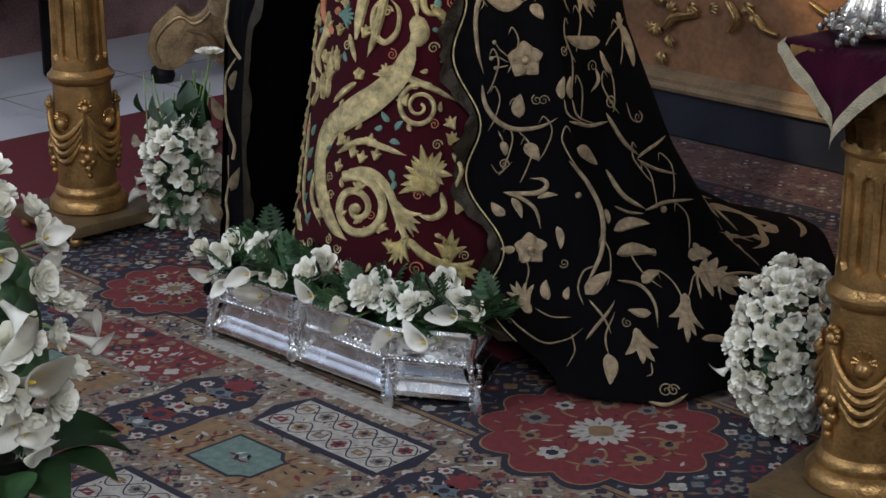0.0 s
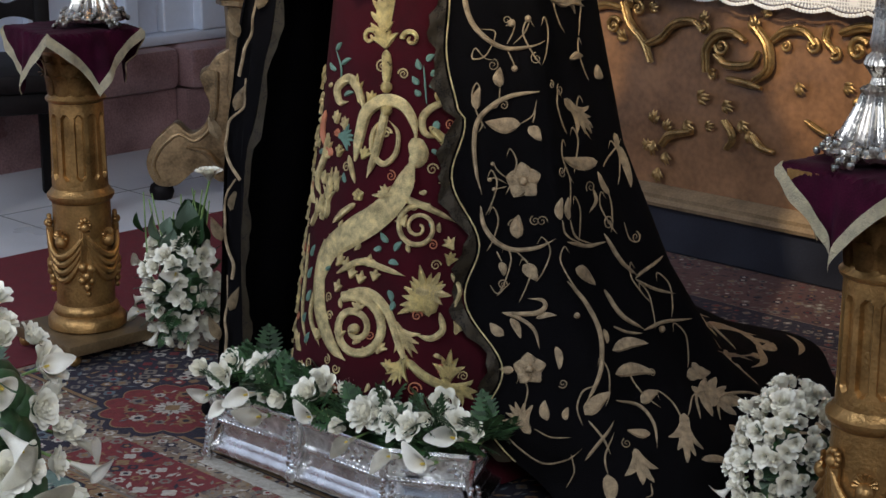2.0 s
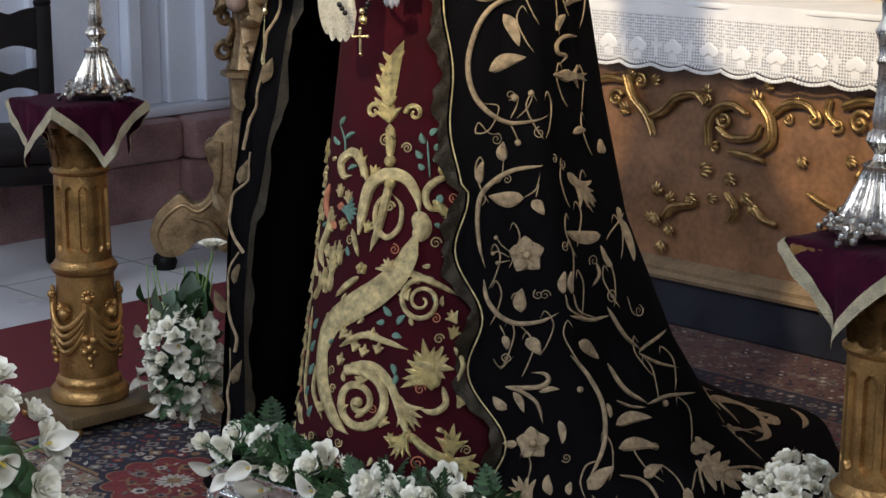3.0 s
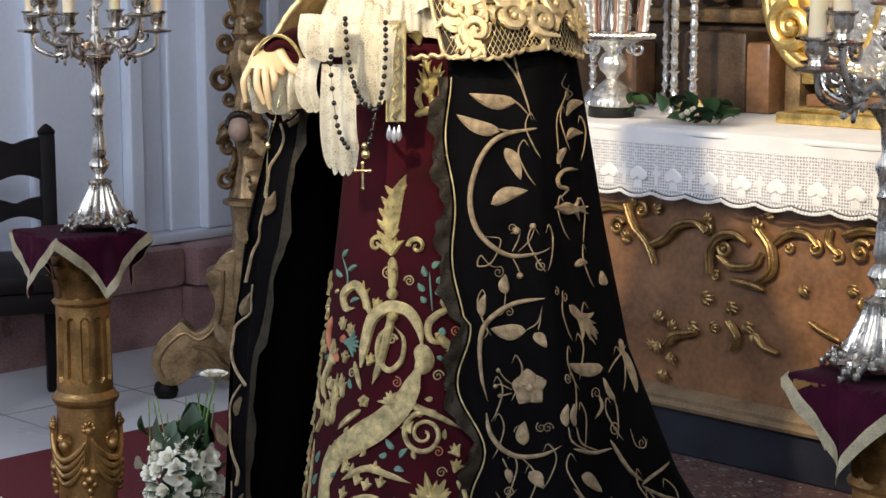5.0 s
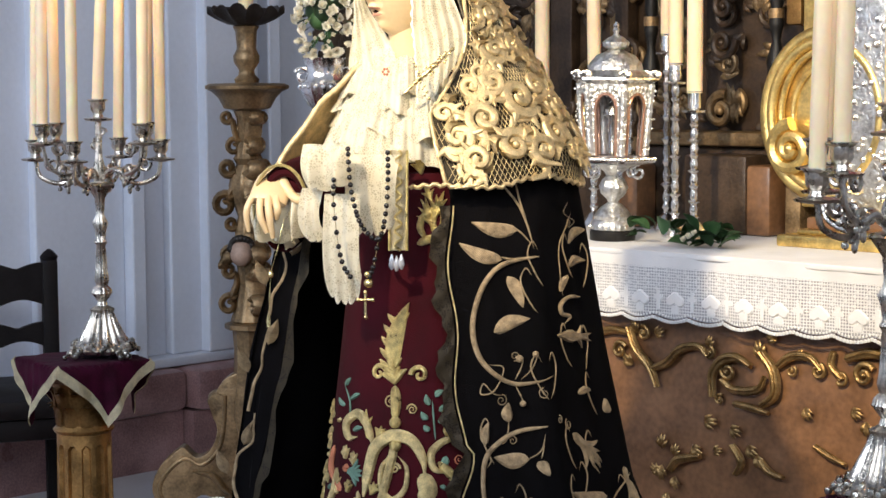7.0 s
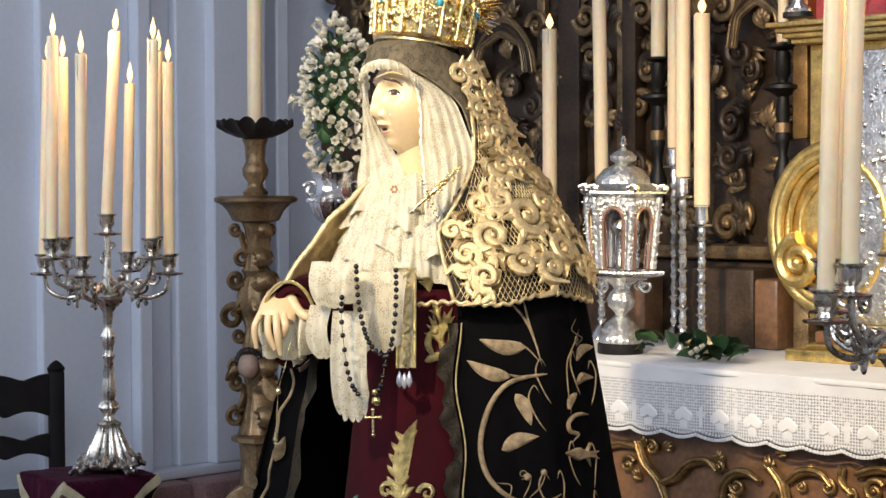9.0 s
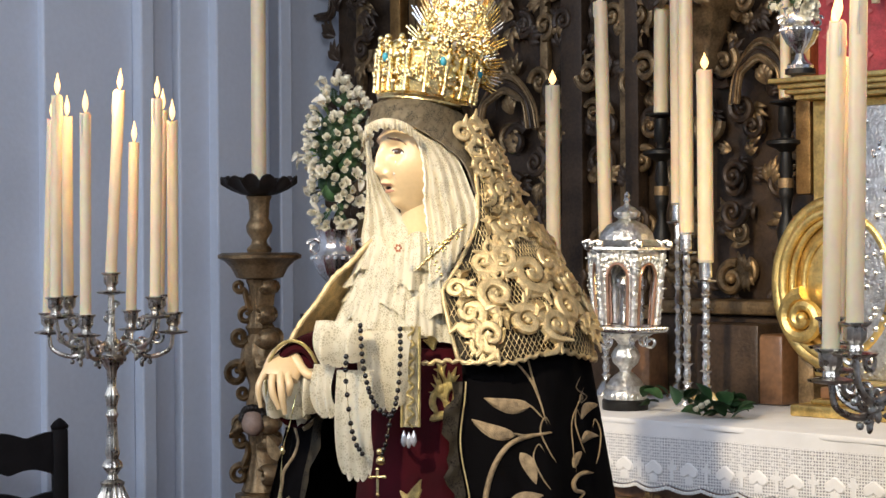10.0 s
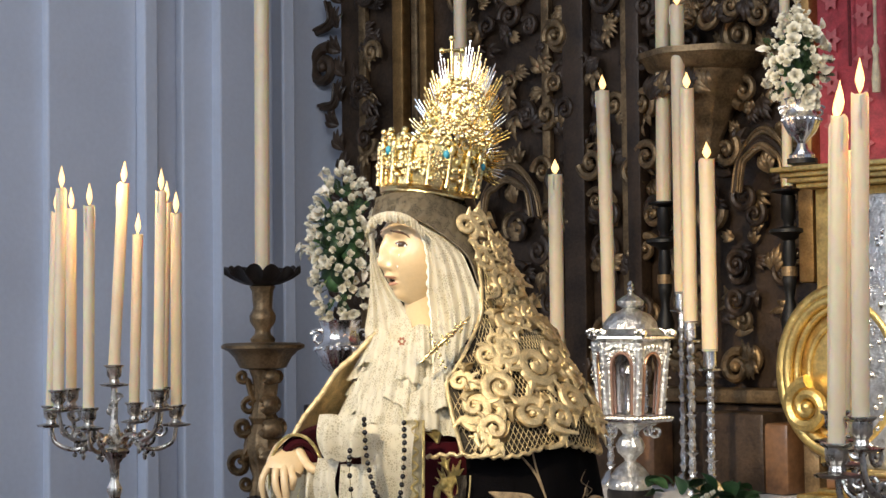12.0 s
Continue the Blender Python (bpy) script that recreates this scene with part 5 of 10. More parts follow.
leaf_motif('s', (5.1, 0.166), (8.5, 0.176), 0.009, 'g')
acanthus_motif('s', (50.7, 0.146), (53.4, 0.172), 0.024, 4, 'b')
acanthus_motif('s', (0.2, 0.134), (4.1, 0.160), 0.024, 4, 't')
acanthus_motif('s', (-39.0, 0.609), (-42.3, 0.635), 0.024, 4, 'b')
spiral_motif('s', (1.8, 0.479), 0.0105, 0.0014, 'r', 1.6, 274, 1)
spiral_motif('s', (-2.1, 0.374), 0.0105, 0.0014, 't', 1.6, 250, -1)
spiral_motif('s', (6.2, 0.241), 0.0105, 0.0014, 't', 1.6, 31, -1)
acanthus_motif('s', (-46.6, 0.487), (-49.5, 0.513), 0.024, 4, 't')
leaf_motif('s', (61.3, 0.615), (60.5, 0.596), 0.009, 't')
leaf_motif('s', (-6.7, 0.423), (-3.2, 0.432), 0.009, 'g')
spiral_motif('s', (-36.4, 0.286), 0.0105, 0.0014, 't', 1.6, 171, 1)
leaf_motif('s', (38.7, 0.481), (37.6, 0.500), 0.009, 't')
acanthus_motif('s', (-38.6, 0.458), (-40.5, 0.484), 0.024, 4, 't')
spiral_motif('s', (-30.2, 0.785), 0.0105, 0.0014, 't', 1.6, 21, -1)
spiral_motif('s', (28.7, 0.624), 0.0105, 0.0014, 'r', 1.6, 102, -1)
acanthus_motif('s', (-33.4, 0.649), (-35.1, 0.675), 0.024, 4, 't')
leaf_motif('s', (20.0, 0.151), (23.9, 0.155), 0.009, 'g')
leaf_motif('s', (59.6, 0.133), (62.9, 0.144), 0.009, 'g')
spiral_motif('s', (6.8, 0.204), 0.0105, 0.0014, 'r', 1.6, 356, -1)
spiral_motif('s', (49.9, 0.188), 0.0105, 0.0014, 'r', 1.6, 105, 1)
leaf_motif('s', (15.7, 0.214), (13.2, 0.199), 0.009, 'g')
acanthus_motif('s', (-14.8, 0.589), (-17.6, 0.615), 0.024, 4, 't')
spiral_motif('s', (61.4, 0.240), 0.0105, 0.0014, 't', 1.6, 196, -1)
acanthus_motif('s', (-4.1, 0.648), (-4.1, 0.674), 0.024, 4, 'b')
spiral_motif('s', (-25.5, 0.449), 0.0105, 0.0014, 'r', 1.6, 267, 1)
leaf_motif('s', (-24.8, 0.422), (-24.9, 0.442), 0.009, 't')
acanthus_motif('s', (7.4, 0.300), (6.2, 0.326), 0.024, 4, 't')
spiral_motif('s', (49.4, 0.495), 0.0105, 0.0014, 'r', 1.6, 153, -1)
leaf_motif('s', (-47.3, 0.257), (-50.4, 0.245), 0.009, 'g')
spiral_motif('s', (-47.0, 0.578), 0.0105, 0.0014, 't', 1.6, 62, -1)
leaf_motif('s', (-46.3, 0.231), (-49.7, 0.221), 0.009, 't')
acanthus_motif('s', (12.9, 0.652), (15.2, 0.678), 0.024, 4, 'b')
leaf_motif('s', (-28.1, 0.600), (-31.7, 0.590), 0.009, 't')
acanthus_motif('s', (-44.3, 0.782), (-44.4, 0.808), 0.024, 4, 'b')
leaf_motif('s', (29.7, 0.190), (26.0, 0.182), 0.009, 'g')
acanthus_motif('s', (2.2, 0.441), (6.0, 0.467), 0.024, 4, 't')
acanthus_motif('s', (-3.0, 0.303), (-5.9, 0.329), 0.024, 4, 't')
acanthus_motif('s', (25.2, 0.284), (27.9, 0.310), 0.024, 4, 't')
acanthus_motif('s', (-44.0, 0.589), (-43.2, 0.615), 0.024, 4, 't')
leaf_motif('s', (52.7, 0.517), (52.9, 0.537), 0.009, 't')
leaf_motif('s', (44.3, 0.194), (43.8, 0.214), 0.009, 'g')
leaf_motif('s', (48.0, 0.537), (50.4, 0.521), 0.009, 'g')
leaf_motif('s', (28.0, 0.133), (24.8, 0.145), 0.009, 't')
acanthus_motif('s', (56.6, 0.456), (59.5, 0.482), 0.024, 4, 'b')
leaf_motif('s', (-33.6, 0.603), (-36.9, 0.592), 0.009, 't')
acanthus_motif('s', (-40.7, 0.327), (-42.4, 0.353), 0.024, 4, 'b')
leaf_motif('s', (22.0, 0.222), (20.1, 0.204), 0.009, 't')
leaf_motif('s', (1.0, 0.511), (2.9, 0.529), 0.009, 't')
acanthus_motif('s', (-38.4, 0.780), (-37.8, 0.806), 0.024, 4, 'b')
acanthus_motif('s', (-46.5, 0.347), (-46.6, 0.373), 0.024, 4, 't')
acanthus_motif('s', (-9.1, 0.122), (-9.2, 0.148), 0.024, 4, 't')
leaf_motif('s', (26.9, 0.334), (26.7, 0.314), 0.009, 'g')
spiral_motif('s', (-33.8, 0.163), 0.0105, 0.0014, 'r', 1.6, 69, -1)
acanthus_motif('s', (-11.8, 0.181), (-14.1, 0.207), 0.024, 4, 'b')
leaf_motif('s', (36.4, 0.190), (32.8, 0.200), 0.009, 'g')
spiral_motif('s', (-28.2, 0.705), 0.0105, 0.0014, 't', 1.6, 70, -1)
spiral_motif('s', (-30.2, 0.393), 0.0105, 0.0014, 't', 1.6, 20, -1)


# ---- head, arms and hands: one plain statue ----
FWD = Vector((math.cos(radians(213)), math.sin(radians(213)), 0))
LFT = Vector((-FWD.y, FWD.x, 0))
HC = Vector((-0.076, 3.555, 1.617))


def bell(x, c, s):
    return math.exp(-((x - c) / s) ** 2)


def face_point(phi, h):
    """A point of the head: phi round from the nose, h from -1 (chin) to 1 (crown)."""
    z = 0.108 * h
    w = math.sqrt(max(0.0, 1 - abs(h) ** 2.4))
    front = max(0.0, math.cos(phi))
    jaw = 1 - 0.20 * bell(z, -0.10, 0.055) * (1 - 0.5 * front)
    f, s = 0.088 * w * jaw * math.cos(phi), 0.071 * w * jaw * math.sin(phi)
    p = abs(phi)
    d = 0.0
    d += 0.0165 * bell(phi, 0, 0.115) * bell(z, -0.019, 0.015)
    d += 0.0125 * bell(phi, 0, 0.100) * bell(z, 0.008, 0.022)
    d += 0.0065 * bell(p, 0.18, 0.075) * bell(z, -0.026, 0.008)
    d -= 0.004 * bell(p, 0.13, 0.05) * bell(z, -0.033, 0.004)
    d -= 0.0035 * bell(p, 0.33, 0.07) * bell(z, -0.035, 0.014)
    d -= 0.0165 * bell(p, 0.44, 0.20) * bell(z, 0.020, 0.014)
    d += 0.0095 * bell(p, 0.44, 0.15) * bell(z, 0.0195, 0.0075)
    d += 0.0065 * bell(p, 0.42, 0.30) * bell(z, 0.043, 0.010)
    d += 0.010 * bell(phi, 0, 0.25) * bell(z, -0.043, 0.006)
    d += 0.009 * bell(phi, 0, 0.22) * bell(z, -0.058, 0.007)
    d -= 0.010 * bell(phi, 0, 0.17) * bell(z, -0.0505, 0.0035)
    d += 0.012 * bell(phi, 0, 0.30) * bell(z, -0.082, 0.014)
    d += 0.005 * bell(p, 0.75, 0.3) * bell(z, -0.015, 0.03)
    f += 0.06 * z * (1 if z < 0 else 0.3)
    return HC + FWD * (f + d * math.cos(phi)) + LFT * (s + d * math.sin(phi)) + Vector((0, 0, z))


bm = bmesh.new()
grid(bm, [[face_point(2 * math.pi * i / 200 - math.pi, -0.985 + 1.97 * k / 170) for i in range(200)] for k in range(171)], closed=True, cap=True)
tube(bm, [HC + Vector((0.028, 0.022, -0.21)), HC + Vector((0.014, 0.012, -0.12)), HC + Vector((0.004, 0.002, -0.04))], lambda t: 0.060 - 0.022 * t + 0.010 * t * t, 20)
# lips, brows, eyes, tears
for f in bm.faces:
    c = f.calc_center_median() - HC
    a, z = math.atan2(c.dot(LFT), c.dot(FWD)), c.z
    if abs(a) < 0.24 and (abs(z + 0.0448) < 0.0034 * (1 - (a / 0.3) ** 2) or abs(z + 0.0565) < 0.0040 * (1 - (a / 0.25) ** 2)):
        f.material_index = 1
    if abs(a) < 0.16 and abs(z + 0.0507) < 0.0028 * (1 - (a / 0.17) ** 2):
        f.material_index = 2
    p = abs(a) - 0.44
    if -0.26 < p < 0.24 and abs(z - 0.0415 + 0.15 * max(0.0, p) ** 2 + 0.014 * p) < 0.0026 * (1.1 - abs(p) * 2.4):
        f.material_index = 3
    if abs(p) < 0.19 and abs(z - 0.0232 + 0.17 * p * p + 0.014 * p) < 0.0021:
        f.material_index = 2
    if abs(p) < 0.15 and abs(z - 0.0172 + 0.014 * p) < 0.0036 * (1 - (p / 0.16) ** 2):
        f.material_index = 4
    if abs(p + 0.01) < 0.092 and abs(z - 0.0182) < 0.0046:
        f.material_index = 2
for a, h in ((0.50, -0.02), (0.42, -0.22)):
    c = face_point(a, h)
    ball(bm, c, 0.0016, 8, 1.6, mi=4)
# the right hand hangs forward with loosely bent fingers; the left one stays under the lace
tube(bm, spline([(-0.322, 3.500, 1.248), (-0.327, 3.490, 1.246), (-0.333, 3.472, 1.238), (-0.340, 3.452, 1.218), (-0.343, 3.443, 1.204)], 5), lambda t: 0.021 + 0.016 * math.sin(math.pi * (0.05 + 0.62 * t)), 20, 0.50, (0, -1, 0.35))
for run, r0 in ((((-0.322, 3.452, 1.222), (-0.327, 3.434, 1.209), (-0.323, 3.424, 1.193), (-0.326, 3.432, 1.174)), 0.0098),
                (((-0.338, 3.448, 1.222), (-0.341, 3.430, 1.206), (-0.338, 3.422, 1.176), (-0.333, 3.431, 1.138)), 0.0098),
                (((-0.352, 3.448, 1.224), (-0.357, 3.434, 1.206), (-0.356, 3.426, 1.180), (-0.344, 3.428, 1.148)), 0.0092),
                (((-0.362, 3.452, 1.228), (-0.374, 3.442, 1.212), (-0.383, 3.434, 1.188), (-0.380, 3.440, 1.150)), 0.0084),
                (((-0.322, 3.470, 1.250), (-0.304, 3.450, 1.226), (-0.289, 3.436, 1.212), (-0.269, 3.432, 1.205)), 0.0118)):
    tube(bm, spline(run, 6), lambda t: 0.88 * r0 * (1.0 - 0.42 * t * t + 0.07 * math.sin(10 * t + 0.6)), 12)
# torso and the arms in their burgundy sleeves
lathe(bm, [(0.135, 1.20), (0.140, 1.27), (0.135, 1.33), (0.115, 1.40), (0.07, 1.45)], 40, Matrix.Translation((SX, SY, 0)), mi=5)
tube(bm, spline([(-0.12, 3.66, 1.36), (-0.20, 3.60, 1.26), (-0.285, 3.52, 1.235), (-0.320, 3.500, 1.212)], 7), lambda t: 0.062 - 0.014 * t, 20, mi=5)
statue = tagged(part("statue", bm, ["skin", "lips", "eyes", "brow", "tear", "burgundy"]), "painted wooden statue in burgundy sleeves with outstretched hand", "statue")

# cape of gold lace over head and shoulders
cape = thing("lace_cape", "gold lace shoulder cape with raised scroll embroidery on open net", "cape")


def cape_edge(z):
    if z < 1.37:
        return 38 + 8 * (1.37 - z) / 0.12
    return 38 + 190 * (z - 1.37) if z < 1.5 else 63 + 120 * (z - 1.5)


def cape_point(a, z, off=0.0):
    low = max(0.0, (1.32 - z) / 0.1)
    wave = 0.012 * math.sin(radians(a * 7)) * low
    q, r = radians(FACE + a), cape_radius(a, z) + off + wave * 0.5
    return Vector((AX + r * math.cos(q) - 0.035 * max(0, z - 1.5) / 0.2, AY + r * math.sin(q) - 0.02 * max(0, z - 1.5) / 0.2, z - wave - 0.02 * low * max(0, math.sin(radians(a * 3.4 - 20)))))


rows = []
for k in range(34):
    z = 1.245 + 0.49 * k / 33
    e = cape_edge(z)
    rows.append([cape_point(e + (318 - e) * i / 90, z) for i in range(91)])
part("ground_cloth", sheet(bmesh.new(), rows, 0.003), "silverlace", cape, "dark net ground of the lace")
bm = bmesh.new()
# the net: two families of slanting threads
for hand in (-1, 1):
    for k in range(110):
        a0 = 30 + k * 2.4
        pts = []
        for i in range(14):
            z = 1.25 + 0.45 * i / 13
            a = a0 + hand * (i / 13) * 62
            if cape_edge(z) < a < 200:
                pts.append(cape_point(a, z, 0.004))
        if len(pts) > 2:
            tube(bm, pts, 0.0007, 4)
part("net", bm, "goldlace", cape, "gold thread net")
rnd = random.Random(5)


def cape_scroll(a, z, r, w, hand, start):
    p = cape_point(a, z, 0.006)
    e = (cape_point(a + 2, z) - cape_point(a - 2, z)).normalized()
    u = (cape_point(a, z + 0.01) - cape_point(a, z - 0.01)).normalized()
    n = e.cross(u)
    pts = [q + n * (0.010 - 0.25 * (q - p).length) for q in scroll_points(p, r, 1.45, start, 0.14, 32, (e, u), hand)]
    bm = tube(bmesh.new(), pts, lambda t: w * (1.15 - 0.5 * t), 8, 0.75, n)
    ball(bm, p + n * 0.008, w * 0.65, 8)
    tail = spline([pts[0], pts[0] + (e * hand * 0.6 - u) * r * 0.6, pts[0] + (e * hand * 1.5 - u * 0.9) * r], 6)
    tube(bm, tail, lambda t: w * (1.2 - 0.9 * t), 8, 0.7, n)
    for k in range(4):
        q = pts[k * 3]
        d = (q - p).normalized()
        tube(bm, [q, q + d * w * 1.6 + n * 0.002, q + d * w * 2.8], lambda t: w * (0.9 - 0.7 * t), 6, 0.6, n)
    part("scroll", bm, "goldlace", cape)


for a, z, r, hand in ((52, 1.325, 0.026, 1), (66, 1.36, 0.030, -1), (60, 1.29, 0.024, -1), (78, 1.31, 0.030, 1), (92, 1.30, 0.026, -1), (104, 1.33, 0.030, 1),
                      (118, 1.30, 0.028, -1), (74, 1.43, 0.026, 1), (90, 1.40, 0.034, -1), (106, 1.42, 0.026, 1), (120, 1.39, 0.028, -1), (62, 1.42, 0.022, -1),
                      (84, 1.49, 0.026, 1), (104, 1.50, 0.026, -1), (122, 1.47, 0.024, 1), (92, 1.56, 0.022, -1), (112, 1.57, 0.022, 1), (82, 1.60, 0.018, 1),
                      (102, 1.63, 0.018, -1), (130, 1.33, 0.026, 1), (72, 1.668, 0.021, 1), (88, 1.680, 0.020, -1), (46, 1.37, 0.020, 1), (132, 1.43, 0.022, 1), (124, 1.63, 0.016, 1)):
    cape_scroll(a, z, r * 1.18, 0.0104 * r / 0.028, hand, rnd.uniform(0, 6.28))
for k in range(15):
    a, z = rnd.uniform(44, 138), rnd.uniform(1.275, 1.64)
    if a > cape_edge(z) + 10:
        cape_scroll(a, z, rnd.uniform(0.015, 0.021), 0.0052, rnd.choice((-1, 1)), rnd.uniform(0, 6.28))
# curled acanthus leaves with a raised rib and side lobes
for k in range(58):
    a, z = rnd.uniform(40, 140), rnd.uniform(1.268, 1.67)
    if a < cape_edge(z) + 7:
        continue
    p = cape_point(a, z, 0.007)
    q = cape_point(a + rnd.choice((-1, 1)) * rnd.uniform(5, 11), z + rnd.uniform(-0.025, 0.045), 0.012)
    n = Vector((p.x - AX, p.y - AY, 0)).normalized()
    d = q - p
    side = n.cross(d).normalized()
    w0 = rnd.uniform(0.010, 0.016)
    rows = []
    for i in range(13):
        t = i / 12
        w = w0 * math.sin(math.pi * (0.06 + 0.92 * t)) * (1 + 0.22 * math.sin(t * 22))
        c = p + d * t + side * 0.35 * d.length * math.sin(math.pi * t)
        rows.append([c + side * j * w + n * (0.006 * (1 - j * j) + 0.0035 * math.exp(-(j / 0.18) ** 2)) for j in (-1, -0.6, -0.2, 0, 0.2, 0.6, 1)])
    part("lace_leaf", sheet(bmesh.new(), rows, 0.002), "goldlace", cape)
# grey net over the brow, under the crown
rows = []
for k in range(9):
    row = []
    for i in range(48):
        back = max(0.0, 0.25 - math.cos(2 * math.pi * i / 48)) / 1.25
        h = 0.64 - 0.75 * back + (0.34 + 0.75 * back) * k / 8
        q = face_point(2 * math.pi * i / 48, h) - HC
        g = 1.07 + 0.16 * back
        row.append(HC + Vector((q.x * g, q.y * g, q.z * 1.04 + 0.014 + 0.003 * math.sin(i * 1.3))))
    rows.append(row)
bm = bmesh.new()
grid(bm, rows, closed=True)
part("under_net", bm, "browNet", cape, "grey-brown net under the crown")


def loft(lo, hi, n, k, fold):
    """A cloth between two smooth edges; fold(s, t) gives its relief along the outward direction."""
    a, b = spline(lo, n), spline(hi, n)
    m_ = min(len(a), len(b))
    rows = []
    for i in range(m_):
        s = i / (m_ - 1)
        p, q = a[int(s * (len(a) - 1))], b[int(s * (len(b) - 1))]
        rows.append([p.lerp(q, j / k) + fold(s, j / k) for j in range(k + 1)])
    return rows


# the net falls from the crown over the brow and along the veil to the shoulder
rows = loft([(-0.166, 3.520, 1.728), (-0.140, 3.496, 1.734), (-0.100, 3.484, 1.736), (-0.057, 3.488, 1.732), (-0.014, 3.515, 1.718), (0.018, 3.55, 1.700), (0.030, 3.54, 1.640)],
            [(-0.179, 3.522, 1.671), (-0.159, 3.490, 1.690), (-0.119, 3.466, 1.693), (-0.076, 3.467, 1.677), (-0.027, 3.478, 1.645), (0.010, 3.480, 1.610), (0.031, 3.470, 1.552)], 14, 16,
            lambda s, t: Vector((-0.1, -0.9, 0.3)) * (0.007 * math.sin(math.pi * t) + 0.0012 * math.sin(s * 70 + 6 * t) * t + 0.0008 * math.sin(t * 13 + s * 21)))
part("brow_net", sheet(bmesh.new(), rows, 0.0015), "net", cape, "grey-gold net over the brow")
part("net_edge", tube(bmesh.new(), [r[-1] + Vector((0, -0.002, 0)) for r in rows], lambda t: 0.0020 + 0.0006 * math.sin(t * 220), 6), "browNet", cape)
# thick braid along hem and front edge
hem = [cape_point(30 + 168 * i / 110, 1.245, 0.006) for i in range(111)]
part("hem_braid", tube(bmesh.new(), [p + Vector((0, 0, 0.003 * math.sin(i * 1.9))) for i, p in enumerate(hem)], lambda t: 0.0042 + 0.0006 * math.sin(t * 300), 8), "goldlace", cape)
front = [cape_point(cape_edge(1.245 + 0.44 * i / 50), 1.245 + 0.44 * i / 50, 0.005) for i in range(51)]
part("front_braid", tube(bmesh.new(), front, lambda t: 0.0042 + 0.0006 * math.sin(t * 160), 8), "goldlace", cape)
# the far side of the cape over the right shoulder and arm
rows = []
for k in range(12):
    t = k / 11
    a = Vector((-0.16, 3.52, 1.47)).lerp(Vector((-0.335, 3.50, 1.262)), t) + Vector((0, 0, 0.02 * math.sin(math.pi * t)))
    rows.append([a + Vector((0.010 * j, 0.022 * j, -0.005 * j * (1 + j * 0.2) + 0.003 * math.sin(k * 1.5 + j))) for j in range(7)])
part("shoulder_panel", sheet(bmesh.new(), rows, 0.004), "goldlace", cape)
bm = bmesh.new()
tube(bm, spline([r[0] for r in rows], 3), lambda t: 0.0055 + 0.001 * math.sin(t * 120), 8)
part("shoulder_braid", bm, "goldlace", cape)

# white lace veil round the face
veil = thing("lace_veil", "ivory lace veil draped over the head and framing the face", "veil")
OUT = Vector((-0.15, -1.0, 0.05))


def pleats(s, t, deep, k=5.0):
    """Folds that run down the cloth and deepen towards its hem."""
    return OUT * deep * (0.15 + s) * (math.sin(k * 2 * math.pi * t + 1.1 * math.sin(3 * s + 5 * t)) + 0.45 * math.sin(k * 5.1 * t + 4 * s) + 0.15 * math.sin(31 * t + 9 * s))


near = loft([(-0.090, 3.484, 1.672), (-0.073, 3.478, 1.637), (-0.066, 3.474, 1.589), (-0.066, 3.474, 1.540), (-0.061, 3.470, 1.495), (-0.057, 3.445, 1.430), (-0.058, 3.422, 1.356)],
            [(-0.081, 3.486, 1.677), (-0.031, 3.492, 1.650), (-0.001, 3.492, 1.616), (0.018, 3.482, 1.572), (0.033, 3.470, 1.530), (0.036, 3.462, 1.506), (0.032, 3.454, 1.490)], 10, 70,
            lambda s, t: pleats(s, t, 0.0052) + OUT * 0.012 * math.sin(math.pi * t) + Vector((0, 0, -0.006 * abs(math.sin(26 * t)) * (1 if s > 0.97 else 0))))
part("near_fall", sheet(bmesh.new(), near, 0.0012), "lace", veil)
part("near_edge", tube(bmesh.new(), [r[0] + Vector((0.001 * math.sin(i * 1.4), -0.002, 0)) for i, r in enumerate(near)], lambda t: 0.0026 + 0.0010 * math.sin(t * 90), 6), "lace", veil)
far = loft([(-0.172, 3.512, 1.662), (-0.166, 3.545, 1.608), (-0.147, 3.560, 1.564), (-0.120, 3.556, 1.525), (-0.104, 3.548, 1.498), (-0.098, 3.505, 1.455)],
           [(-0.182, 3.535, 1.655), (-0.182, 3.560, 1.598), (-0.183, 3.565, 1.554), (-0.187, 3.560, 1.510), (-0.192, 3.548, 1.470), (-0.186, 3.515, 1.430)], 10, 50,
           lambda s, t: pleats(s, t, 0.0040, 4.0))
part("far_fall", sheet(bmesh.new(), far, 0.0012), "lace", veil)
# gathered and scalloped edge over the brow
run = spline([(-0.176, 3.540, 1.628), (-0.181, 3.515, 1.656), (-0.168, 3.492, 1.676), (-0.139, 3.468, 1.684), (-0.111, 3.456, 1.680), (-0.087, 3.456, 1.668), (-0.068, 3.462, 1.646)], 22)
rows = []
for i, p in enumerate(run):
    w = 0.0045 * math.sin(i * 0.42 + 1.2 * math.sin(i * 0.13)) + 0.002 * math.sin(i * 1.1)
    rows.append([p + Vector((-0.004, -0.012, 0.010)) + Vector((0.1, 0.15, -1)) * (0.017 + 0.005 * abs(math.sin(i * 0.31))) * (t - 0.15) + OUT * (w * (0.3 + t) + 0.004 * math.sin(3 * t)) for t in (k / 6 for k in range(7))])
part("brow_ruffle", sheet(bmesh.new(), rows, 0.0014), "lace", veil)

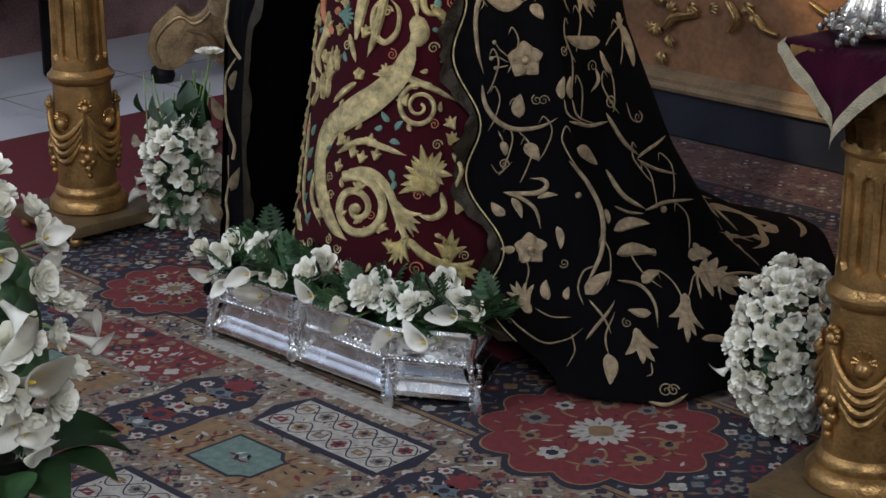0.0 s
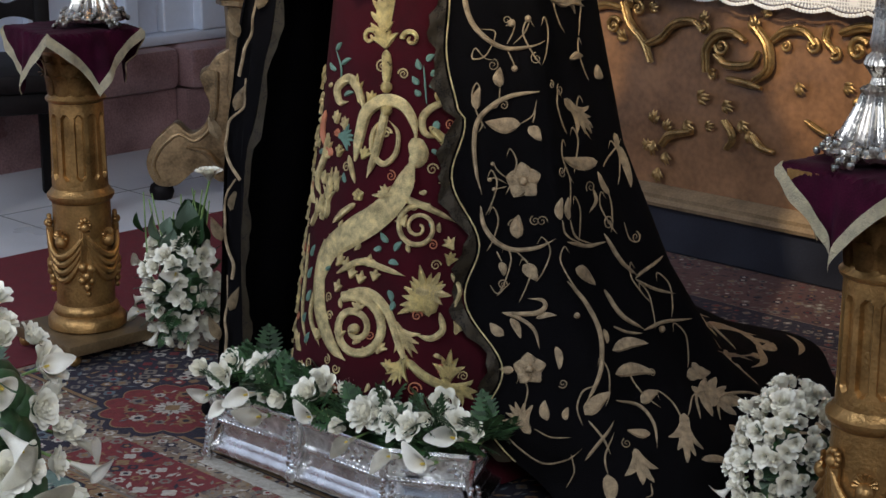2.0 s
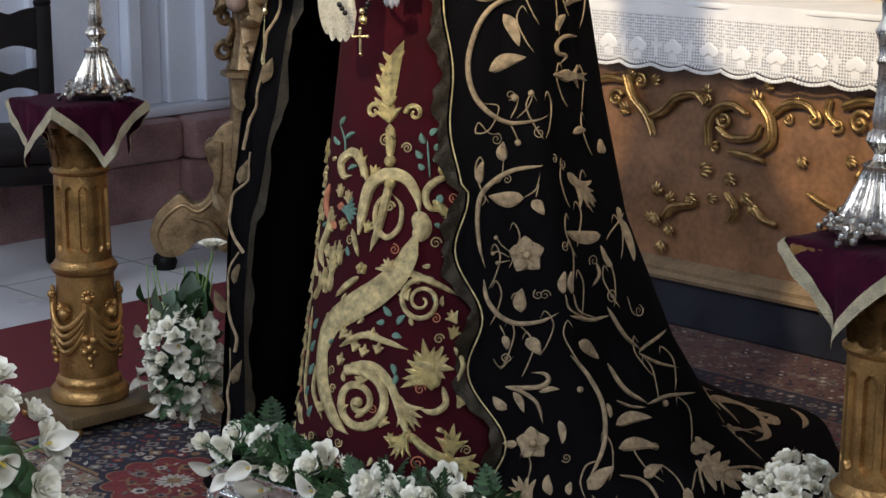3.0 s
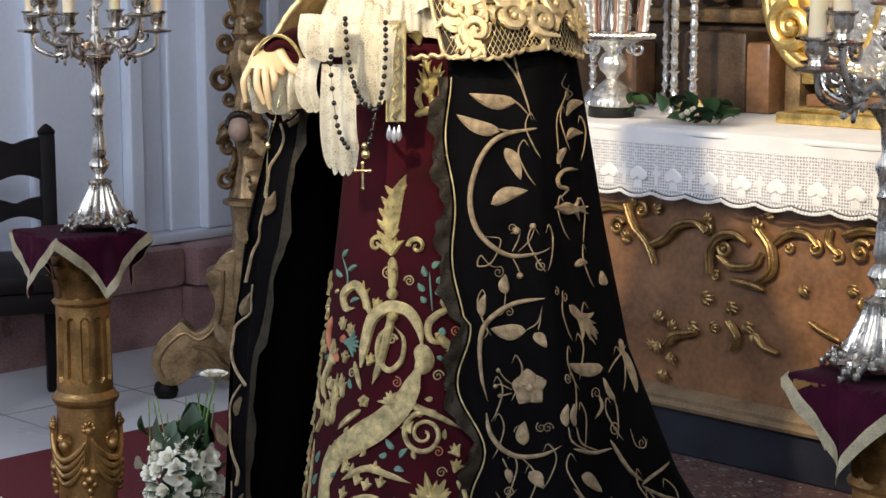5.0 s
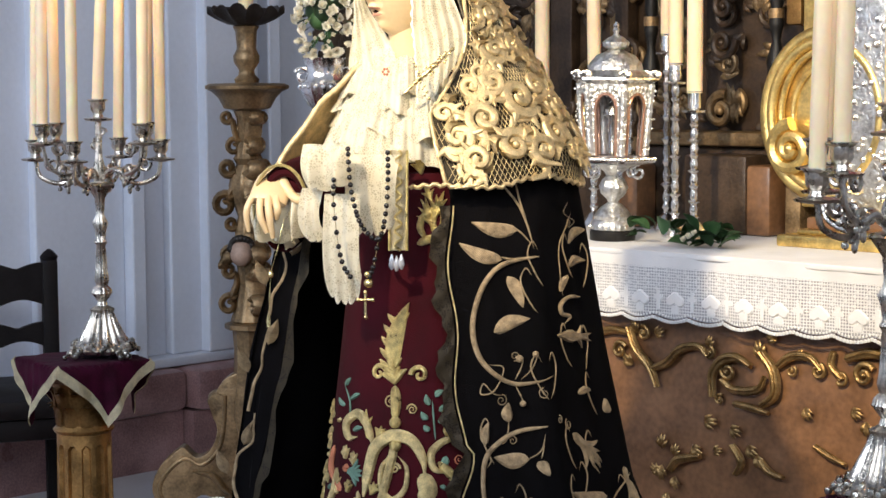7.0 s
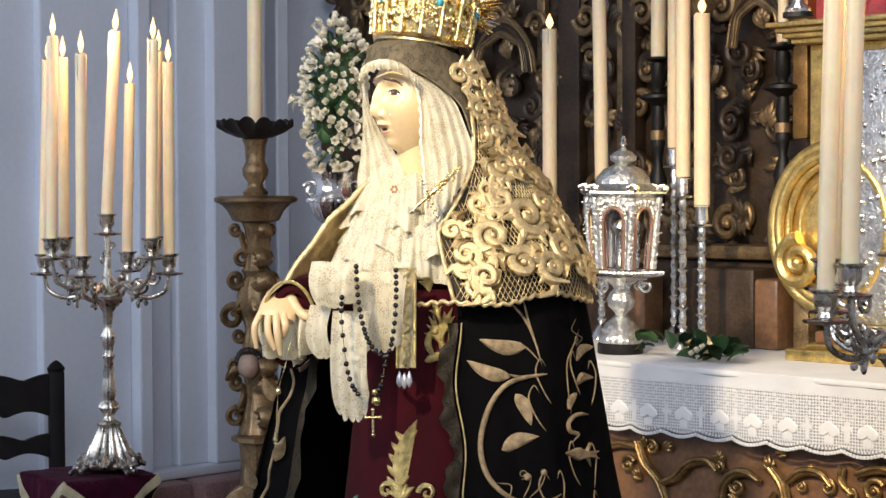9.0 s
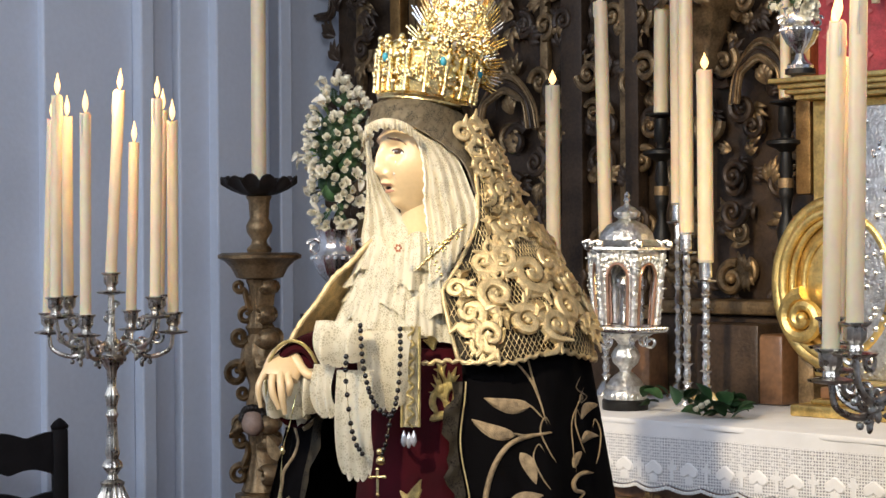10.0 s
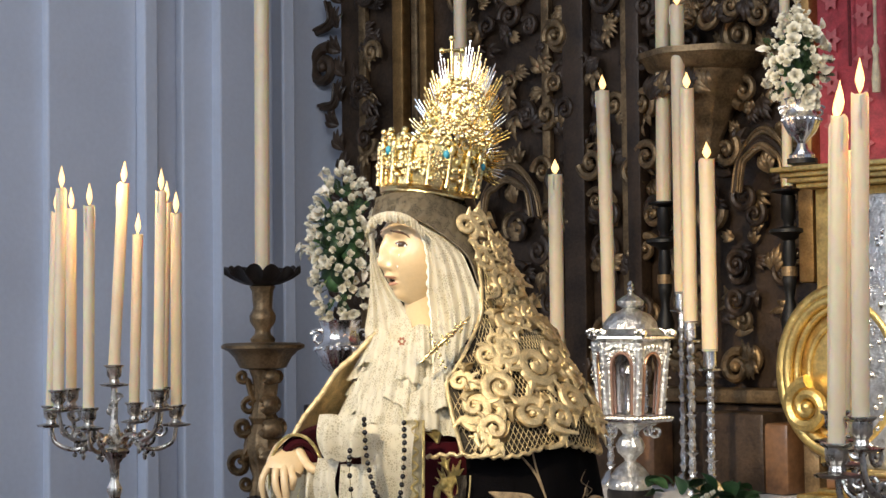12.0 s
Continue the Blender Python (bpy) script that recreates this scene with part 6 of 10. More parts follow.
# ruffled lace on the breast
jabot = thing("lace_jabot", "layered ivory lace ruffles pinned over the breast", "ruffle")
for n_ in range(5):
    rows = []
    zt = 1.484 - 0.030 * n_
    for i in range(181):
        s = i / 180
        a = -82 + 156 * s
        row = []
        for k in range(11):
            t = k / 10
            ruff = (0.0105 * math.sin(a * 0.155 + n_ * 1.9 + 0.9 * math.sin(a * 0.05 + n_)) + 0.0048 * math.sin(a * 0.41 + n_ * 2.3 + 2 * t)) * (0.25 + t) + 0.0016 * math.sin(a * 1.1 + n_)
            r = 0.094 + 0.0125 * n_ + 0.026 * t + ruff
            q = radians(FACE + a)
            sag = 0.020 * math.cos(radians(a)) + 0.012 * math.sin(a * 0.11 + n_ * 1.4)
            hem = 0.006 * abs(math.sin(a * 0.30 + n_)) * max(0.0, t - 0.6) / 0.4
            row.append(Vector((SX - 0.045 + r * math.cos(q), SY - 0.02 + r * math.sin(q), zt - sag - (0.080 + 0.008 * math.sin(a * 0.09 + n_ * 2)) * t + hem)))
        rows.append(row)
    part("ruffle", sheet(bmesh.new(), rows, 0.0013), "lace", jabot)
bm = bmesh.new()
lathe(bm, [(0.135, 1.28), (0.128, 1.36), (0.105, 1.42), (0.080, 1.45), (0.04, 1.46)], 40, Matrix.Translation((SX - 0.035, SY - 0.015, 0)), lobes=9, depth=0.05)
part("under_lace", bm, "lace", jabot)
brooch = thing("gold_brooch", "long gold brooch pinned on the lace", "brooch")
blade = [Vector((-0.081, 3.372, 1.410)), Vector((-0.059, 3.374, 1.431)), Vector((-0.038, 3.378, 1.449)), Vector((-0.017, 3.386, 1.469)), Vector((0.012, 3.400, 1.494))]
bm = tube(bmesh.new(), spline(blade, 8), lambda t: 0.0022 + 0.0026 * math.sin(math.pi * t) + 0.0012 * math.sin(t * 60), 8)
for k in range(22):
    p = blade[2].lerp(blade[4], k / 26) + Vector((0.006 * math.sin(k * 2.4), -0.003, 0.007 * math.cos(k * 2.9)))
    ball(bm, p, 0.0022 + 0.0012 * abs(math.sin(k * 1.3)), 6)
for k in range(12):
    ball(bm, Vector((-0.062 + 0.0022 * k + 0.003 * math.sin(k * 3), 3.374, 1.466 - 0.006 * k)), 0.0026 + 0.001 * (k % 2), 6)
part("goldwork", bm, "gold", brooch)
bm = bmesh.new()
for k in range(6):
    ball(bm, Vector((-0.115 + 0.0050 * math.cos(k * 1.05), 3.372, 1.450 + 0.0055 * math.sin(k * 1.05))), 0.0028, 6)
part("red_stone_rosette", bm, "redthread", brooch)


# ---- lace, rosary, belt and crown ----
def lace_fall(name, label, category, top, width, drop, out, ripple=6, taper=0.25, depth=0.012, scallops=9):
    """A hanging piece of lace: folds deepen downwards and the end is scalloped."""
    t = thing(name, label, category)
    top, out = Vector(top), Vector(out).normalized()
    side = Vector((0, 0, 1)).cross(out).normalized()
    rows = []
    for i in range(141):
        s = i / 140
        fold = math.sin(s * ripple * math.pi * 1.3 + 2.2 * math.sin(s * 2.7 + ripple)) + 0.35 * math.sin(s * 19 + ripple)
        row = []
        for k in range(15):
            q = k / 14
            ln = drop * (1 - 0.055 * (1 - abs(math.sin(s * scallops * math.pi)) ** 0.6) * (1 if k == 14 else 0.6 * q) - 0.22 * (2 * s - 1) ** 4 * q)
            row.append(top + side * width * (s - 0.5) * (1 - taper * math.sin(q * 2.0) * 0.6) + out * (depth * fold * (0.35 + q) + 0.012 * math.sin(q * 3)) - Vector((0, 0, ln * q)))
        rows.append(row)
    part("lace_cloth", sheet(bmesh.new(), rows, 0.0015), "lace", t)
    return t


lace_fall("lace_handkerchief", "ivory lace handkerchief hanging from the hand", "handkerchief", (-0.194, 3.330, 1.227), 0.072, 0.205, (-0.35, -0.9, 0.1), 1.6, 0.1, 0.007, 5)
lace_fall("lace_cuff", "ivory lace cuff with deep scallops", "cuff", (-0.142, 3.350, 1.298), 0.105, 0.150, (-0.25, -0.95, 0.1), 3.0, 0.2, 0.008, 6)
lace_fall("lace_cuff", "bunched ivory lace cuff at the wrist", "cuff", (-0.223, 3.320, 1.318), 0.10, 0.085, (-0.5, -0.85, 0.2), 3, 0.1, 0.012, 6)
lace_fall("lace_cuff", "ivory lace under the forearm", "cuff", (-0.250, 3.360, 1.236), 0.05, 0.10, (-0.6, -0.8, 0.1), 2, 0.2, 0.008, 4)
lace_fall("lace_cuff", "ivory lace cuff round the outstretched hand", "cuff", (-0.328, 3.470, 1.222), 0.115, 0.098, (-0.4, -0.9, 0.1), 4, -0.1, 0.012)
lace_fall("lace_cuff", "ivory lace cuff behind the outstretched hand", "cuff", (-0.314, 3.510, 1.179), 0.06, 0.075, (-0.6, -0.7, 0.1), 3, 0.4, 0.014)
sleeve = thing("sleeve_band", "gold galloon band round the burgundy sleeve opening", "sleeve band")
c0 = Vector((-0.320, 3.462, 1.190))
for off, k in ((0.0, 1.0), (0.022, 0.93)):
    ring = [c0 + Vector((0.052 * k * math.cos(a) + 0.5 * off, off - 0.02 * math.sin(a), 0.086 * k * math.sin(a))) for a in (radians(-35 + 250 * i / 40) for i in range(41))]
    part("galloon", tube(bmesh.new(), ring, 0.0048, 8, 0.7), "brightthread", sleeve)
c1 = Vector((-0.262, 3.545, 1.232))
rows = []
for k in range(9):
    t = k / 8
    c = c1.lerp(c0 + Vector((0.004, 0.004, 0)), t)
    g = 0.62 + 0.36 * t + 0.05 * math.sin(math.pi * t)
    rows.append([c + Vector((0.052 * g * math.cos(a) + 0.002 * math.sin(7 * a), -0.02 * math.sin(a), 0.086 * g * math.sin(a))) for a in (2 * math.pi * i / 40 for i in range(40))])
bm = bmesh.new()
grid(bm, rows, closed=True)
bmesh.ops.solidify(bm, geom=bm.faces[:], thickness=0.003)
part("sleeve", bm, "burgundy", sleeve, "burgundy velvet sleeve")
part("red_lining", tube(bmesh.new(), [p.lerp(c0, 0.10) + Vector((0, -0.008, 0)) for p in ring], 0.010, 8), "burgundy", sleeve)


def rosary():
    t = thing("rosary", "black bead rosary with gold crucifix", "rosary")
    Y = 3.285
    strand = [(-0.182, 3.285, 1.311), (-0.179, 3.285, 1.255), (-0.170, 3.285, 1.204), (-0.156, 3.285, 1.168), (-0.128, 3.285, 1.147), (-0.115, 3.285, 1.193), (-0.110, 3.285, 1.255), (-0.110, 3.285, 1.304)]
    other = [(-0.208, 3.285, 1.255), (-0.209, 3.285, 1.215), (-0.202, 3.285, 1.143), (-0.193, 3.285, 1.101), (-0.180, 3.285, 1.079)]
    hang = [(-0.128, 3.285, 1.147), (-0.137, 3.290, 1.100), (-0.145, 3.290, 1.078)]
    one = None
    for run, n in ((strand, 30), (other, 12), (hang, 6)):
        pts = spline(run, 12)
        part("chain", tube(bmesh.new(), pts, 0.0007, 4), "gold", t)
        for k in range(n):
            p = pts[int(k / (n - 1) * (len(pts) - 1))]
            if one is None:
                one = part("bead", ball(bmesh.new(), (0, 0, 0), 0.0050, 10), "bead", t, m=Matrix.Translation(p))
            else:
                again(one, t, Matrix.Translation(p))
    c = Vector((-0.153, 3.290, 1.030))
    bm = bmesh.new()
    ball(bm, c + Vector((0.006, 0, 0.036)), 0.009, 8)
    ball(bm, c + Vector((0.004, 0, 0.052)), 0.006, 8)
    tube(bm, [c + Vector((0, 0, 0.018)), c + Vector((0, 0, -0.024))], 0.0024, 8)
    tube(bm, [c + Vector((-0.012, 0, 0.006)), c + Vector((0.012, 0, 0.006))], 0.0024, 8)
    for d in ((-0.013, 0.006), (0.013, 0.006), (0, -0.026), (0, 0.020), (0, 0.006)):
        ball(bm, c + Vector((d[0], 0, d[1])), 0.0040, 8)
    part("crucifix", bm, "gold", t, "small gold crucifix")


rosary()
chain = thing("gold_chain", "thin gold chain hanging from the fingers", "chain")
part("links", tube(bmesh.new(), spline([(-0.311, 3.420, 1.175), (-0.323, 3.420, 1.121), (-0.338, 3.430, 1.067), (-0.343, 3.430, 0.975)], 10), lambda t: 0.0011 + 0.0007 * math.sin(t * 160), 6), "gold", chain)
part("pendant", ball(bmesh.new(), (-0.338, 3.430, 1.069), 0.006, 8, 1.4), "gold", chain)
part("cross", tube(bmesh.new(), [Vector((-0.343, 3.430, 0.991)), Vector((-0.344, 3.430, 0.969))], 0.0035, 6), "gold", chain)

belt = thing("gold_belt", "vertical gold galloon belt end with wavy braid and tassel", "belt")
a, b = Vector((-0.092, 3.345, 1.306)), Vector((-0.094, 3.345, 1.121))
bm = bmesh.new()
rows = [[a.lerp(b, i / 20) + Vector((0.017 * j, 0.003 * j * j - 0.003, 0)) for j in (-1, -0.5, 0, 0.5, 1)] for i in range(21)]
part("band", sheet(bm, rows, 0.004), "galloon", belt)
for j in (-1, 1):
    part("edge_cord", tube(bmesh.new(), [a.lerp(b, i / 20) + Vector((0.016 * j, -0.004, 0)) for i in range(21)], 0.0028, 6), "brightthread", belt)
part("wavy_braid", tube(bmesh.new(), [a.lerp(b, i / 60) + Vector((0.006 * math.sin(i * 0.75), -0.006, 0)) for i in range(61)], 0.0026, 6), "brightthread", belt)
bm = bmesh.new()
for k in range(3):
    p = b + Vector((-0.012 + 0.009 * k, -0.006, -0.006 - 0.003 * (k == 1)))
    lathe(bm, [(0.001, 0.0), (0.004, -0.008), (0.0065, -0.02), (0.003, -0.028), (0.001, -0.03)], 10, Matrix.Translation(p))
part("crystal_tassel", bm, "crystal", belt, "clear crystal drops")


def crown():
    t = thing("crown", "tall gold crown with pierced band, rays and blue stones", "crown")
    base = Vector((-0.071, 3.575, 1.724))
    tilt = Matrix.Translation(base) @ pose(0, 0, 0, -4, 8, 0)
    part("base_ring", lathe(bmesh.new(), [(0.086, 0.002), (0.092, 0.004), (0.091, 0.008), (0.094, 0.013), (0.091, 0.018), (0.086, 0.016), (0.084, 0.003)], 48, tilt), "gold", t)
    bm = bmesh.new()
    lathe(bm, [(0.086, 0.016), (0.092, 0.05), (0.098, 0.11), (0.093, 0.11), (0.087, 0.05), (0.082, 0.016)], 64, tilt, lobes=16, depth=0.012)
    part("wall", bm, "gold", t)
    for k in range(16):
        a = 2 * math.pi * k / 16
        m = tilt @ pose(0, 0, 0, 0, 0, math.degrees(a))
        bm = bmesh.new()
        lathe(bm, [(0.0055, 0.018), (0.004, 0.03), (0.0045, 0.075), (0.006, 0.085), (0.007, 0.092), (0.004, 0.1)], 10, m @ Matrix.Translation((0.0965, 0, 0)) @ pose(0, 0, 0, 0, 4, 0))
        part("colonnette", bm, "gold", t)
    r = random.Random(3)
    for k in range(16):
        a = 2 * math.pi * (k + 0.5) / 16
        m = tilt @ pose(0, 0, 0, 0, 0, math.degrees(a))
        bm = bmesh.new()
        for q in range(20):
            ball(bm, m @ Vector((0.097 + r.uniform(-0.002, 0.005), r.uniform(-0.015, 0.015), 0.03 + 0.085 * r.random())), r.uniform(0.003, 0.0065), 6)
        for q in (-1, 1):
            tube(bm, [m @ p for p in scroll_points((0.100, 0.008 * q, 0.105), 0.010, 1.3, 0.5, 0.2, 14, (Vector((0, q, 0)), Vector((0.1, 0, 1))))], 0.0024, 6)
            tube(bm, [m @ p for p in scroll_points((0.099, 0.008 * q, 0.055), 0.009, 1.2, 2.5, 0.2, 12, (Vector((0, q, 0)), Vector((0, 0, 1))))], 0.002, 6)
        ball(bm, m @ Vector((0.100, 0, 0.122)), 0.007, 8)
        part("pierced_ornament", bm, "gold", t)
    stone = None
    for k in (2, 5, 8, 11, 14):
        a = radians(212 - 45 + k * 24)
        p = tilt @ Vector((0.102 * math.cos(a), 0.102 * math.sin(a), 0.082))
        bm = ball(bmesh.new(), (0, 0, 0), 0.0062, 10, 1.5)
        part("blue_stone", bm, "blue", t, "turquoise blue stone", Matrix.Translation(p))
    # the sunburst
    spine = Vector((0.90, -0.42, 0)).normalized()
    c = Vector((-0.013, 3.630, 1.808))
    n = 41
    up = Vector((0.10, 0.04, 1))
    for k in range(n):
        a = radians(-104 + 208 * k / (n - 1))
        long = 1.04 + 0.14 * (k % 2) + 0.05 * math.sin(k * 2.2)
        d = spine * 0.100 * math.sin(a) + up * 0.200 * math.cos(a)
        side = (spine * math.cos(a) - Vector((0, 0, 1)) * math.sin(a)) * 0.0042
        bm = bmesh.new()
        for s in (-1, 0, 1):
            tube(bm, [c + d * 0.35 + side * s * 0.5, c + d * (long - 0.07 * abs(s)) + side * s * 1.7], lambda q: 0.0030 - 0.0013 * q, 5)
        part("ray", bm, "gold" if k % 3 else "silver", t)
    for k in range(19):
        a = radians(-100 + 200 * k / 18)
        d = spine * 0.100 * math.sin(a) + up * 0.200 * math.cos(a)
        bm = bmesh.new()
        for q in range(26):
            ball(bm, c + d * r.uniform(0.2, 0.78) + spine * r.uniform(-0.011, 0.011) + Vector((r.uniform(-0.01, 0.0), r.uniform(-0.014, 0.0), r.uniform(-0.01, 0.01))), r.uniform(0.0024, 0.0052), 6)
        e = c + d * 0.80 + Vector((-0.004, -0.008, 0))
        for q in range(5):
            w = 2 * math.pi * q / 5
            ball(bm, e + spine * 0.0065 * math.cos(w) + Vector((0, 0, 0.0065 * math.sin(w))), 0.004, 6)
        part("flower_spray", bm, "gold", t)
    x = Vector((-0.016, 3.600, 2.020))
    bm = tube(bmesh.new(), [x + Vector((0, 0, -0.05)), x + Vector((0, 0, 0.028))], 0.0038, 8)
    tube(bm, [x + Vector((-0.018, 0, 0.006)), x + Vector((0.018, 0, 0.006))], 0.0038, 8)
    for d in ((-0.02, 0.006), (0.02, 0.006), (0, 0.03), (0, -0.05)):
        ball(bm, x + Vector((d[0], 0, d[1])), 0.0065, 8)
    part("cross", bm, "gold", t)


crown()


# ---- altar ----
def churched(name, label, category, group=""):
    return thing(name, label, category, CHURCH, group)


altar = churched("altar", "altar with brown jasper-painted front and gilded rococo carving", "altar")
part("body", box(bmesh.new(), (-4.75, 4.13, 0.165), (-0.6, 4.80, 0.930)), "marblewood", altar, smooth=False)
part("plinth", box(bmesh.new(), (-4.80, 4.10, 0.0), (-0.55, 4.80, 0.138), bevel=0.006), "darkpaint", altar, "dark painted plinth", smooth=False)
bm = bmesh.new()
prof = [(4.128, 0.139), (4.075, 0.139), (4.070, 0.150), (4.085, 0.160), (4.082, 0.172), (4.105, 0.184), (4.128, 0.192)]
grid(bm, [[Vector((u, v, z)) for v, z in prof] for u in (-4.78, -2.6, -0.58)])
part("moulding", bm, "moulding", altar, "worn gilt moulding")
E1, E2 = Vector((1, 0, 0)), Vector((0, 0, 1))
FR = 4.118


def carved_bar(pts, r, parent, material="altgilt", v=FR, flat=0.8):
    run = spline([(u, v - 0.6 * r, z) for u, z in pts], 7)
    bm = tube(bmesh.new(), run, lambda t: r * 0.8 * (0.6 + 0.7 * math.sin(math.pi * min(1, 0.2 + 0.75 * t))), 8, flat, (0, -1, 0))
    tube(bm, [p + Vector((0, -r * 0.8, 0.2 * r)) for p in run], r * 0.35, 6)
    return part("scroll_bar", bm, material, parent)


def carved_volute(u, z, r, parent, hand=1, start=0.0, material="altgilt", v=FR, turns=1.4):
    w = r * 0.27
    pts = scroll_points((u, v - w * 0.8, z), r, turns, start, 0.16, 30, (E1, E2), hand)
    pts = [p - Vector((0, 0.5 * w * (1 - (p - Vector((u, v - w * 0.8, z))).length / r), 0)) for p in pts]
    bm = tube(bmesh.new(), pts, lambda t: w * (1.1 - 0.4 * t), 8, 1.0, (0, -1, 0))
    ball(bm, (u, v - 1.4 * w, z), w * 0.95, 8)
    return part("volute", bm, material, parent)


def carved_leaf(u, z, ln, ang, parent, material="altgilt", v=FR, fronds=5, width=0.75):
    bm = bmesh.new()
    d, s = Vector((math.cos(ang), 0, math.sin(ang))), Vector((-math.sin(ang), 0, math.cos(ang)))
    o = Vector((u, v, z))
    for k in range(fronds):
        f = (k / max(1, fronds - 1) - 0.5) * 2
        rows = []
        for i in range(7):
            t = i / 6
            c = o + d * ln * t * (1 - 0.4 * abs(f)) + s * f * ln * width * 0.5 * t ** 0.8 + Vector((0, -0.22 * ln * math.sin(math.pi * 0.85 * t) - 0.002, 0))
            w = ln * 0.15 * math.sin(math.pi * (0.12 + 0.84 * t))
            rows.append([c + s * w * j * math.cos(0.6 * f) - d * w * j * 0.5 * f + Vector((0, -0.05 * ln * (1 - j * j), 0)) for j in (-1, -0.4, 0.4, 1)])
        grid(bm, rows)
    return part("acanthus_leaf", bm, material, parent)


for run, r in (
    ([(-3.499, 0.678), (-3.422, 0.700), (-3.351, 0.694)], 0.012),
    ([(-3.356, 0.713), (-3.329, 0.652), (-3.278, 0.604), (-3.248, 0.548)], 0.015),
    ([(-3.265, 0.602), (-3.216, 0.624), (-3.170, 0.667), (-3.104, 0.681), (-3.068, 0.656)], 0.013),
    ([(-3.053, 0.543), (-3.055, 0.607), (-3.021, 0.651), (-2.971, 0.663), (-2.921, 0.643)], 0.015),
    ([(-3.023, 0.595), (-2.980, 0.571), (-2.904, 0.581), (-2.877, 0.619)], 0.012),
    ([(-2.888, 0.684), (-2.849, 0.638), (-2.843, 0.576), (-2.884, 0.539)], 0.017),
    ([(-2.835, 0.655), (-2.792, 0.684), (-2.732, 0.687), (-2.693, 0.655)], 0.013),
    ([(-2.660, 0.712), (-2.666, 0.673), (-2.629, 0.639)], 0.012),
    ([(-2.618, 0.696), (-2.550, 0.718), (-2.485, 0.710)], 0.014),
    ([(-2.979, 0.532), (-2.921, 0.527), (-2.864, 0.518)], 0.011),
    ([(-2.715, 0.448), (-2.669, 0.427), (-2.616, 0.410)], 0.010),
    ([(-2.888, 0.383), (-2.859, 0.355), (-2.812, 0.346)], 0.012),
    ([(-3.203, 0.314), (-3.173, 0.346), (-3.093, 0.366)], 0.014),
    ([(-2.985, 0.414), (-2.955, 0.370), (-2.973, 0.332)], 0.013),
):
    carved_bar(run, r, altar)
for u, z, r, hand, st in ((-3.393, 0.643, 0.026, 1, 0.5), (-3.305, 0.701, 0.022, -1, 2.0), (-3.068, 0.666, 0.019, -1, 1.5), (-3.004, 0.621, 0.024, 1, 3.0), (-3.033, 0.537, 0.016, 1, 1.0),
                          (-2.708, 0.653, 0.022, -1, 1.2), (-2.565, 0.658, 0.032, 1, 0.6), (-2.637, 0.643, 0.02, 1, 4.0), (-2.794, 0.644, 0.016, -1, 1.0)):
    carved_volute(u, z, r, altar, hand, st)
rc = random.Random(8)
for u, z, ln, ang in ((-3.330, 0.699, 0.045, 1.9), (-3.263, 0.700, 0.045, 0.5), (-3.346, 0.604, 0.05, 2.4), (-3.069, 0.682, 0.04, 1.4), (-2.888, 0.673, 0.055, 1.9), (-2.843, 0.724, 0.04, 2.8),
                      (-3.085, 0.469, 0.055, 0.1), (-2.996, 0.461, 0.05, -0.3), (-3.236, 0.371, 0.05, 1.4), (-3.239, 0.320, 0.05, -1.4),
                      (-3.193, 0.293, 0.045, -1.2), (-3.129, 0.391, 0.05, -0.5), (-3.053, 0.388, 0.04, 0.2), (-2.937, 0.417, 0.05, -0.6), (-2.908, 0.393, 0.045, -0.8), (-2.751, 0.548, 0.045, -0.9),
                      (-2.604, 0.561, 0.045, -0.4), (-2.560, 0.534, 0.045, -1.3), (-2.759, 0.679, 0.035, 1.8), (-3.241, 0.297, 0.045, 2.6), (-3.218, 0.242, 0.05, -1.4), (-3.191, 0.355, 0.045, 1.2)):
    carved_leaf(u, z, ln, ang, altar, fronds=4)

cloth = churched("altar_cloth", "white linen altar cloth with deep lace border", "altar cloth")
TOP = 0.951
part("linen_top", box(bmesh.new(), (-4.80, 4.046, TOP - 0.018), (-0.5, 4.78, TOP), bevel=0.006), "linen", cloth)


def fall(u):
    """How the hanging lace swings forward and back."""
    return 4.050 + 0.006 * math.sin(u * 14) + 0.004 * math.sin(u * 37)


def hem_z(u):
    return 0.748 + 0.012 * (1 - abs(math.sin(math.pi * (u + 0.03) / 0.118)))


us = [-4.78 + 0.02 * i for i in range(190)]
bm = bmesh.new()
grid(bm, [[Vector((u, fall(u) + 0.005, TOP - 0.02 + (hem_z(u) + 0.010 - TOP + 0.02) * k / 8)) for k in range(9)] for u in us])
part("under_cloth", bm, "underlinen", cloth)
bm = bmesh.new()
grid(bm, [[Vector((u, fall(u) - 0.004 + 0.004 * k, TOP - 0.002 - 0.042 * k)) for k in range(2)] for u in us])
part("hem_band", bm, "linen", cloth)
bm = bmesh.new()
u = -3.75
while u < -2.0:
    rows = [[Vector((u + d, fall(u) - 0.001, z)) for d in (-0.0019, 0.0019)] for z in (TOP - 0.042, 0.85, hem_z(u) + 0.02)]
    grid(bm, rows)
    u += 0.0085
z = TOP - 0.046
while z > 0.77:
    grid(bm, [[Vector((q, fall(q) - 0.0014, z + d)) for d in (-0.0019, 0.0019)] for q in us if -3.8 < q < -1.98])
    z -= 0.0085
for i in range(206):
    for j in range(5):
        if (i + j) % 2 == 0:
            uu, zz = -3.75 + 0.017 * i * 0.5 * 1.0, TOP - 0.054 - 0.0128 * j
            if uu < -2.0 and i % 4 < 2:
                q = 0.0046
                grid(bm, [[Vector((uu + dx, fall(uu) - 0.0022, zz + dz)) for dx in (-q, q)] for dz in (-q, q)])
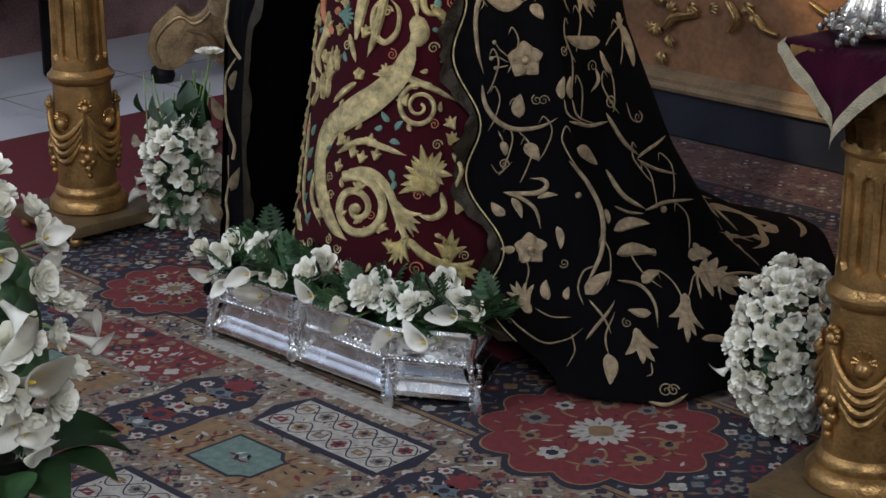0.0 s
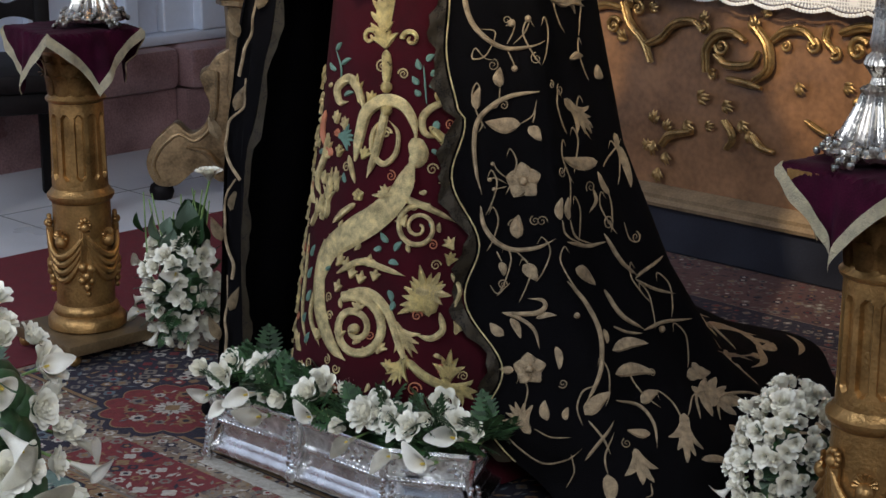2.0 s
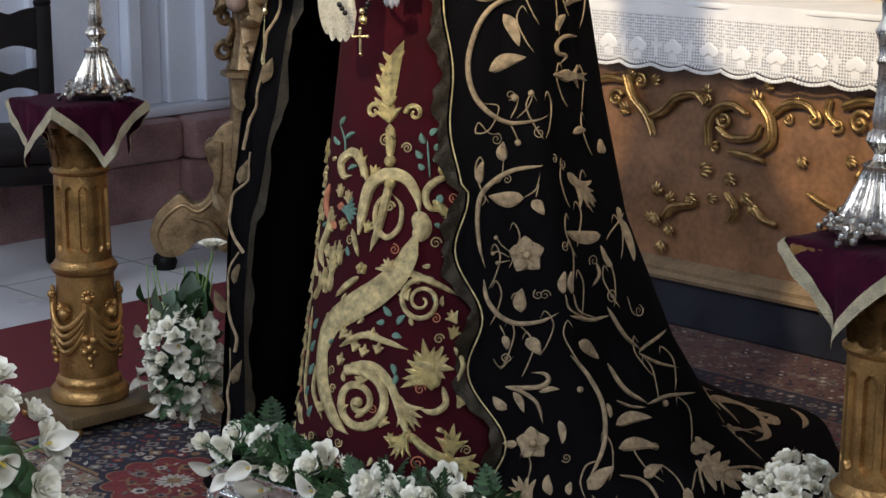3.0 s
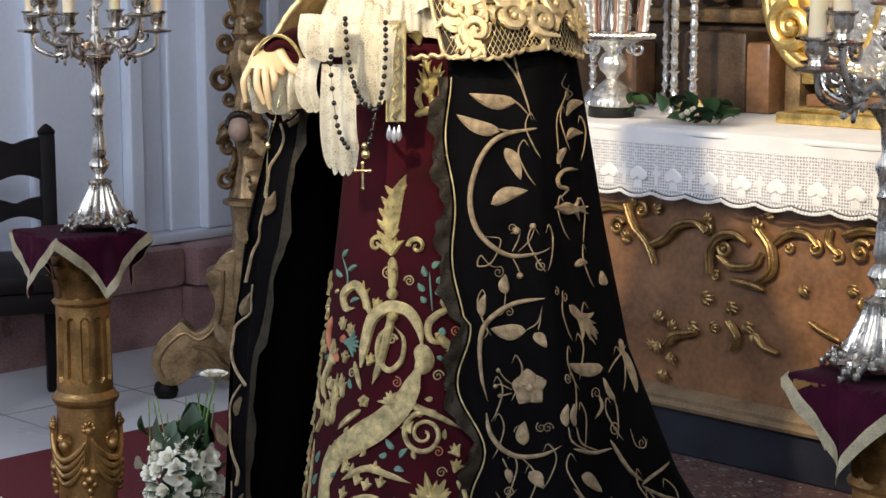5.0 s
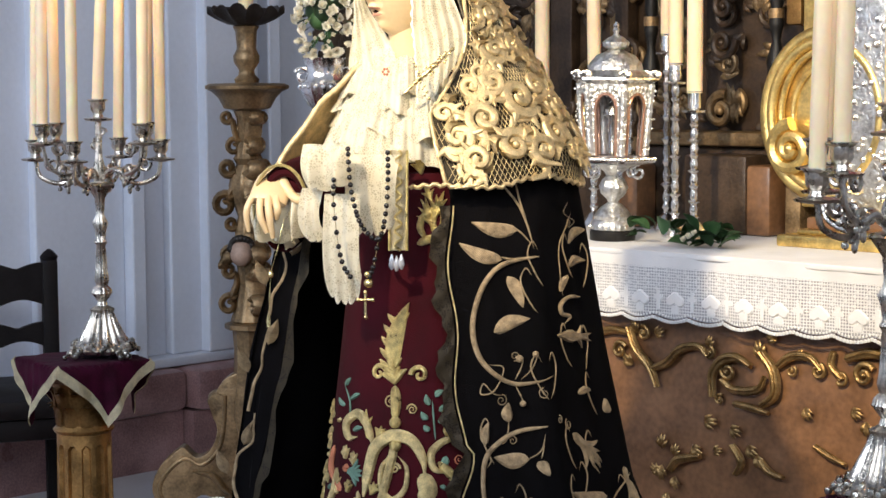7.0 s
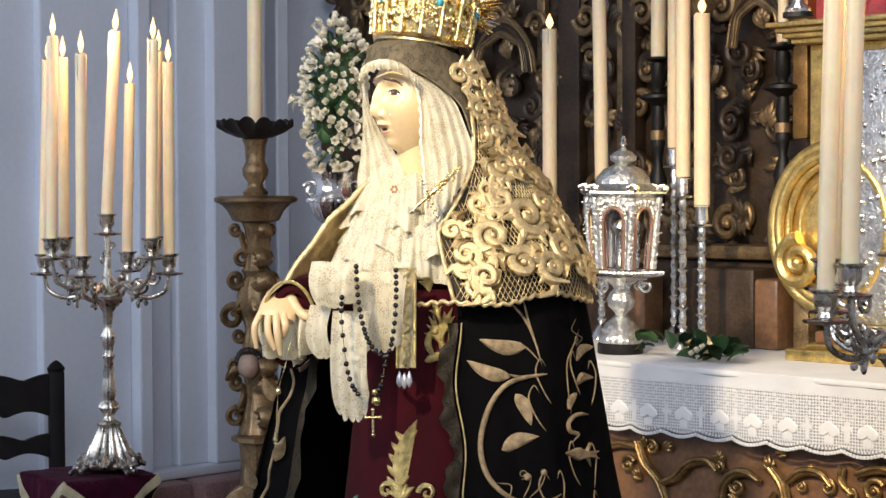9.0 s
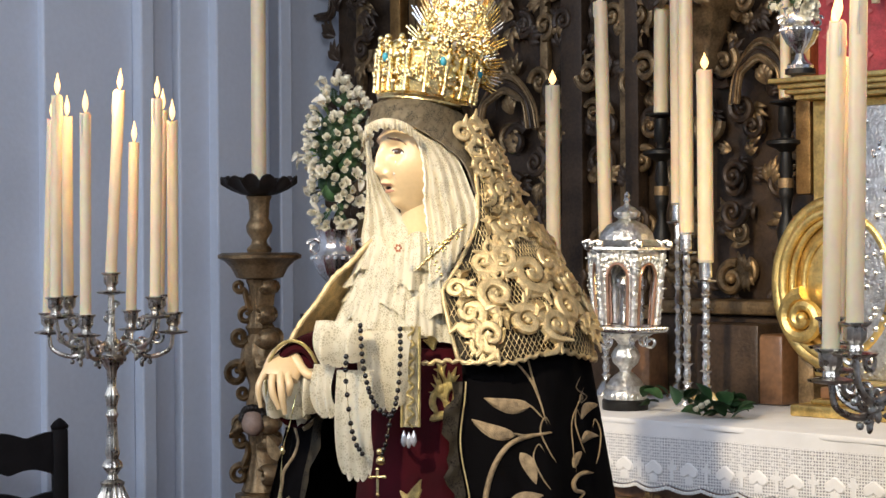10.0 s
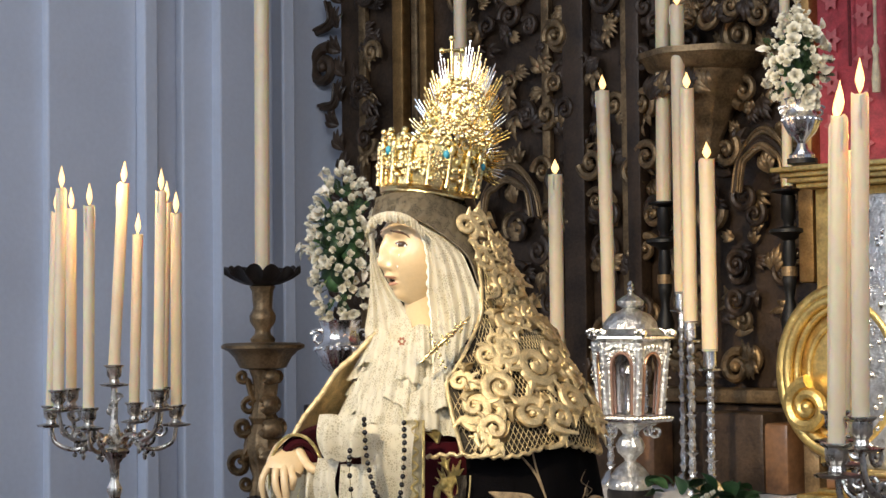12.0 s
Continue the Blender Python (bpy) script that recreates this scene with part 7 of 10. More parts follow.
tagged(part("lace_net", bm, "linen", cloth, smooth=False), kind="stuff")
for i in range(16):
    uc = -3.73 + 0.118 * i
    bm = bmesh.new()
    for k in range(7):
        f = (k - 3) / 3
        zc = 0.812
        lathe(bm, [(0.0001, 0.006), (0.012, 0.005), (0.016, 0.0), (0.012, -0.003)], 12, Matrix.Translation((uc + 0.017 * f, fall(uc) - 0.002, zc + 0.012 * (1 - abs(f)))) @ pose(0, 0, 0, 90, 0, 0))
    box(bm, (uc - 0.014, fall(uc) - 0.004, 0.780), (uc + 0.014, fall(uc) - 0.001, 0.800))
    part("woven_basket", bm, "linen", cloth)
    uc += 0.059
    bm = box(bmesh.new(), (uc - 0.006, fall(uc) - 0.004, 0.785), (uc + 0.006, fall(uc) - 0.001, 0.842))
    box(bm, (uc - 0.017, fall(uc) - 0.0042, 0.815), (uc + 0.017, fall(uc) - 0.0008, 0.826))
    part("woven_cross", bm, "linen", cloth)
bm = bmesh.new()
for k, q in enumerate(us):
    if -3.85 < q < -1.95:
        for j in range(2):
            x = q + 0.01 * j
            ball(bm, (x, fall(x) - 0.001, hem_z(x) + 0.004), 0.0058, 6)
            ball(bm, (x + 0.004, fall(x) - 0.001, hem_z(x) + 0.017), 0.0040, 5)
tagged(part("scalloped_edge", bm, "linen", cloth), kind="stuff")


# silver hexagonal lantern
def lantern():
    t = thing("altar_lantern", "polished silver hexagonal lantern on a knopped foot", "lantern", CHURCH @ Matrix.Translation((-3.537, 4.25, TOP)) @ pose(0, 0, 0, 0, 1.2, 0) @ Matrix.Scale((1.610 - TOP) / 0.604, 4))
    part("black_plinth", lathe(bmesh.new(), [(0.062, 0.0), (0.064, 0.003), (0.064, 0.026), (0.060, 0.030)], 32), "iron", t, "black turned plinth")
    part("foot", lathe(bmesh.new(), [(0.058, 0.030), (0.060, 0.040), (0.056, 0.052), (0.050, 0.058), (0.052, 0.068), (0.040, 0.085), (0.026, 0.098), (0.016, 0.105)], 48, lobes=24, depth=0.025), "embossed", t)
    part("knop", lathe(bmesh.new(), [(0.014, 0.105), (0.018, 0.115), (0.034, 0.130), (0.040, 0.150), (0.030, 0.170), (0.020, 0.180), (0.026, 0.190), (0.045, 0.205), (0.085, 0.215)], 36, lobes=12, depth=0.04), "embossed", t)
    part("gallery", lathe(bmesh.new(), [(0.085, 0.215), (0.118, 0.219), (0.122, 0.226), (0.118, 0.233), (0.090, 0.236)], 6, turn=0.4), "silver", t)
    bm = bmesh.new()
    for k in range(60):
        a = 2 * math.pi * k / 60
        s = 0.119 * math.cos(math.pi / 6) / math.cos((a - 0.4) % (math.pi / 3) - math.pi / 6)
        ball(bm, (s * math.cos(a), s * math.sin(a), 0.228), 0.0055, 6)
    part("beaded_rim", bm, "silver", t)
    h0, h1, r0, r1 = 0.238, 0.435, 0.088, 0.104
    rx = random.Random(2)
    for k in range(6):
        a0, a1 = 0.4 + k * math.pi / 3, 0.4 + (k + 1) * math.pi / 3
        p0, p1 = Vector((math.cos(a0), math.sin(a0), 0)), Vector((math.cos(a1), math.sin(a1), 0))
        bm = bmesh.new()
        tube(bm, [p0 * r0 + Vector((0, 0, h0)), p0 * (r0 + r1) / 2 + Vector((0, 0, (h0 + h1) / 2)), p0 * r1 + Vector((0, 0, h1))], 0.010, 8)
        for q in range(40):
            f = rx.random()
            ball(bm, p0 * (r0 + (r1 - r0) * f + 0.008) + Vector((rx.uniform(-0.006, 0.006), rx.uniform(-0.006, 0.006), h0 + (h1 - h0) * f)), rx.uniform(0.002, 0.0036), 6)
        part("corner_post", bm, "embossed", t)
        # arched frame
        def at_(s, f):
            e0, e1 = p0 * (r0 + (r1 - r0) * f), p1 * (r0 + (r1 - r0) * f)
            return e0.lerp(e1, s) + Vector((0, 0, h0 + (h1 - h0) * f))
        arch = [at_(0.2, 0.0), at_(0.2, 0.55)] + [at_(0.5 - 0.3 * math.cos(w), 0.62 + 0.24 * math.sin(w)) for w in (math.pi * i / 10 for i in range(11))] + [at_(0.8, 0.55), at_(0.8, 0.0)]
        af = part("arch_frame", tube(bmesh.new(), arch, 0.0045, 6), "copper", t, "copper-toned inner arch")
        bm = bmesh.new()
        for i in range(11):
            w = math.pi * i / 10
            a, b = at_(0.5 - 0.3 * math.cos(w), 0.62 + 0.24 * math.sin(w)), at_(min(1, max(0, 0.5 - 0.62 * math.cos(w))), 1.0)
            ball(bm, a.lerp(b, 0.55), 0.0085, 6)
            ball(bm, a.lerp(b, 0.25), 0.006, 6)
        grid(bm, [[at_(0.5 - 0.3 * math.cos(math.pi * i / 10), 0.62 + 0.24 * math.sin(math.pi * i / 10)), at_(i / 10, 1.0)] for i in range(11)])
        for s0 in (0.06, 0.94):
            grid(bm, [[at_(s0 - 0.06, f), at_(s0 + 0.10 * (1 if s0 < 0.5 else -1) + (0 if s0 < 0.5 else 0), f)] for f in (0, 0.5, 1)])
        part("spandrel", bm, "embossed", t)
        bm = bmesh.new()
        grid(bm, [[at_(0.2, 0.0), at_(0.8, 0.0)], [at_(0.2, 0.6), at_(0.8, 0.6)], [at_(0.4, 0.85), at_(0.6, 0.85)]])
        pane = part("pane", bm, "glass", af)
        pane.visible_shadow = False
    part("inner_column", lathe(bmesh.new(), [(0.022, 0.236), (0.012, 0.25), (0.015, 0.28), (0.010, 0.32), (0.016, 0.34), (0.028, 0.35), (0.026, 0.37), (0.01, 0.39)], 20), "silver", t)
    part("cornice", lathe(bmesh.new(), [(0.098, 0.434), (0.112, 0.438), (0.126, 0.446), (0.124, 0.452), (0.10, 0.456)], 6, turn=0.4), "silver", t)
    part("dome", lathe(bmesh.new(), [(0.098, 0.455), (0.082, 0.468), (0.074, 0.472), (0.070, 0.490), (0.052, 0.512), (0.028, 0.522), (0.020, 0.528)], 36, lobes=18, depth=0.03), "embossed", t)
    part("cupola", lathe(bmesh.new(), [(0.020, 0.528), (0.034, 0.536), (0.036, 0.548), (0.022, 0.560), (0.010, 0.566), (0.006, 0.572)], 30, lobes=15, depth=0.05), "embossed", t)
    part("finial", lathe(bmesh.new(), [(0.006, 0.572), (0.011, 0.580), (0.007, 0.588), (0.009, 0.594), (0.003, 0.604)], 14), "silver", t)
    for k in range(6):
        a = 0.4 + k * math.pi / 3
        bm = bmesh.new()
        for q in range(7):
            ball(bm, (0.112 * math.cos(a) + 0.012 * math.cos(q), 0.112 * math.sin(a) + 0.012 * math.sin(q), 0.458 + 0.004 * (q % 3)), 0.009 - 0.0006 * q, 6)
        part("corner_crest", bm, "silver", t)
        bm = tube(bmesh.new(), scroll_points((0.072 * math.cos(a), 0.072 * math.sin(a), 0.190), 0.022, 1.3, 1.5, 0.2, 18, (Vector((math.cos(a), math.sin(a), 0)), E2)), 0.0045, 6)
        part("handle_scroll", bm, "silver", t)


lantern()


# candles: wax with a melted rim, wick and flame
def candle(p, r, length, lit=True, lean=(0, 0), group="altar candles", label="lit ivory wax candle"):
    t = thing("candle", label, "candle", Matrix.Translation(p) @ pose(0, 0, 0, lean[0], lean[1], 0), group)
    bm = bmesh.new()
    n = 22
    rows = []
    for i in range(13):
        z = length * i / 12
        rows.append([Vector((r * (1 + 0.012 * math.sin(k * 1.7 + i)) * math.cos(2 * math.pi * k / n), r * (1 + 0.012 * math.cos(k * 1.3 + i)) * math.sin(2 * math.pi * k / n), z + (0.004 * math.sin(k * 0.9 + length * 90) if i == 12 else 0))) for k in range(n)])
    rows.append([Vector((q.x * 0.78, q.y * 0.78, length + 0.001)) for q in rows[-1]])
    rows.append([Vector((q.x * 0.3, q.y * 0.3, length - 0.006)) for q in rows[-2]])
    grid(bm, rows, closed=True, cap=True)
    if lit:
        a = length * 37
        tube(bm, [Vector((r * 1.0 * math.cos(a), r * 1.0 * math.sin(a), length - q)) for q in (0.002, 0.02, 0.05, 0.055 + 0.03 * math.sin(a))], lambda q: r * 0.16, 6)
    part("wax", bm, "wax", t)
    if lit:
        wick = part("wick", tube(bmesh.new(), [Vector((0, 0, length - 0.006)), Vector((0.0008, 0, length + 0.006))], 0.0012, 5), "wick", t)
        f = r * 0.55
        part("flame", lathe(bmesh.new(), [(0.05 * f, 0.0), (0.7 * f, 0.010), (1.0 * f, 0.020), (0.8 * f, 0.030), (0.35 * f, 0.042), (0.05 * f, 0.052)], 12, Matrix.Translation((0, 0, length + 0.002))), "flame", wick, "bright candle flame")
    return t


def altar_candle(u, z0, z1, v, r=0.0235, lit=True, lean=(0, 0)):
    return candle(W(u, v, z0), r, z1 - z0, lit, lean)


VC = 4.55
altar_candle(-4.091, 1.357, 1.985, VC, 0.0245)
altar_candle(-3.863, 1.478, 2.246, VC, 0.0225, True, (0, -0.8))
altar_candle(-3.453, 1.480, 2.202, 4.45, 0.0225)
altar_candle(-3.343, 1.395, 1.973, 4.40, 0.0240)
altar_candle(-3.618, 1.575, 2.504, 4.62, 0.0225)
altar_candle(-3.732, 1.880, 2.95, 4.68, 0.0245, False, (0, 0.6))
altar_candle(-3.259, 1.901, 2.95, 4.70, 0.0160, False)
altar_candle(-4.732, 1.9, 2.95, 4.75, 0.0240, False)


def candlestick(u, v, top, group="silver altar candlesticks"):
    t = thing("altar_candlestick", "tall polished silver altar candlestick with knops", "candlestick", Matrix.Translation(W(u, v, TOP)), group)
    h = top - TOP
    part("foot", lathe(bmesh.new(), [(0.045, 0.0), (0.047, 0.01), (0.036, 0.03), (0.022, 0.05), (0.012, 0.06)], 30, lobes=3, depth=0.18), "silver", t)
    prof = [(0.011, 0.06)]
    for k in range(7):
        a, b = 0.06 + (h - 0.12) * k / 7, 0.06 + (h - 0.12) * (k + 1) / 7
        prof += [(0.010, a + 0.10 * (b - a)), (0.016 + 0.004 * (k % 2), a + 0.25 * (b - a)), (0.010, a + 0.40 * (b - a)), (0.013, a + 0.7 * (b - a)), (0.009, b)]
    part("stem", lathe(bmesh.new(), prof, 24, lobes=8, depth=0.05), "silver", t)
    part("drip_pan", lathe(bmesh.new(), [(0.010, h - 0.062), (0.034, h - 0.058), (0.036, h - 0.052), (0.014, h - 0.05)], 24, lobes=8, depth=0.06), "silver", t)
    part("socket", lathe(bmesh.new(), [(0.016, h - 0.05), (0.021, h - 0.045), (0.0205, h), (0.025, h + 0.004), (0.0235, h + 0.006), (0.014, h + 0.002)], 24), "silver", t)
    return t


candlestick(-3.343, 4.40, 1.395)
candlestick(-3.453, 4.45, 1.480)
candlestick(-3.618, 4.62, 1.575)
candlestick(-3.863, 4.55, 1.478)
candlestick(-4.091, 4.55, 1.357)


def iron_stand(u, v, top):
    t = thing("pricket_candlestick", "dark turned pricket candlestick on the retable step", "candlestick", Matrix.Translation(W(u, v, top)), "dark pricket candlesticks")
    part("drip_pan", lathe(bmesh.new(), [(0.05, -0.002), (0.052, -0.008), (0.02, -0.016), (0.016, -0.02)], 24), "iron", t)
    part("stem", lathe(bmesh.new(), [(0.022, -0.02), (0.024, -0.09), (0.016, -0.1), (0.016, -0.115), (0.06, -0.125), (0.062, -0.135), (0.03, -0.15), (0.018, -0.16), (0.022, -0.22), (0.014, -0.25), (0.024, -0.28), (0.02, -0.3), (0.013, -0.34), (0.03, -0.40), (0.02, -0.5)], 24), "iron", t)
    bm = bmesh.new()
    lathe(bm, [(0.0245, -0.24), (0.0255, -0.255), (0.0245, -0.27)], 24)
    part("gilt_ring", bm, "oldgilt", t)


iron_stand(-3.732, 4.68, 1.880)
iron_stand(-3.259, 4.70, 1.892)


# ---- gilded pedestals with candelabra ----
def pedestal(label):
    t = thing("gilded_pedestal", label, "pedestal", None, "gilded pedestals beside the statue")
    sq = pose(0, 0, 0, 0, 0, -47)
    part("board", box(bmesh.new(), (-0.135, -0.135, 0.030), (0.135, 0.135, 0.058), sq, 0.004), "plate", t, "brown square base board")
    for k in range(4):
        p = sq @ Vector((0.11 * (1 if k % 2 else -1), 0.11 * (1 if k > 1 else -1), 0.016))
        part("ball_foot", ball(bmesh.new(), p, 0.016, 12, 0.95), "gilt", t)
    part("base", lathe(bmesh.new(), [(0.088, 0.058), (0.094, 0.063), (0.094, 0.082), (0.086, 0.092), (0.078, 0.096), (0.080, 0.104), (0.076, 0.114), (0.070, 0.120)], 48), "gilt", t)
    drum = part("drum", lathe(bmesh.new(), [(0.070, 0.118), (0.071, 0.25), (0.069, 0.372)], 48), "gilt", t)
    part("ring", lathe(bmesh.new(), [(0.068, 0.370), (0.074, 0.374), (0.080, 0.384), (0.080, 0.390), (0.073, 0.396), (0.070, 0.402), (0.066, 0.406)], 48), "gilt", t)
    # fluted shaft: grooves with rounded ends
    rows = []
    for i in range(61):
        z = 0.404 + 0.212 * i / 60
        row = []
        for k in range(144):
            a = 2 * math.pi * k / 144
            f = (a / (2 * math.pi) * 12) % 1 - 0.5
            zz = abs(z - 0.508) / 0.078
            inside = abs(f) < 0.26 * math.sqrt(max(0.0, 1 - max(0.0, (zz - 0.86) / 0.14) ** 2)) if zz < 1 else False
            r = 0.0665 - 0.003 * i / 60 - (0.0085 if inside else 0.0)
            row.append(Vector((r * math.cos(a), r * math.sin(a), z)))
        rows.append(row)
    bm = bmesh.new()
    grid(bm, rows, closed=True)
    part("fluted_shaft", bm, "gilt", t)
    part("collar", lathe(bmesh.new(), [(0.063, 0.612), (0.070, 0.616), (0.072, 0.622), (0.066, 0.628), (0.062, 0.634)], 48), "gilt", t)
    bell_ = part("capital_bell", lathe(bmesh.new(), [(0.060, 0.632), (0.062, 0.68), (0.070, 0.72), (0.082, 0.737)], 48), "gilt", t)
    for tier, (z, n, h, r) in enumerate(((0.632, 10, 0.05, 0.064), (0.665, 10, 0.05, 0.066), (0.70, 8, 0.045, 0.070))):
        for k in range(n):
            a = 2 * math.pi * (k + 0.5 * (tier % 2)) / n
            d, s = Vector((math.cos(a), math.sin(a), 0)), Vector((-math.sin(a), math.cos(a), 0))
            rows = [[d * (r + 0.020 * (i / 6) ** 2.2 + 0.003 * (1 - j * j)) + s * j * 0.019 * math.sin(math.pi * (0.25 + 0.7 * i / 6)) * (1 + 0.15 * math.sin(i * 3)) + Vector((0, 0, z + h * math.sin(1.9 * i / 6))) for j in (-1, -0.4, 0, 0.4, 1)] for i in range(7)]
            part("acanthus_leaf", sheet(bmesh.new(), rows, 0.003), "gilt", bell_)
    part("abacus", lathe(bmesh.new(), [(0.085, 0.736), (0.125, 0.742), (0.130, 0.758), (0.158, 0.762), (0.160, 0.782), (0.10, 0.784)], 4, turn=radians(-8)), "gilt", t)
    # relief: knots, hanging drapery and fruit
    for k in range(4):
        a0 = radians(k * 90 + 15)

        def on_drum(a, z, off):
            r = 0.070 + off
            return Vector((r * math.cos(a), r * math.sin(a), z))

        bm = bmesh.new()
        for q in range(9):
            w = 2 * math.pi * q / 9
            ball(bm, on_drum(a0 + 0.16 * math.cos(w), 0.325 + 0.012 * math.sin(w), 0.008), 0.0062, 8)
        ball(bm, on_drum(a0, 0.320, 0.010), 0.011, 10)
        part("rosette_knot", bm, "gilt", drum)
        for q in range(4):
            bm = bmesh.new()
            run = [on_drum(a0 + 1.57 * i / 16, 0.305 - 0.012 * q - (0.058 + 0.008 * q) * math.sin(math.pi * i / 16), 0.010 - 0.002 * q + 0.004 * math.sin(math.pi * i / 16)) for i in range(17)]
            tube(bm, run, lambda s: 0.0042 + 0.004 * math.sin(math.pi * s), 8)
            part("swag_fold", bm, "gilt", drum)
        bm = bmesh.new()
        for q in range(5):
            tube(bm, [on_drum(a0 + 0.05 * (q - 2) + 0.03 * (q - 2) * i / 5, 0.31 - 0.115 * i / 5, 0.008 + 0.003 * math.sin(i + q)) for i in range(6)], lambda s: 0.006 - 0.002 * s, 6)
        part("drapery_tail", bm, "gilt", drum)
        bm = bmesh.new()
        for q, (da, z, r) in enumerate(((-0.12, 0.222, 0.013), (0.12, 0.218, 0.014), (0.0, 0.200, 0.013), (-0.16, 0.190, 0.010), (0.14, 0.188, 0.010), (0.0, 0.172, 0.010), (0.03, 0.155, 0.007))):
            part("fruit", ball(bmesh.new(), on_drum(a0 + da, z, 0.006), r, 10), "gilt", drum)
        bm = bmesh.new()
        for q in range(9):
            w = math.pi * q / 8
            tube(bm, [on_drum(a0 + 0.785, 0.292, 0.004), on_drum(a0 + 0.785 + 0.26 * math.cos(w), 0.292 + 0.022 * math.sin(w), 0.012)], lambda s: 0.0045 - 0.002 * s, 6)
        ball(bm, on_drum(a0 + 0.785, 0.282, 0.008), 0.016, 10)
        part("shell", bm, "gilt", drum)
    return t


def pedestal_cloth(turn, label):
    t = thing("pedestal_cloth", label, "cloth", None, "purple cloths on the pedestals")
    TOPZ, half = 0.7885, 0.190

    def spans(a):
        """How far the board and the cloth reach at this angle; the board's corners point between the cloth's."""
        c_, s_ = abs(math.cos(a)), abs(math.sin(a))
        return 0.168 / (c_ + s_), half / max(c_, s_)

    def pt(a, f, off=0.0):
        rb, full = spans(a)
        d = full * f
        w = a + radians(turn)
        if d <= rb:
            return Vector((d * math.cos(w), d * math.sin(w), TOPZ + off + 0.0012 * math.sin(6 * w) * f + 0.0016 * math.sin(11 * w + 9 * f) * f))
        over = d - rb
        r = rb + 0.004 + 0.06 * over + off + 0.09 * over * math.sin(8 * a) + 0.04 * over * math.sin(19 * a + 1)
        return Vector((r * math.cos(w), r * math.sin(w), TOPZ - over * 0.99))
    n = 128
    rows = [[pt(2 * math.pi * k / n, f) for k in range(n)] for f in (0.02, 0.25, 0.40, 0.445, 0.47, 0.52, 0.58, 0.65, 0.72, 0.79, 0.86, 0.93, 1.0)]
    bm = bmesh.new()
    grid(bm, rows, closed=True, cap=False)
    bmesh.ops.solidify(bm, geom=bm.faces[:], thickness=0.003)
    part("velvet", bm, "purple", t)
    bm = bmesh.new()
    rows = []
    for k in range(n + 1):
        a = 2 * math.pi * k / n
        full = spans(a)[1]
        rows.append([pt(a, 1.0 - 0.027 / full, 0.003), pt(a, 1.0 - 0.012 / full, 0.0042), pt(a, 1.004, 0.003)])
    sheet(bm, rows, 0.003)
    part("galloon", bm, "galloon", t, "cream gold galloon border")
    return t


def cup(bm, p, k=1.0):
    lathe(bm, [(0.004, -0.040 * k), (0.030 * k, -0.036 * k), (0.033 * k, -0.032 * k), (0.012 * k, -0.028 * k), (0.010 * k, -0.02 * k), (0.016 * k, -0.012 * k), (0.017 * k, 0.006 * k), (0.0225 * k, 0.010 * k), (0.023 * k, 0.013 * k), (0.014 * k, 0.011 * k)], 20, Matrix.Translation(p), lobes=10, depth=0.05)


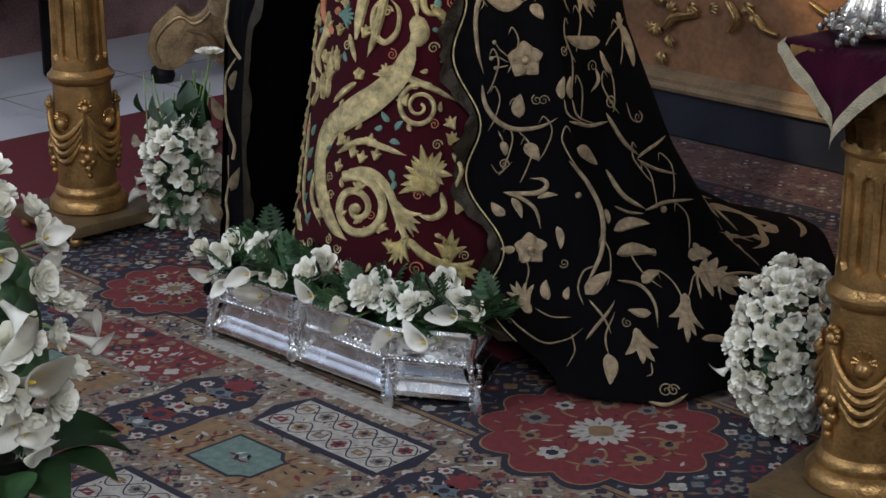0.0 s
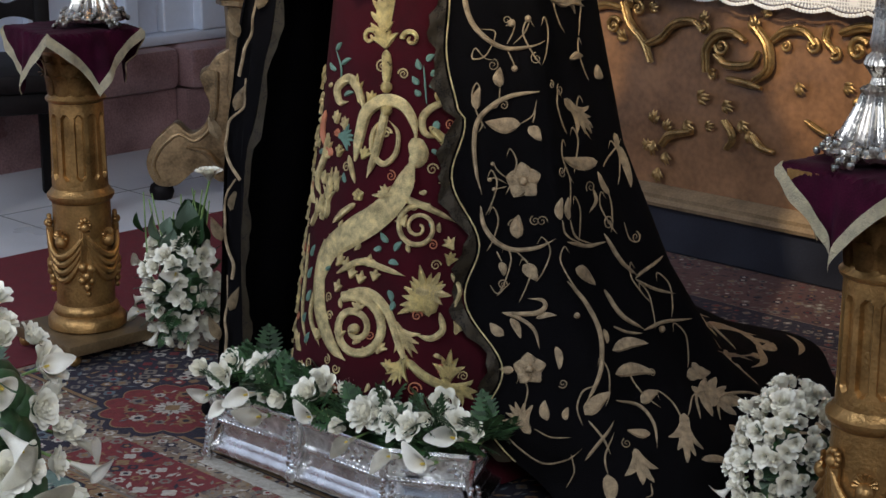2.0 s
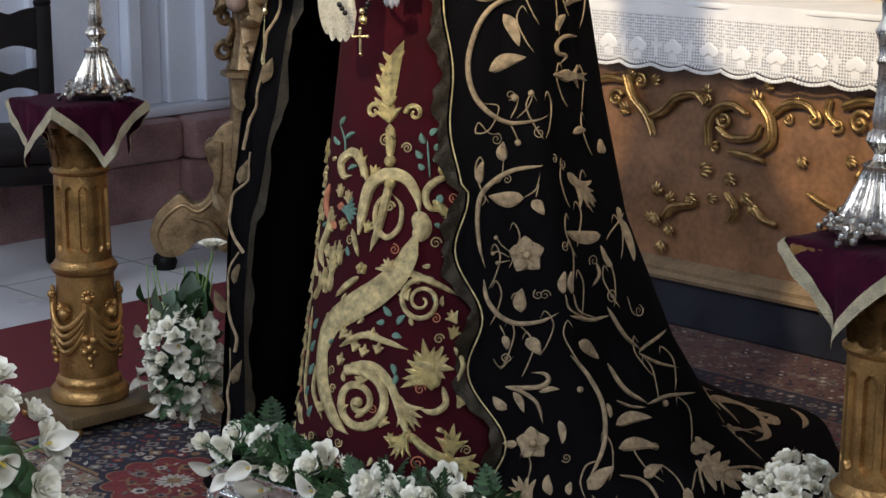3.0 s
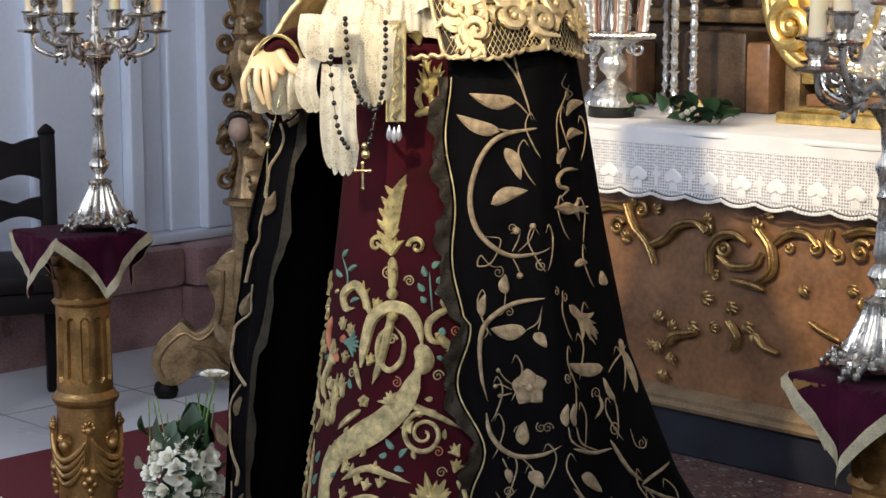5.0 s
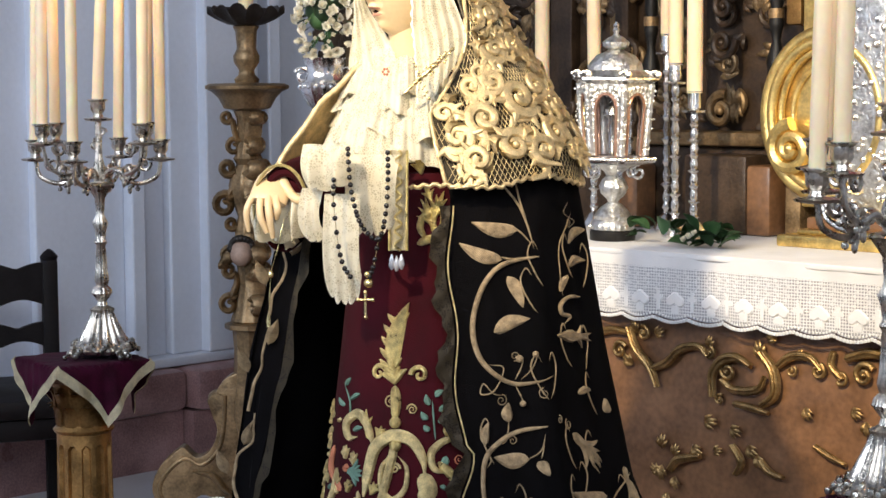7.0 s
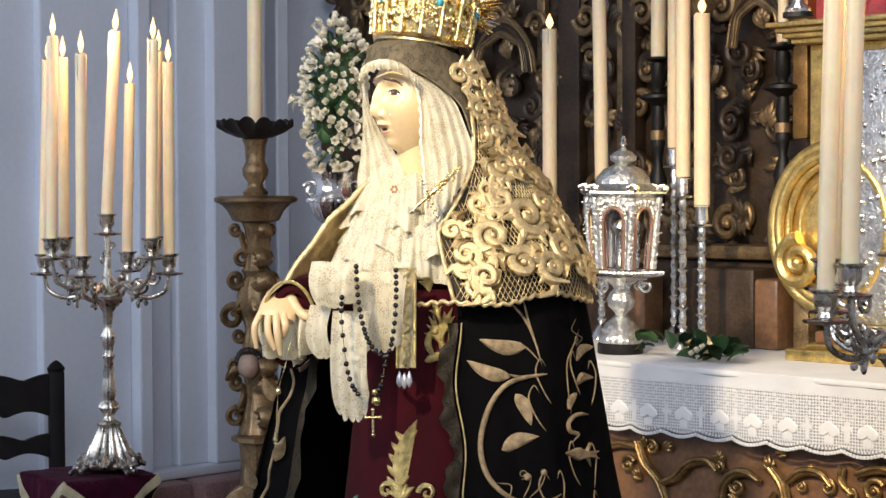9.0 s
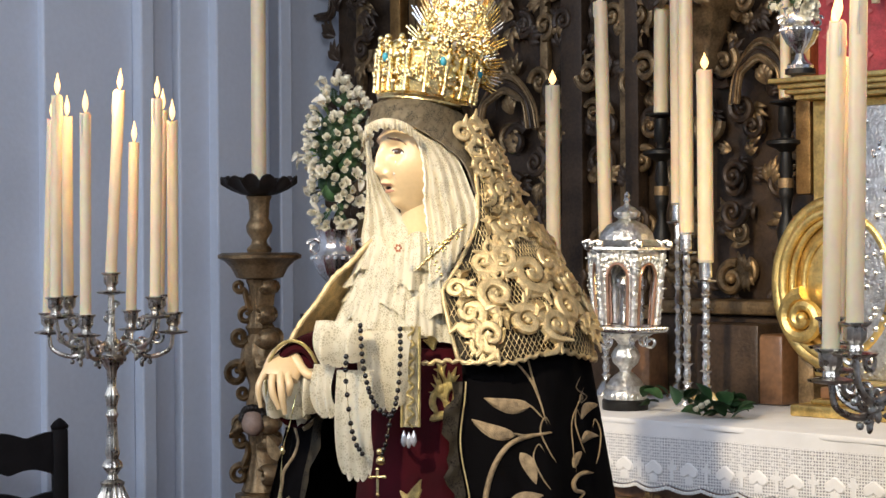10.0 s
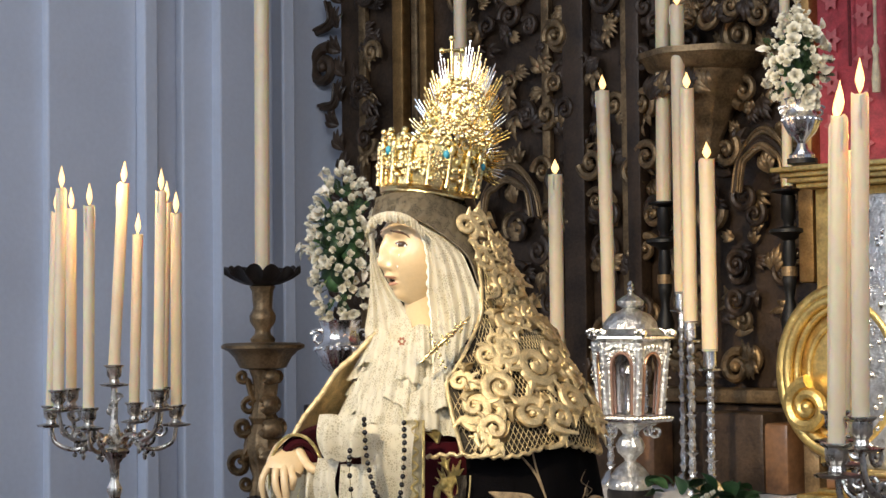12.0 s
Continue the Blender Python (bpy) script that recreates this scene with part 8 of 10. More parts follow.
def candelabrum(low, high, label):
    t = thing("candelabrum", label, "candelabrum", None, "silver candelabra")
    z0 = 0.792
    part("foot", lathe(bmesh.new(), [(0.070, z0 + 0.012), (0.074, z0 + 0.020), (0.062, z0 + 0.032), (0.056, z0 + 0.036), (0.046, z0 + 0.055), (0.032, z0 + 0.085), (0.024, z0 + 0.105), (0.027, z0 + 0.112), (0.014, z0 + 0.120)], 128, lobes=16, depth=0.08), "oldsilver", t)
    for k in range(4):
        a = radians(45 + 90 * k)
        d = Vector((math.cos(a), math.sin(a), 0))
        bm = bmesh.new()
        for q in range(9):
            ball(bm, d * (0.060 + 0.004 * q) + Vector((0.012 * math.sin(q * 2.1), 0.012 * math.cos(q * 2.1), z0 + 0.030 - 0.003 * q)), 0.010 - 0.0004 * q, 6)
        tube(bm, scroll_points(d * 0.085 + Vector((0, 0, z0 + 0.014)), 0.013, 1.2, 1.5, 0.3, 14, (d, E2)), 0.004, 6)
        part("scroll_foot", bm, "oldsilver", t)
        bm = bmesh.new()
        for q in range(8):
            b = a + radians(22 + 6 * q)
            ball(bm, Vector((0.068 * math.cos(b), 0.068 * math.sin(b), z0 + 0.025 + 0.008 * math.sin(q * 1.1))), 0.0085, 6)
        part("shell_rim", bm, "oldsilver", t)
    part("stem", lathe(bmesh.new(), [(0.014, z0 + 0.118), (0.010, z0 + 0.13), (0.018, z0 + 0.142), (0.024, z0 + 0.150), (0.021, z0 + 0.160), (0.013, z0 + 0.168), (0.017, z0 + 0.182), (0.014, z0 + 0.20), (0.0125, z0 + 0.225), (0.0105, z0 + 0.262), (0.015, z0 + 0.270), (0.0105, z0 + 0.278), (0.013, z0 + 0.30), (0.018, z0 + 0.315), (0.013, z0 + 0.325), (0.009, z0 + 0.335), (0.012, z0 + 0.375), (0.028, z0 + 0.400), (0.034, z0 + 0.404), (0.030, z0 + 0.408), (0.012, z0 + 0.412), (0.015, z0 + 0.44), (0.008, z0 + 0.47), (0.007, z0 + 0.55), (0.006, z0 + 0.565)], 96, lobes=12, depth=0.06), "oldsilver", t)
    zc = 1.395
    bm = bmesh.new()
    cup(bm, Vector((0, 0, zc - 0.012)))
    part("centre_cup", bm, "oldsilver", t)
    bm = bmesh.new()
    for q in range(5):
        a = 2 * math.pi * q / 5
        tube(bm, [p for p in scroll_points((0.010 * math.cos(a), 0.010 * math.sin(a), zc - 0.075 - 0.01 * q), 0.010, 1.2, a, 0.25, 12, (Vector((math.cos(a), math.sin(a), 0)), E2))], 0.003, 6)
    part("stem_leaf", bm, "oldsilver", t)
    for a_, r, z in [(a, 0.148, 1.300) for a in low] + [(a, 0.132, 1.338) for a in high]:
        a = radians(a_)
        d, s = Vector((math.cos(a), math.sin(a), 0)), Vector((-math.sin(a), math.cos(a), 0))
        run = spline([d * 0.012 + Vector((0, 0, 1.215)), d * 0.045 + Vector((0, 0, 1.232)), d * 0.085 + Vector((0, 0, 1.200 + (z - 1.30) * 0.6)), d * (r - 0.012) + Vector((0, 0, 1.215 + (z - 1.30) * 0.8)), d * r + Vector((0, 0, z - 0.045))], 7)
        bm = tube(bmesh.new(), run, lambda q: 0.0068 - 0.0022 * q, 8)
        tube(bm, scroll_points(d * 0.080 + Vector((0, 0, 1.228)), 0.020, 1.4, 3.6, 0.2, 20, (d, E2)), lambda q: 0.0046 - 0.002 * q, 6)
        tube(bm, scroll_points(d * (r - 0.040) + Vector((0, 0, z - 0.055)), 0.017, 1.3, 0.3, 0.2, 18, (d, E2), -1), lambda q: 0.0042 - 0.0018 * q, 6)
        for q in range(4):
            ball(bm, run[9 + q * 2] + Vector((0, 0, -0.008 - 0.004 * (q % 2))), 0.0065, 6)
        ball(bm, run[12] + Vector((0, 0, -0.022)), 0.0055, 8, 2.0)
        arm = part("arm", bm, "oldsilver", t)
        bm = bmesh.new()
        cup(bm, d * r + Vector((0, 0, z - 0.010)))
        part("cup", bm, "oldsilver", arm)
    return t


LOW1, HIGH1 = (180, 258, 354, 82), (207, 150, 330, 42)
LOW2, HIGH2 = (211, 301, 31, 121), (224, 314, 44, 134)
PL, PR = Vector((-0.865, 4.25, 0)), Vector((0.685, 2.70, 0))
one = pedestal("gilded wooden pedestal with fluted shaft and swags")
one.matrix_basis = Matrix.Translation(PL)
copy_thing(one, Matrix.Translation(PR) @ pose(0, 0, 0, 0, 0, 8))
for p in (PL, PR):
    pedestal_cloth(-8, "purple velvet square with gold galloon draped over pedestal").matrix_basis = Matrix.Translation(p)
CL, CR2 = PL + Vector((0.050, 0, 0)), PR + Vector((-0.028, 0, 0))
candelabrum(LOW1, HIGH1, "tarnished silver nine-light candelabrum on purple cloth").matrix_basis = Matrix.Translation(CL)
candelabrum(LOW2, HIGH2, "tarnished silver nine-light candelabrum on purple cloth, close by").matrix_basis = Matrix.Translation(CR2)
gl = "candelabrum candles"
candle(CL + Vector((0, 0, 1.396)), 0.0135, 0.425, True, (0, 3.2), gl)
for c0, low, high, ls in ((CL, LOW1, HIGH1, (0.452, 0.455, 0.445, 0.405, 0.465, 0.425, 0.455, 0.440)), (CR2, LOW2, HIGH2, (0.470, 0.46, 0.45, 0.44, 0.462, 0.45, 0.46, 0.44))):
    for k, (a, r, z) in enumerate([(a, 0.148, 1.302) for a in low] + [(a, 0.132, 1.340) for a in high]):
        q = radians(a)
        candle(c0 + Vector((r * math.cos(q), r * math.sin(q), z)), 0.0128, ls[k], True, (0.9 * math.sin(k * 2.3), 0.8 + 0.9 * math.cos(k * 1.9)), gl)
candle(CR2 + Vector((0, 0, 1.396)), 0.0135, 0.44, True, (0, 0.5), gl)


# ---- tall carved torchere ----
def torchere():
    t = thing("torchere", "tall carved and gilded wooden torchere with two drip dishes", "torchere", Matrix.Translation((-0.643, 5.90, 0)), "")
    bm = bmesh.new()
    grid(bm, [[Vector((r * math.cos(a), r * math.sin(a), z + lift * (abs(math.sin(6.5 * a)) ** 0.7 - 0.5) + 0.004 * math.sin(3 * a) * lift / 0.02)) for a in (2 * math.pi * k / 104 for k in range(104))] for r, z, lift in ((0.022, 1.615, 0.0), (0.06, 1.622, 0.0), (0.095, 1.640, 0.006), (0.115, 1.658, 0.016), (0.125, 1.668, 0.022), (0.122, 1.671, 0.022), (0.110, 1.660, 0.014), (0.06, 1.632, 0.0), (0.022, 1.628, 0.0))], closed=True, cap=True)
    part("upper_dish", bm, "darkiron", t, "dark scalloped iron dish")
    part("nozzle", lathe(bmesh.new(), [(0.036, 1.43), (0.040, 1.445), (0.026, 1.46), (0.024, 1.475), (0.040, 1.50), (0.042, 1.52), (0.034, 1.535), (0.030, 1.545), (0.034, 1.60), (0.042, 1.615), (0.03, 1.62)], 32, lobes=8, depth=0.03), "oldgilt", t)
    part("lower_dish", lathe(bmesh.new(), [(0.04, 1.345), (0.075, 1.352), (0.092, 1.385), (0.112, 1.405), (0.134, 1.415), (0.135, 1.425), (0.12, 1.432), (0.04, 1.434)], 64, lobes=20, depth=0.012), "oldgilt", t)
    part("shaft", lathe(bmesh.new(), [(0.044, 1.345), (0.034, 1.32), (0.03, 1.25), (0.04, 1.20), (0.046, 1.19), (0.036, 1.17), (0.056, 1.13), (0.062, 1.10), (0.05, 1.05), (0.034, 1.0), (0.042, 0.97), (0.046, 0.93), (0.036, 0.90), (0.04, 0.84), (0.034, 0.78), (0.05, 0.70), (0.062, 0.66), (0.05, 0.645)], 40, lobes=10, depth=0.05), "oldgilt", t)
    part("lower_block", lathe(bmesh.new(), [(0.07, 0.655), (0.085, 0.65), (0.085, 0.635), (0.06, 0.63), (0.055, 0.56), (0.06, 0.45), (0.07, 0.35), (0.05, 0.25), (0.03, 0.2)], 8), "oldgilt", t)
    for k in range(3):
        m = pose(0, 0, 0, 0, 0, 180 + 120 * k)
        # three S-scroll legs that end in volutes
        outer = spline([(0.03, 0, 0.50), (0.085, 0, 0.47), (0.118, 0, 0.425), (0.142, 0, 0.40), (0.128, 0, 0.355), (0.112, 0, 0.30), (0.135, 0, 0.238), (0.180, 0, 0.212), (0.222, 0, 0.246), (0.245, 0, 0.236), (0.300, 0, 0.185), (0.328, 0, 0.120), (0.318, 0, 0.068), (0.290, 0, 0.036), (0.240, 0, 0.034), (0.212, 0, 0.050), (0.168, 0, 0.085), (0.120, 0, 0.072), (0.085, 0, 0.048), (0.02, 0, 0.06)], 4)
        bm = bmesh.new()
        near = [bm.verts.new((p.x, -0.036, p.z)) for p in outer]
        f = bm.faces.new(near)
        top = bmesh.ops.extrude_face_region(bm, geom=[f])["geom"]
        for v in top:
            if isinstance(v, bmesh.types.BMVert):
                v.co.y += 0.072
        rim = [e for e in bm.edges if abs(e.verts[0].co.y - e.verts[1].co.y) < 0.001]
        bmesh.ops.bevel(bm, geom=rim, offset=0.007, segments=2, profile=0.6, affect='EDGES')
        bmesh.ops.recalc_face_normals(bm, faces=bm.faces[:])
        part("leg", bm, "oldgilt", t, m=m)
        # raised moulding that follows the edge of the leg
        for y in (-0.037, 0.037):
            edge = [Vector((p.x - 0.016, y, p.z - 0.012)) for p in spline([(0.10, 0, 0.43), (0.105, 0, 0.33), (0.125, 0, 0.25), (0.18, 0, 0.20), (0.235, 0, 0.222), (0.295, 0, 0.175), (0.32, 0, 0.12), (0.305, 0, 0.07)], 6)]
            part("leg_moulding", tube(bmesh.new(), edge, 0.007, 8), "oldgilt", t, m=m)
            part("leg_leaf", tube(bmesh.new(), spline([(0.07, y, 0.09), (0.10, y * 1.2, 0.12), (0.13, y * 1.25, 0.155), (0.19, y, 0.165)], 6), lambda q: 0.018 * math.sin(math.pi * (0.12 + 0.8 * q)) + 0.003, 8, 0.6), "oldgilt", t, m=m)
        bm = tube(bmesh.new(), [p + Vector((0, -0.040, 0)) for p in scroll_points((0.266, 0, 0.083), 0.040, 1.6, 1.0, 0.12, 30, (Vector((1, 0, 0)), E2))], lambda q: 0.012 - 0.006 * q, 8)
        part("leg_volute", bm, "oldgilt", t, m=m)
        part("foot", lathe(bmesh.new(), [(0.02, 0.045), (0.036, 0.034), (0.042, 0.012), (0.038, -0.002), (0.034, -0.013)], 14, Matrix.Translation((0.286, 0, 0))), "darkwood", t, m=m)
        bm = tube(bmesh.new(), scroll_points((0.112, 0, 0.395), 0.030, 1.5, 2.2, 0.15, 28, (Vector((1, 0, 0)), E2), -1), lambda q: 0.011 - 0.005 * q, 8, 3.5, (0, 1, 0))
        part("knee_volute", bm, "oldgilt", t, m=m)
        # S-shaped brackets up the shaft, curling out above and below
        for z0, z1, r0, r1, w in ((1.345, 1.200, 0.066, 0.060, 0.017), (1.190, 1.000, 0.064, 0.100, 0.024), (1.000, 0.845, 0.056, 0.082, 0.018), (0.850, 0.680, 0.066, 0.088, 0.020)):
            top = [Vector((p.x, 0, p.z)) for p in scroll_points((r0, 0, z0 - w * 1.2), w * 1.2, 1.1, -2.6, 0.25, 16, (Vector((1, 0, 0)), E2))][::-1]
            low = [Vector((p.x, 0, p.z)) for p in scroll_points((r1 - w, 0, z1 + w * 1.6), w * 1.7, 1.2, 2.4, 0.22, 18, (Vector((1, 0, 0)), E2), -1)]
            mid = spline([top[-1], (r0 - w * 1.3, 0, (z0 * 0.62 + z1 * 0.38)), (r1 - w * 1.6, 0, (z0 * 0.35 + z1 * 0.65)), low[0]], 7)
            bm = tube(bmesh.new(), top + mid[1:-1] + low, lambda q: w * (0.42 + 0.22 * math.sin(math.pi * q)), 8, 2.6, (0, 1, 0))
            part("bracket_scroll", bm, "oldgilt", t, m=m)
            ball_ = ball(bmesh.new(), (r0 - w * 1.9, 0, (z0 + z1) / 2 + 0.01), w * 0.8, 10, 1.3)
            part("bracket_bud", ball_, "oldgilt", t, m=m)
    # carved head with dark hair on the shaft, a plain shape
    head = part("carved_head", ball(bmesh.new(), (-0.020, -0.058, 0.885), 0.036, 18, 1.18), "oldskin", t, "plain carved painted head")
    bm = bmesh.new()
    for k in range(11):
        a = math.pi * (k / 10)
        ball(bm, (-0.020 + 0.034 * math.cos(a), -0.060 + 0.008 * math.sin(3 * a), 0.900 + 0.034 * math.sin(a)), 0.013, 8)
    part("carved_hair", bm, "darkiron", head)
    for h in (-1, 1):
        rows = [[Vector((-0.020 + h * (0.028 + 0.050 * i / 6), -0.046 + 0.010 * j * j, 0.872 - 0.030 * (i / 6) ** 2 + j * 0.028 * math.sin(math.pi * (0.1 + 0.8 * i / 6)))) for j in (-1, -0.5, 0, 0.5, 1)] for i in range(7)]
        part("carved_wing", sheet(bmesh.new(), rows, 0.008), "oldgilt", t)


M["darkiron"] = surface("dark_bronze_dish", (0.03, 0.024, 0.02), 0.45, 0.5, vary=0.4)
M["oldskin"] = surface("worn_painted_flesh", (0.34, 0.23, 0.17), 0.5, vary=0.3, scale=20)
torchere()
candle(Vector((-0.643, 5.90, 1.64)), 0.0245, 1.35, False, (0, 0.2), "", "thick tall unlit wax candle on torchere")

# ---- dark chair by the wall ----
chair = thing("church_chair", "near-black carved wooden chair against the wall", "chair", Matrix.Translation((-1.47, 5.71, -0.014)) @ pose(0, 0, 0, 0, 0, 20))
for x, y, h in ((-0.24, -0.22, 0.46), (0.24, -0.22, 0.46), (-0.24, 0.22, 0.869), (0.24, 0.22, 0.869)):
    part("leg", box(bmesh.new(), (x - 0.025, y - 0.025, 0), (x + 0.025, y + 0.025, h), bevel=0.005), "darkwood", chair)
    if h > 0.6:
        part("finial", lathe(bmesh.new(), [(0.028, h), (0.03, h + 0.01), (0.018, h + 0.025), (0.004, h + 0.035)], 12, Matrix.Translation((x, y, 0))), "darkwood", chair)
part("seat", box(bmesh.new(), (-0.26, -0.26, 0.42), (0.26, 0.26, 0.48), bevel=0.012), "darkwood", chair)
part("apron", box(bmesh.new(), (-0.24, -0.235, 0.35), (0.24, -0.215, 0.419), bevel=0.01), "darkwood", chair)
for z0, z1 in ((0.718, 0.838), (0.58, 0.64)):
    bm = bmesh.new()
    rows = []
    for i in range(33):
        s = i / 32
        x = -0.22 + 0.44 * s
        up = 0.022 * abs(math.sin(s * math.pi * 2.5))
        rows.append([Vector((x, 0.21, z0 + 0.02 * abs(math.sin(s * math.pi * 3)))), Vector((x, 0.21, z1 + up)), Vector((x, 0.235, z1 + up)), Vector((x, 0.235, z0 + 0.02 * abs(math.sin(s * math.pi * 3))))])
    grid(bm, rows, closed=True, cap=True)
    part("carved_rail", bm, "darkwood", chair)


# ---- retable ----
retable = churched("retable", "dark carved and partly gilded baroque wooden retable", "retable")
part("back_panel", box(bmesh.new(), (-5.524, 4.86, 0), (-0.6, 4.98, 5.6)), "retable", retable, smooth=False)
part("predella", box(bmesh.new(), (-5.0, 4.76, 0.2), (-0.6, 4.858, 1.22), bevel=0.01), "retable", retable)
part("predella_moulding", box(bmesh.new(), (-5.0, 4.72, 1.222), (-0.6, 4.858, 1.27), bevel=0.015), "oldgilt", retable)
for u, w, m_, d in ((-5.368, 0.022, "oldgilt", 0.03), (-5.141, 0.03, "gilt", 0.05), (-5.062, 0.018, "oldgilt", 0.035), (-4.999, 0.02, "gilt", 0.05),
                   (-4.237, 0.05, "retable", 0.05), (-4.007, 0.02, "oldgilt", 0.04), (-3.957, 0.03, "retable", 0.06), (-4.385, 0.02, "oldgilt", 0.03)):
    part("stile", box(bmesh.new(), (u - w, 4.86 - d, 1.272), (u + w, 4.858, 5.5), bevel=0.008), m_, retable)


def cluster(u, z, s, seed, v=4.85, gilded=0.4):
    r = random.Random(seed)
    m = lambda: "oldgilt" if r.random() < gilded else "retable"
    for k in range(2):
        carved_volute(u + r.uniform(-0.4, 0.4) * s, z + r.uniform(-0.4, 0.4) * s, s * r.uniform(0.25, 0.42), retable, r.choice((-1, 1)), r.uniform(0, 6), m(), v - r.uniform(0, 0.03))
    for k in range(4):
        carved_leaf(u + r.uniform(-0.5, 0.5) * s, z + r.uniform(-0.5, 0.5) * s, s * r.uniform(0.4, 0.7), r.uniform(0, 6.28), retable, m(), v - r.uniform(0, 0.02), r.choice((3, 4, 5)))


# the scrolled outer edge
for k in range(16):
    z = 1.30 + 0.1 * k
    u = -5.524 + 0.02 * math.sin(k * 1.7)
    carved_leaf(u, z, 0.10, 1.9 + 0.5 * math.sin(k * 2.1), retable, "retable", 4.86, 4)
    carved_leaf(u + 0.13, z + 0.05, 0.10, 1.2 + 0.8 * math.sin(k * 1.3), retable, "oldgilt" if k % 3 == 0 else "retable", 4.86, 5)
carved_volute(-5.602, 2.544, 0.085, retable, 1, 1.2, "retable", 4.86)
carved_bar([(-5.678, 2.694), (-5.572, 2.727), (-5.588, 2.810)], 0.022, retable, "retable", 4.86)
carved_bar([(-5.639, 2.385), (-5.558, 2.389), (-5.540, 2.468)], 0.020, retable, "retable", 4.86)
for i in range(9):
    for j in range(9):
        z = 1.34 + 0.175 * j
        u = -4.75 + 0.205 * i + 0.05 * ((j % 2) - 0.5)
        if not (-5.1 < u < -2.7):
            continue
        cluster(u, z, 0.14, 100 + 17 * i + j, 4.85, 0.55)
for k in range(8):
    cluster(-5.321 + 0.02 * math.sin(k), 1.4 + 0.2 * k, 0.13, 500 + k, 4.85, 0.3)
# ogee pediments
for u0, z0, w in ((-4.510, 1.984, 0.30), (-3.397, 2.018, 0.24)):
    for off, mm in ((0, "oldgilt"), (0.028, "retable"), (0.052, "oldgilt")):
        run = [(u0 - w / 2 + off * 0.6, z0 - 0.12), (u0 - w * 0.42 + off * 0.5, z0 - 0.03), (u0 - w * 0.2, z0 + 0.05 - off), (u0, z0 + 0.075 - off), (u0 + w * 0.2, z0 + 0.05 - off), (u0 + w * 0.42 - off * 0.5, z0 - 0.03), (u0 + w / 2 - off * 0.6, z0 - 0.12)]
        carved_bar(run, 0.014, retable, mm, 4.78 - off * 0.3)
    carved_leaf(u0, z0 - 0.06, 0.09, 1.57, retable, "oldgilt", 4.80, 5)
# corbel with moulded cornice
uc, zc = -3.644, 2.350
bm = bmesh.new()
lathe(bm, [(0.04, zc - 0.34), (0.055, zc - 0.30), (0.05, zc - 0.27), (0.09, zc - 0.18), (0.15, zc - 0.08), (0.16, zc - 0.05), (0.19, zc - 0.035), (0.20, zc - 0.012), (0.215, zc), (0.215, zc + 0.02), (0.1, zc + 0.022)], 32, Matrix.Translation((uc, 4.80, 0)), lobes=8, depth=0.03)
part("corbel", bm, "oldgilt", retable)
for k in range(6):
    carved_leaf(uc - 0.12 + 0.05 * k, zc - 0.13, 0.10, 1.57 + 0.25 * (k - 2.5), retable, "oldgilt" if k % 2 else "retable", 4.66, 5)
for k in range(7):
    cluster(uc - 0.1 + 0.07 * k, zc + 0.16, 0.13, 700 + k, 4.74, 0.5)

# crimson damask niche at the side
niche = churched("damask_hanging", "crimson damask hanging in the retable niche", "hanging")
u0, u1 = -3.169, -2.2
bm = bmesh.new()
grid(bm, [[Vector((u0 + (u1 - u0) * i / 40, 4.735 + 0.006 * math.sin(i * 0.8), z)) for z in (1.85, 2.3, 3.2)] for i in range(41)])
part("damask", bm, "damask", niche)
rd = random.Random(4)
bm = bmesh.new()
for i in range(6):
    for j in range(7):
        cu, cz = u0 + 0.06 + 0.11 * i, 1.95 + 0.13 * j + 0.065 * (i % 2)
        for k in range(6):
            a = k * math.pi / 3
            grid(bm, [[Vector((cu + 0.035 * q * math.cos(a) + 0.011 * w * math.sin(math.pi * q) * -math.sin(a), 4.7265, cz + 0.042 * q * math.sin(a) + 0.011 * w * math.sin(math.pi * q) * math.cos(a))) for w in (-1, 1)] for q in (0.15, 0.5, 0.95)])
tagged(part("woven_flowers", bm, "damask2", niche), kind="stuff")
part("gilt_post", box(bmesh.new(), (u0 - 0.05, 4.69, 1.6), (u0 + 0.006, 4.75, 3.2), bevel=0.008), "gilt", niche)
part("cord", tube(bmesh.new(), [Vector((-2.931, 4.69, 3.2 - 0.9 * i / 40)) for i in range(41)], lambda q: 0.005 + 0.0012 * math.sin(q * 150), 6), "galloon", niche)
part("tassel", lathe(bmesh.new(), [(0.004, 2.31), (0.012, 2.29), (0.008, 2.27), (0.014, 2.2), (0.012, 2.16)], 12, Matrix.Translation((-2.931, 4.69, 0))), "galloon", niche)
part("dark_cord", tube(bmesh.new(), [Vector((-3.026, 4.70, 3.2 - 0.95 * i / 10)) for i in range(11)], 0.005, 6), "rug_red", niche)

# gilded tabernacle with an oval frame
tab = churched("gilded_tabernacle", "bright gilded tabernacle with moulded oval frame and stepped base", "tabernacle")
ub = -3.046
for k, (du, v0, z0, z1) in enumerate(((0.0, 4.40, TOP, TOP + 0.034), (0.05, 4.43, TOP + 0.034, TOP + 0.05), (0.07, 4.45, TOP + 0.05, TOP + 0.085), (0.10, 4.48, TOP + 0.085, TOP + 0.10))):
    part("step", box(bmesh.new(), (ub + du, v0, z0 + 0.0005), (ub + 1.3 - du, 4.70, z1), bevel=0.006), "brightgilt" if k != 2 else "marblewood", tab)
uo, zo = -3.025, 1.329
part("panel", box(bmesh.new(), (uo - 0.09, 4.63, TOP + 0.1), (uo + 0.9, 4.70, 1.880), bevel=0.006), "brightgilt", tab)
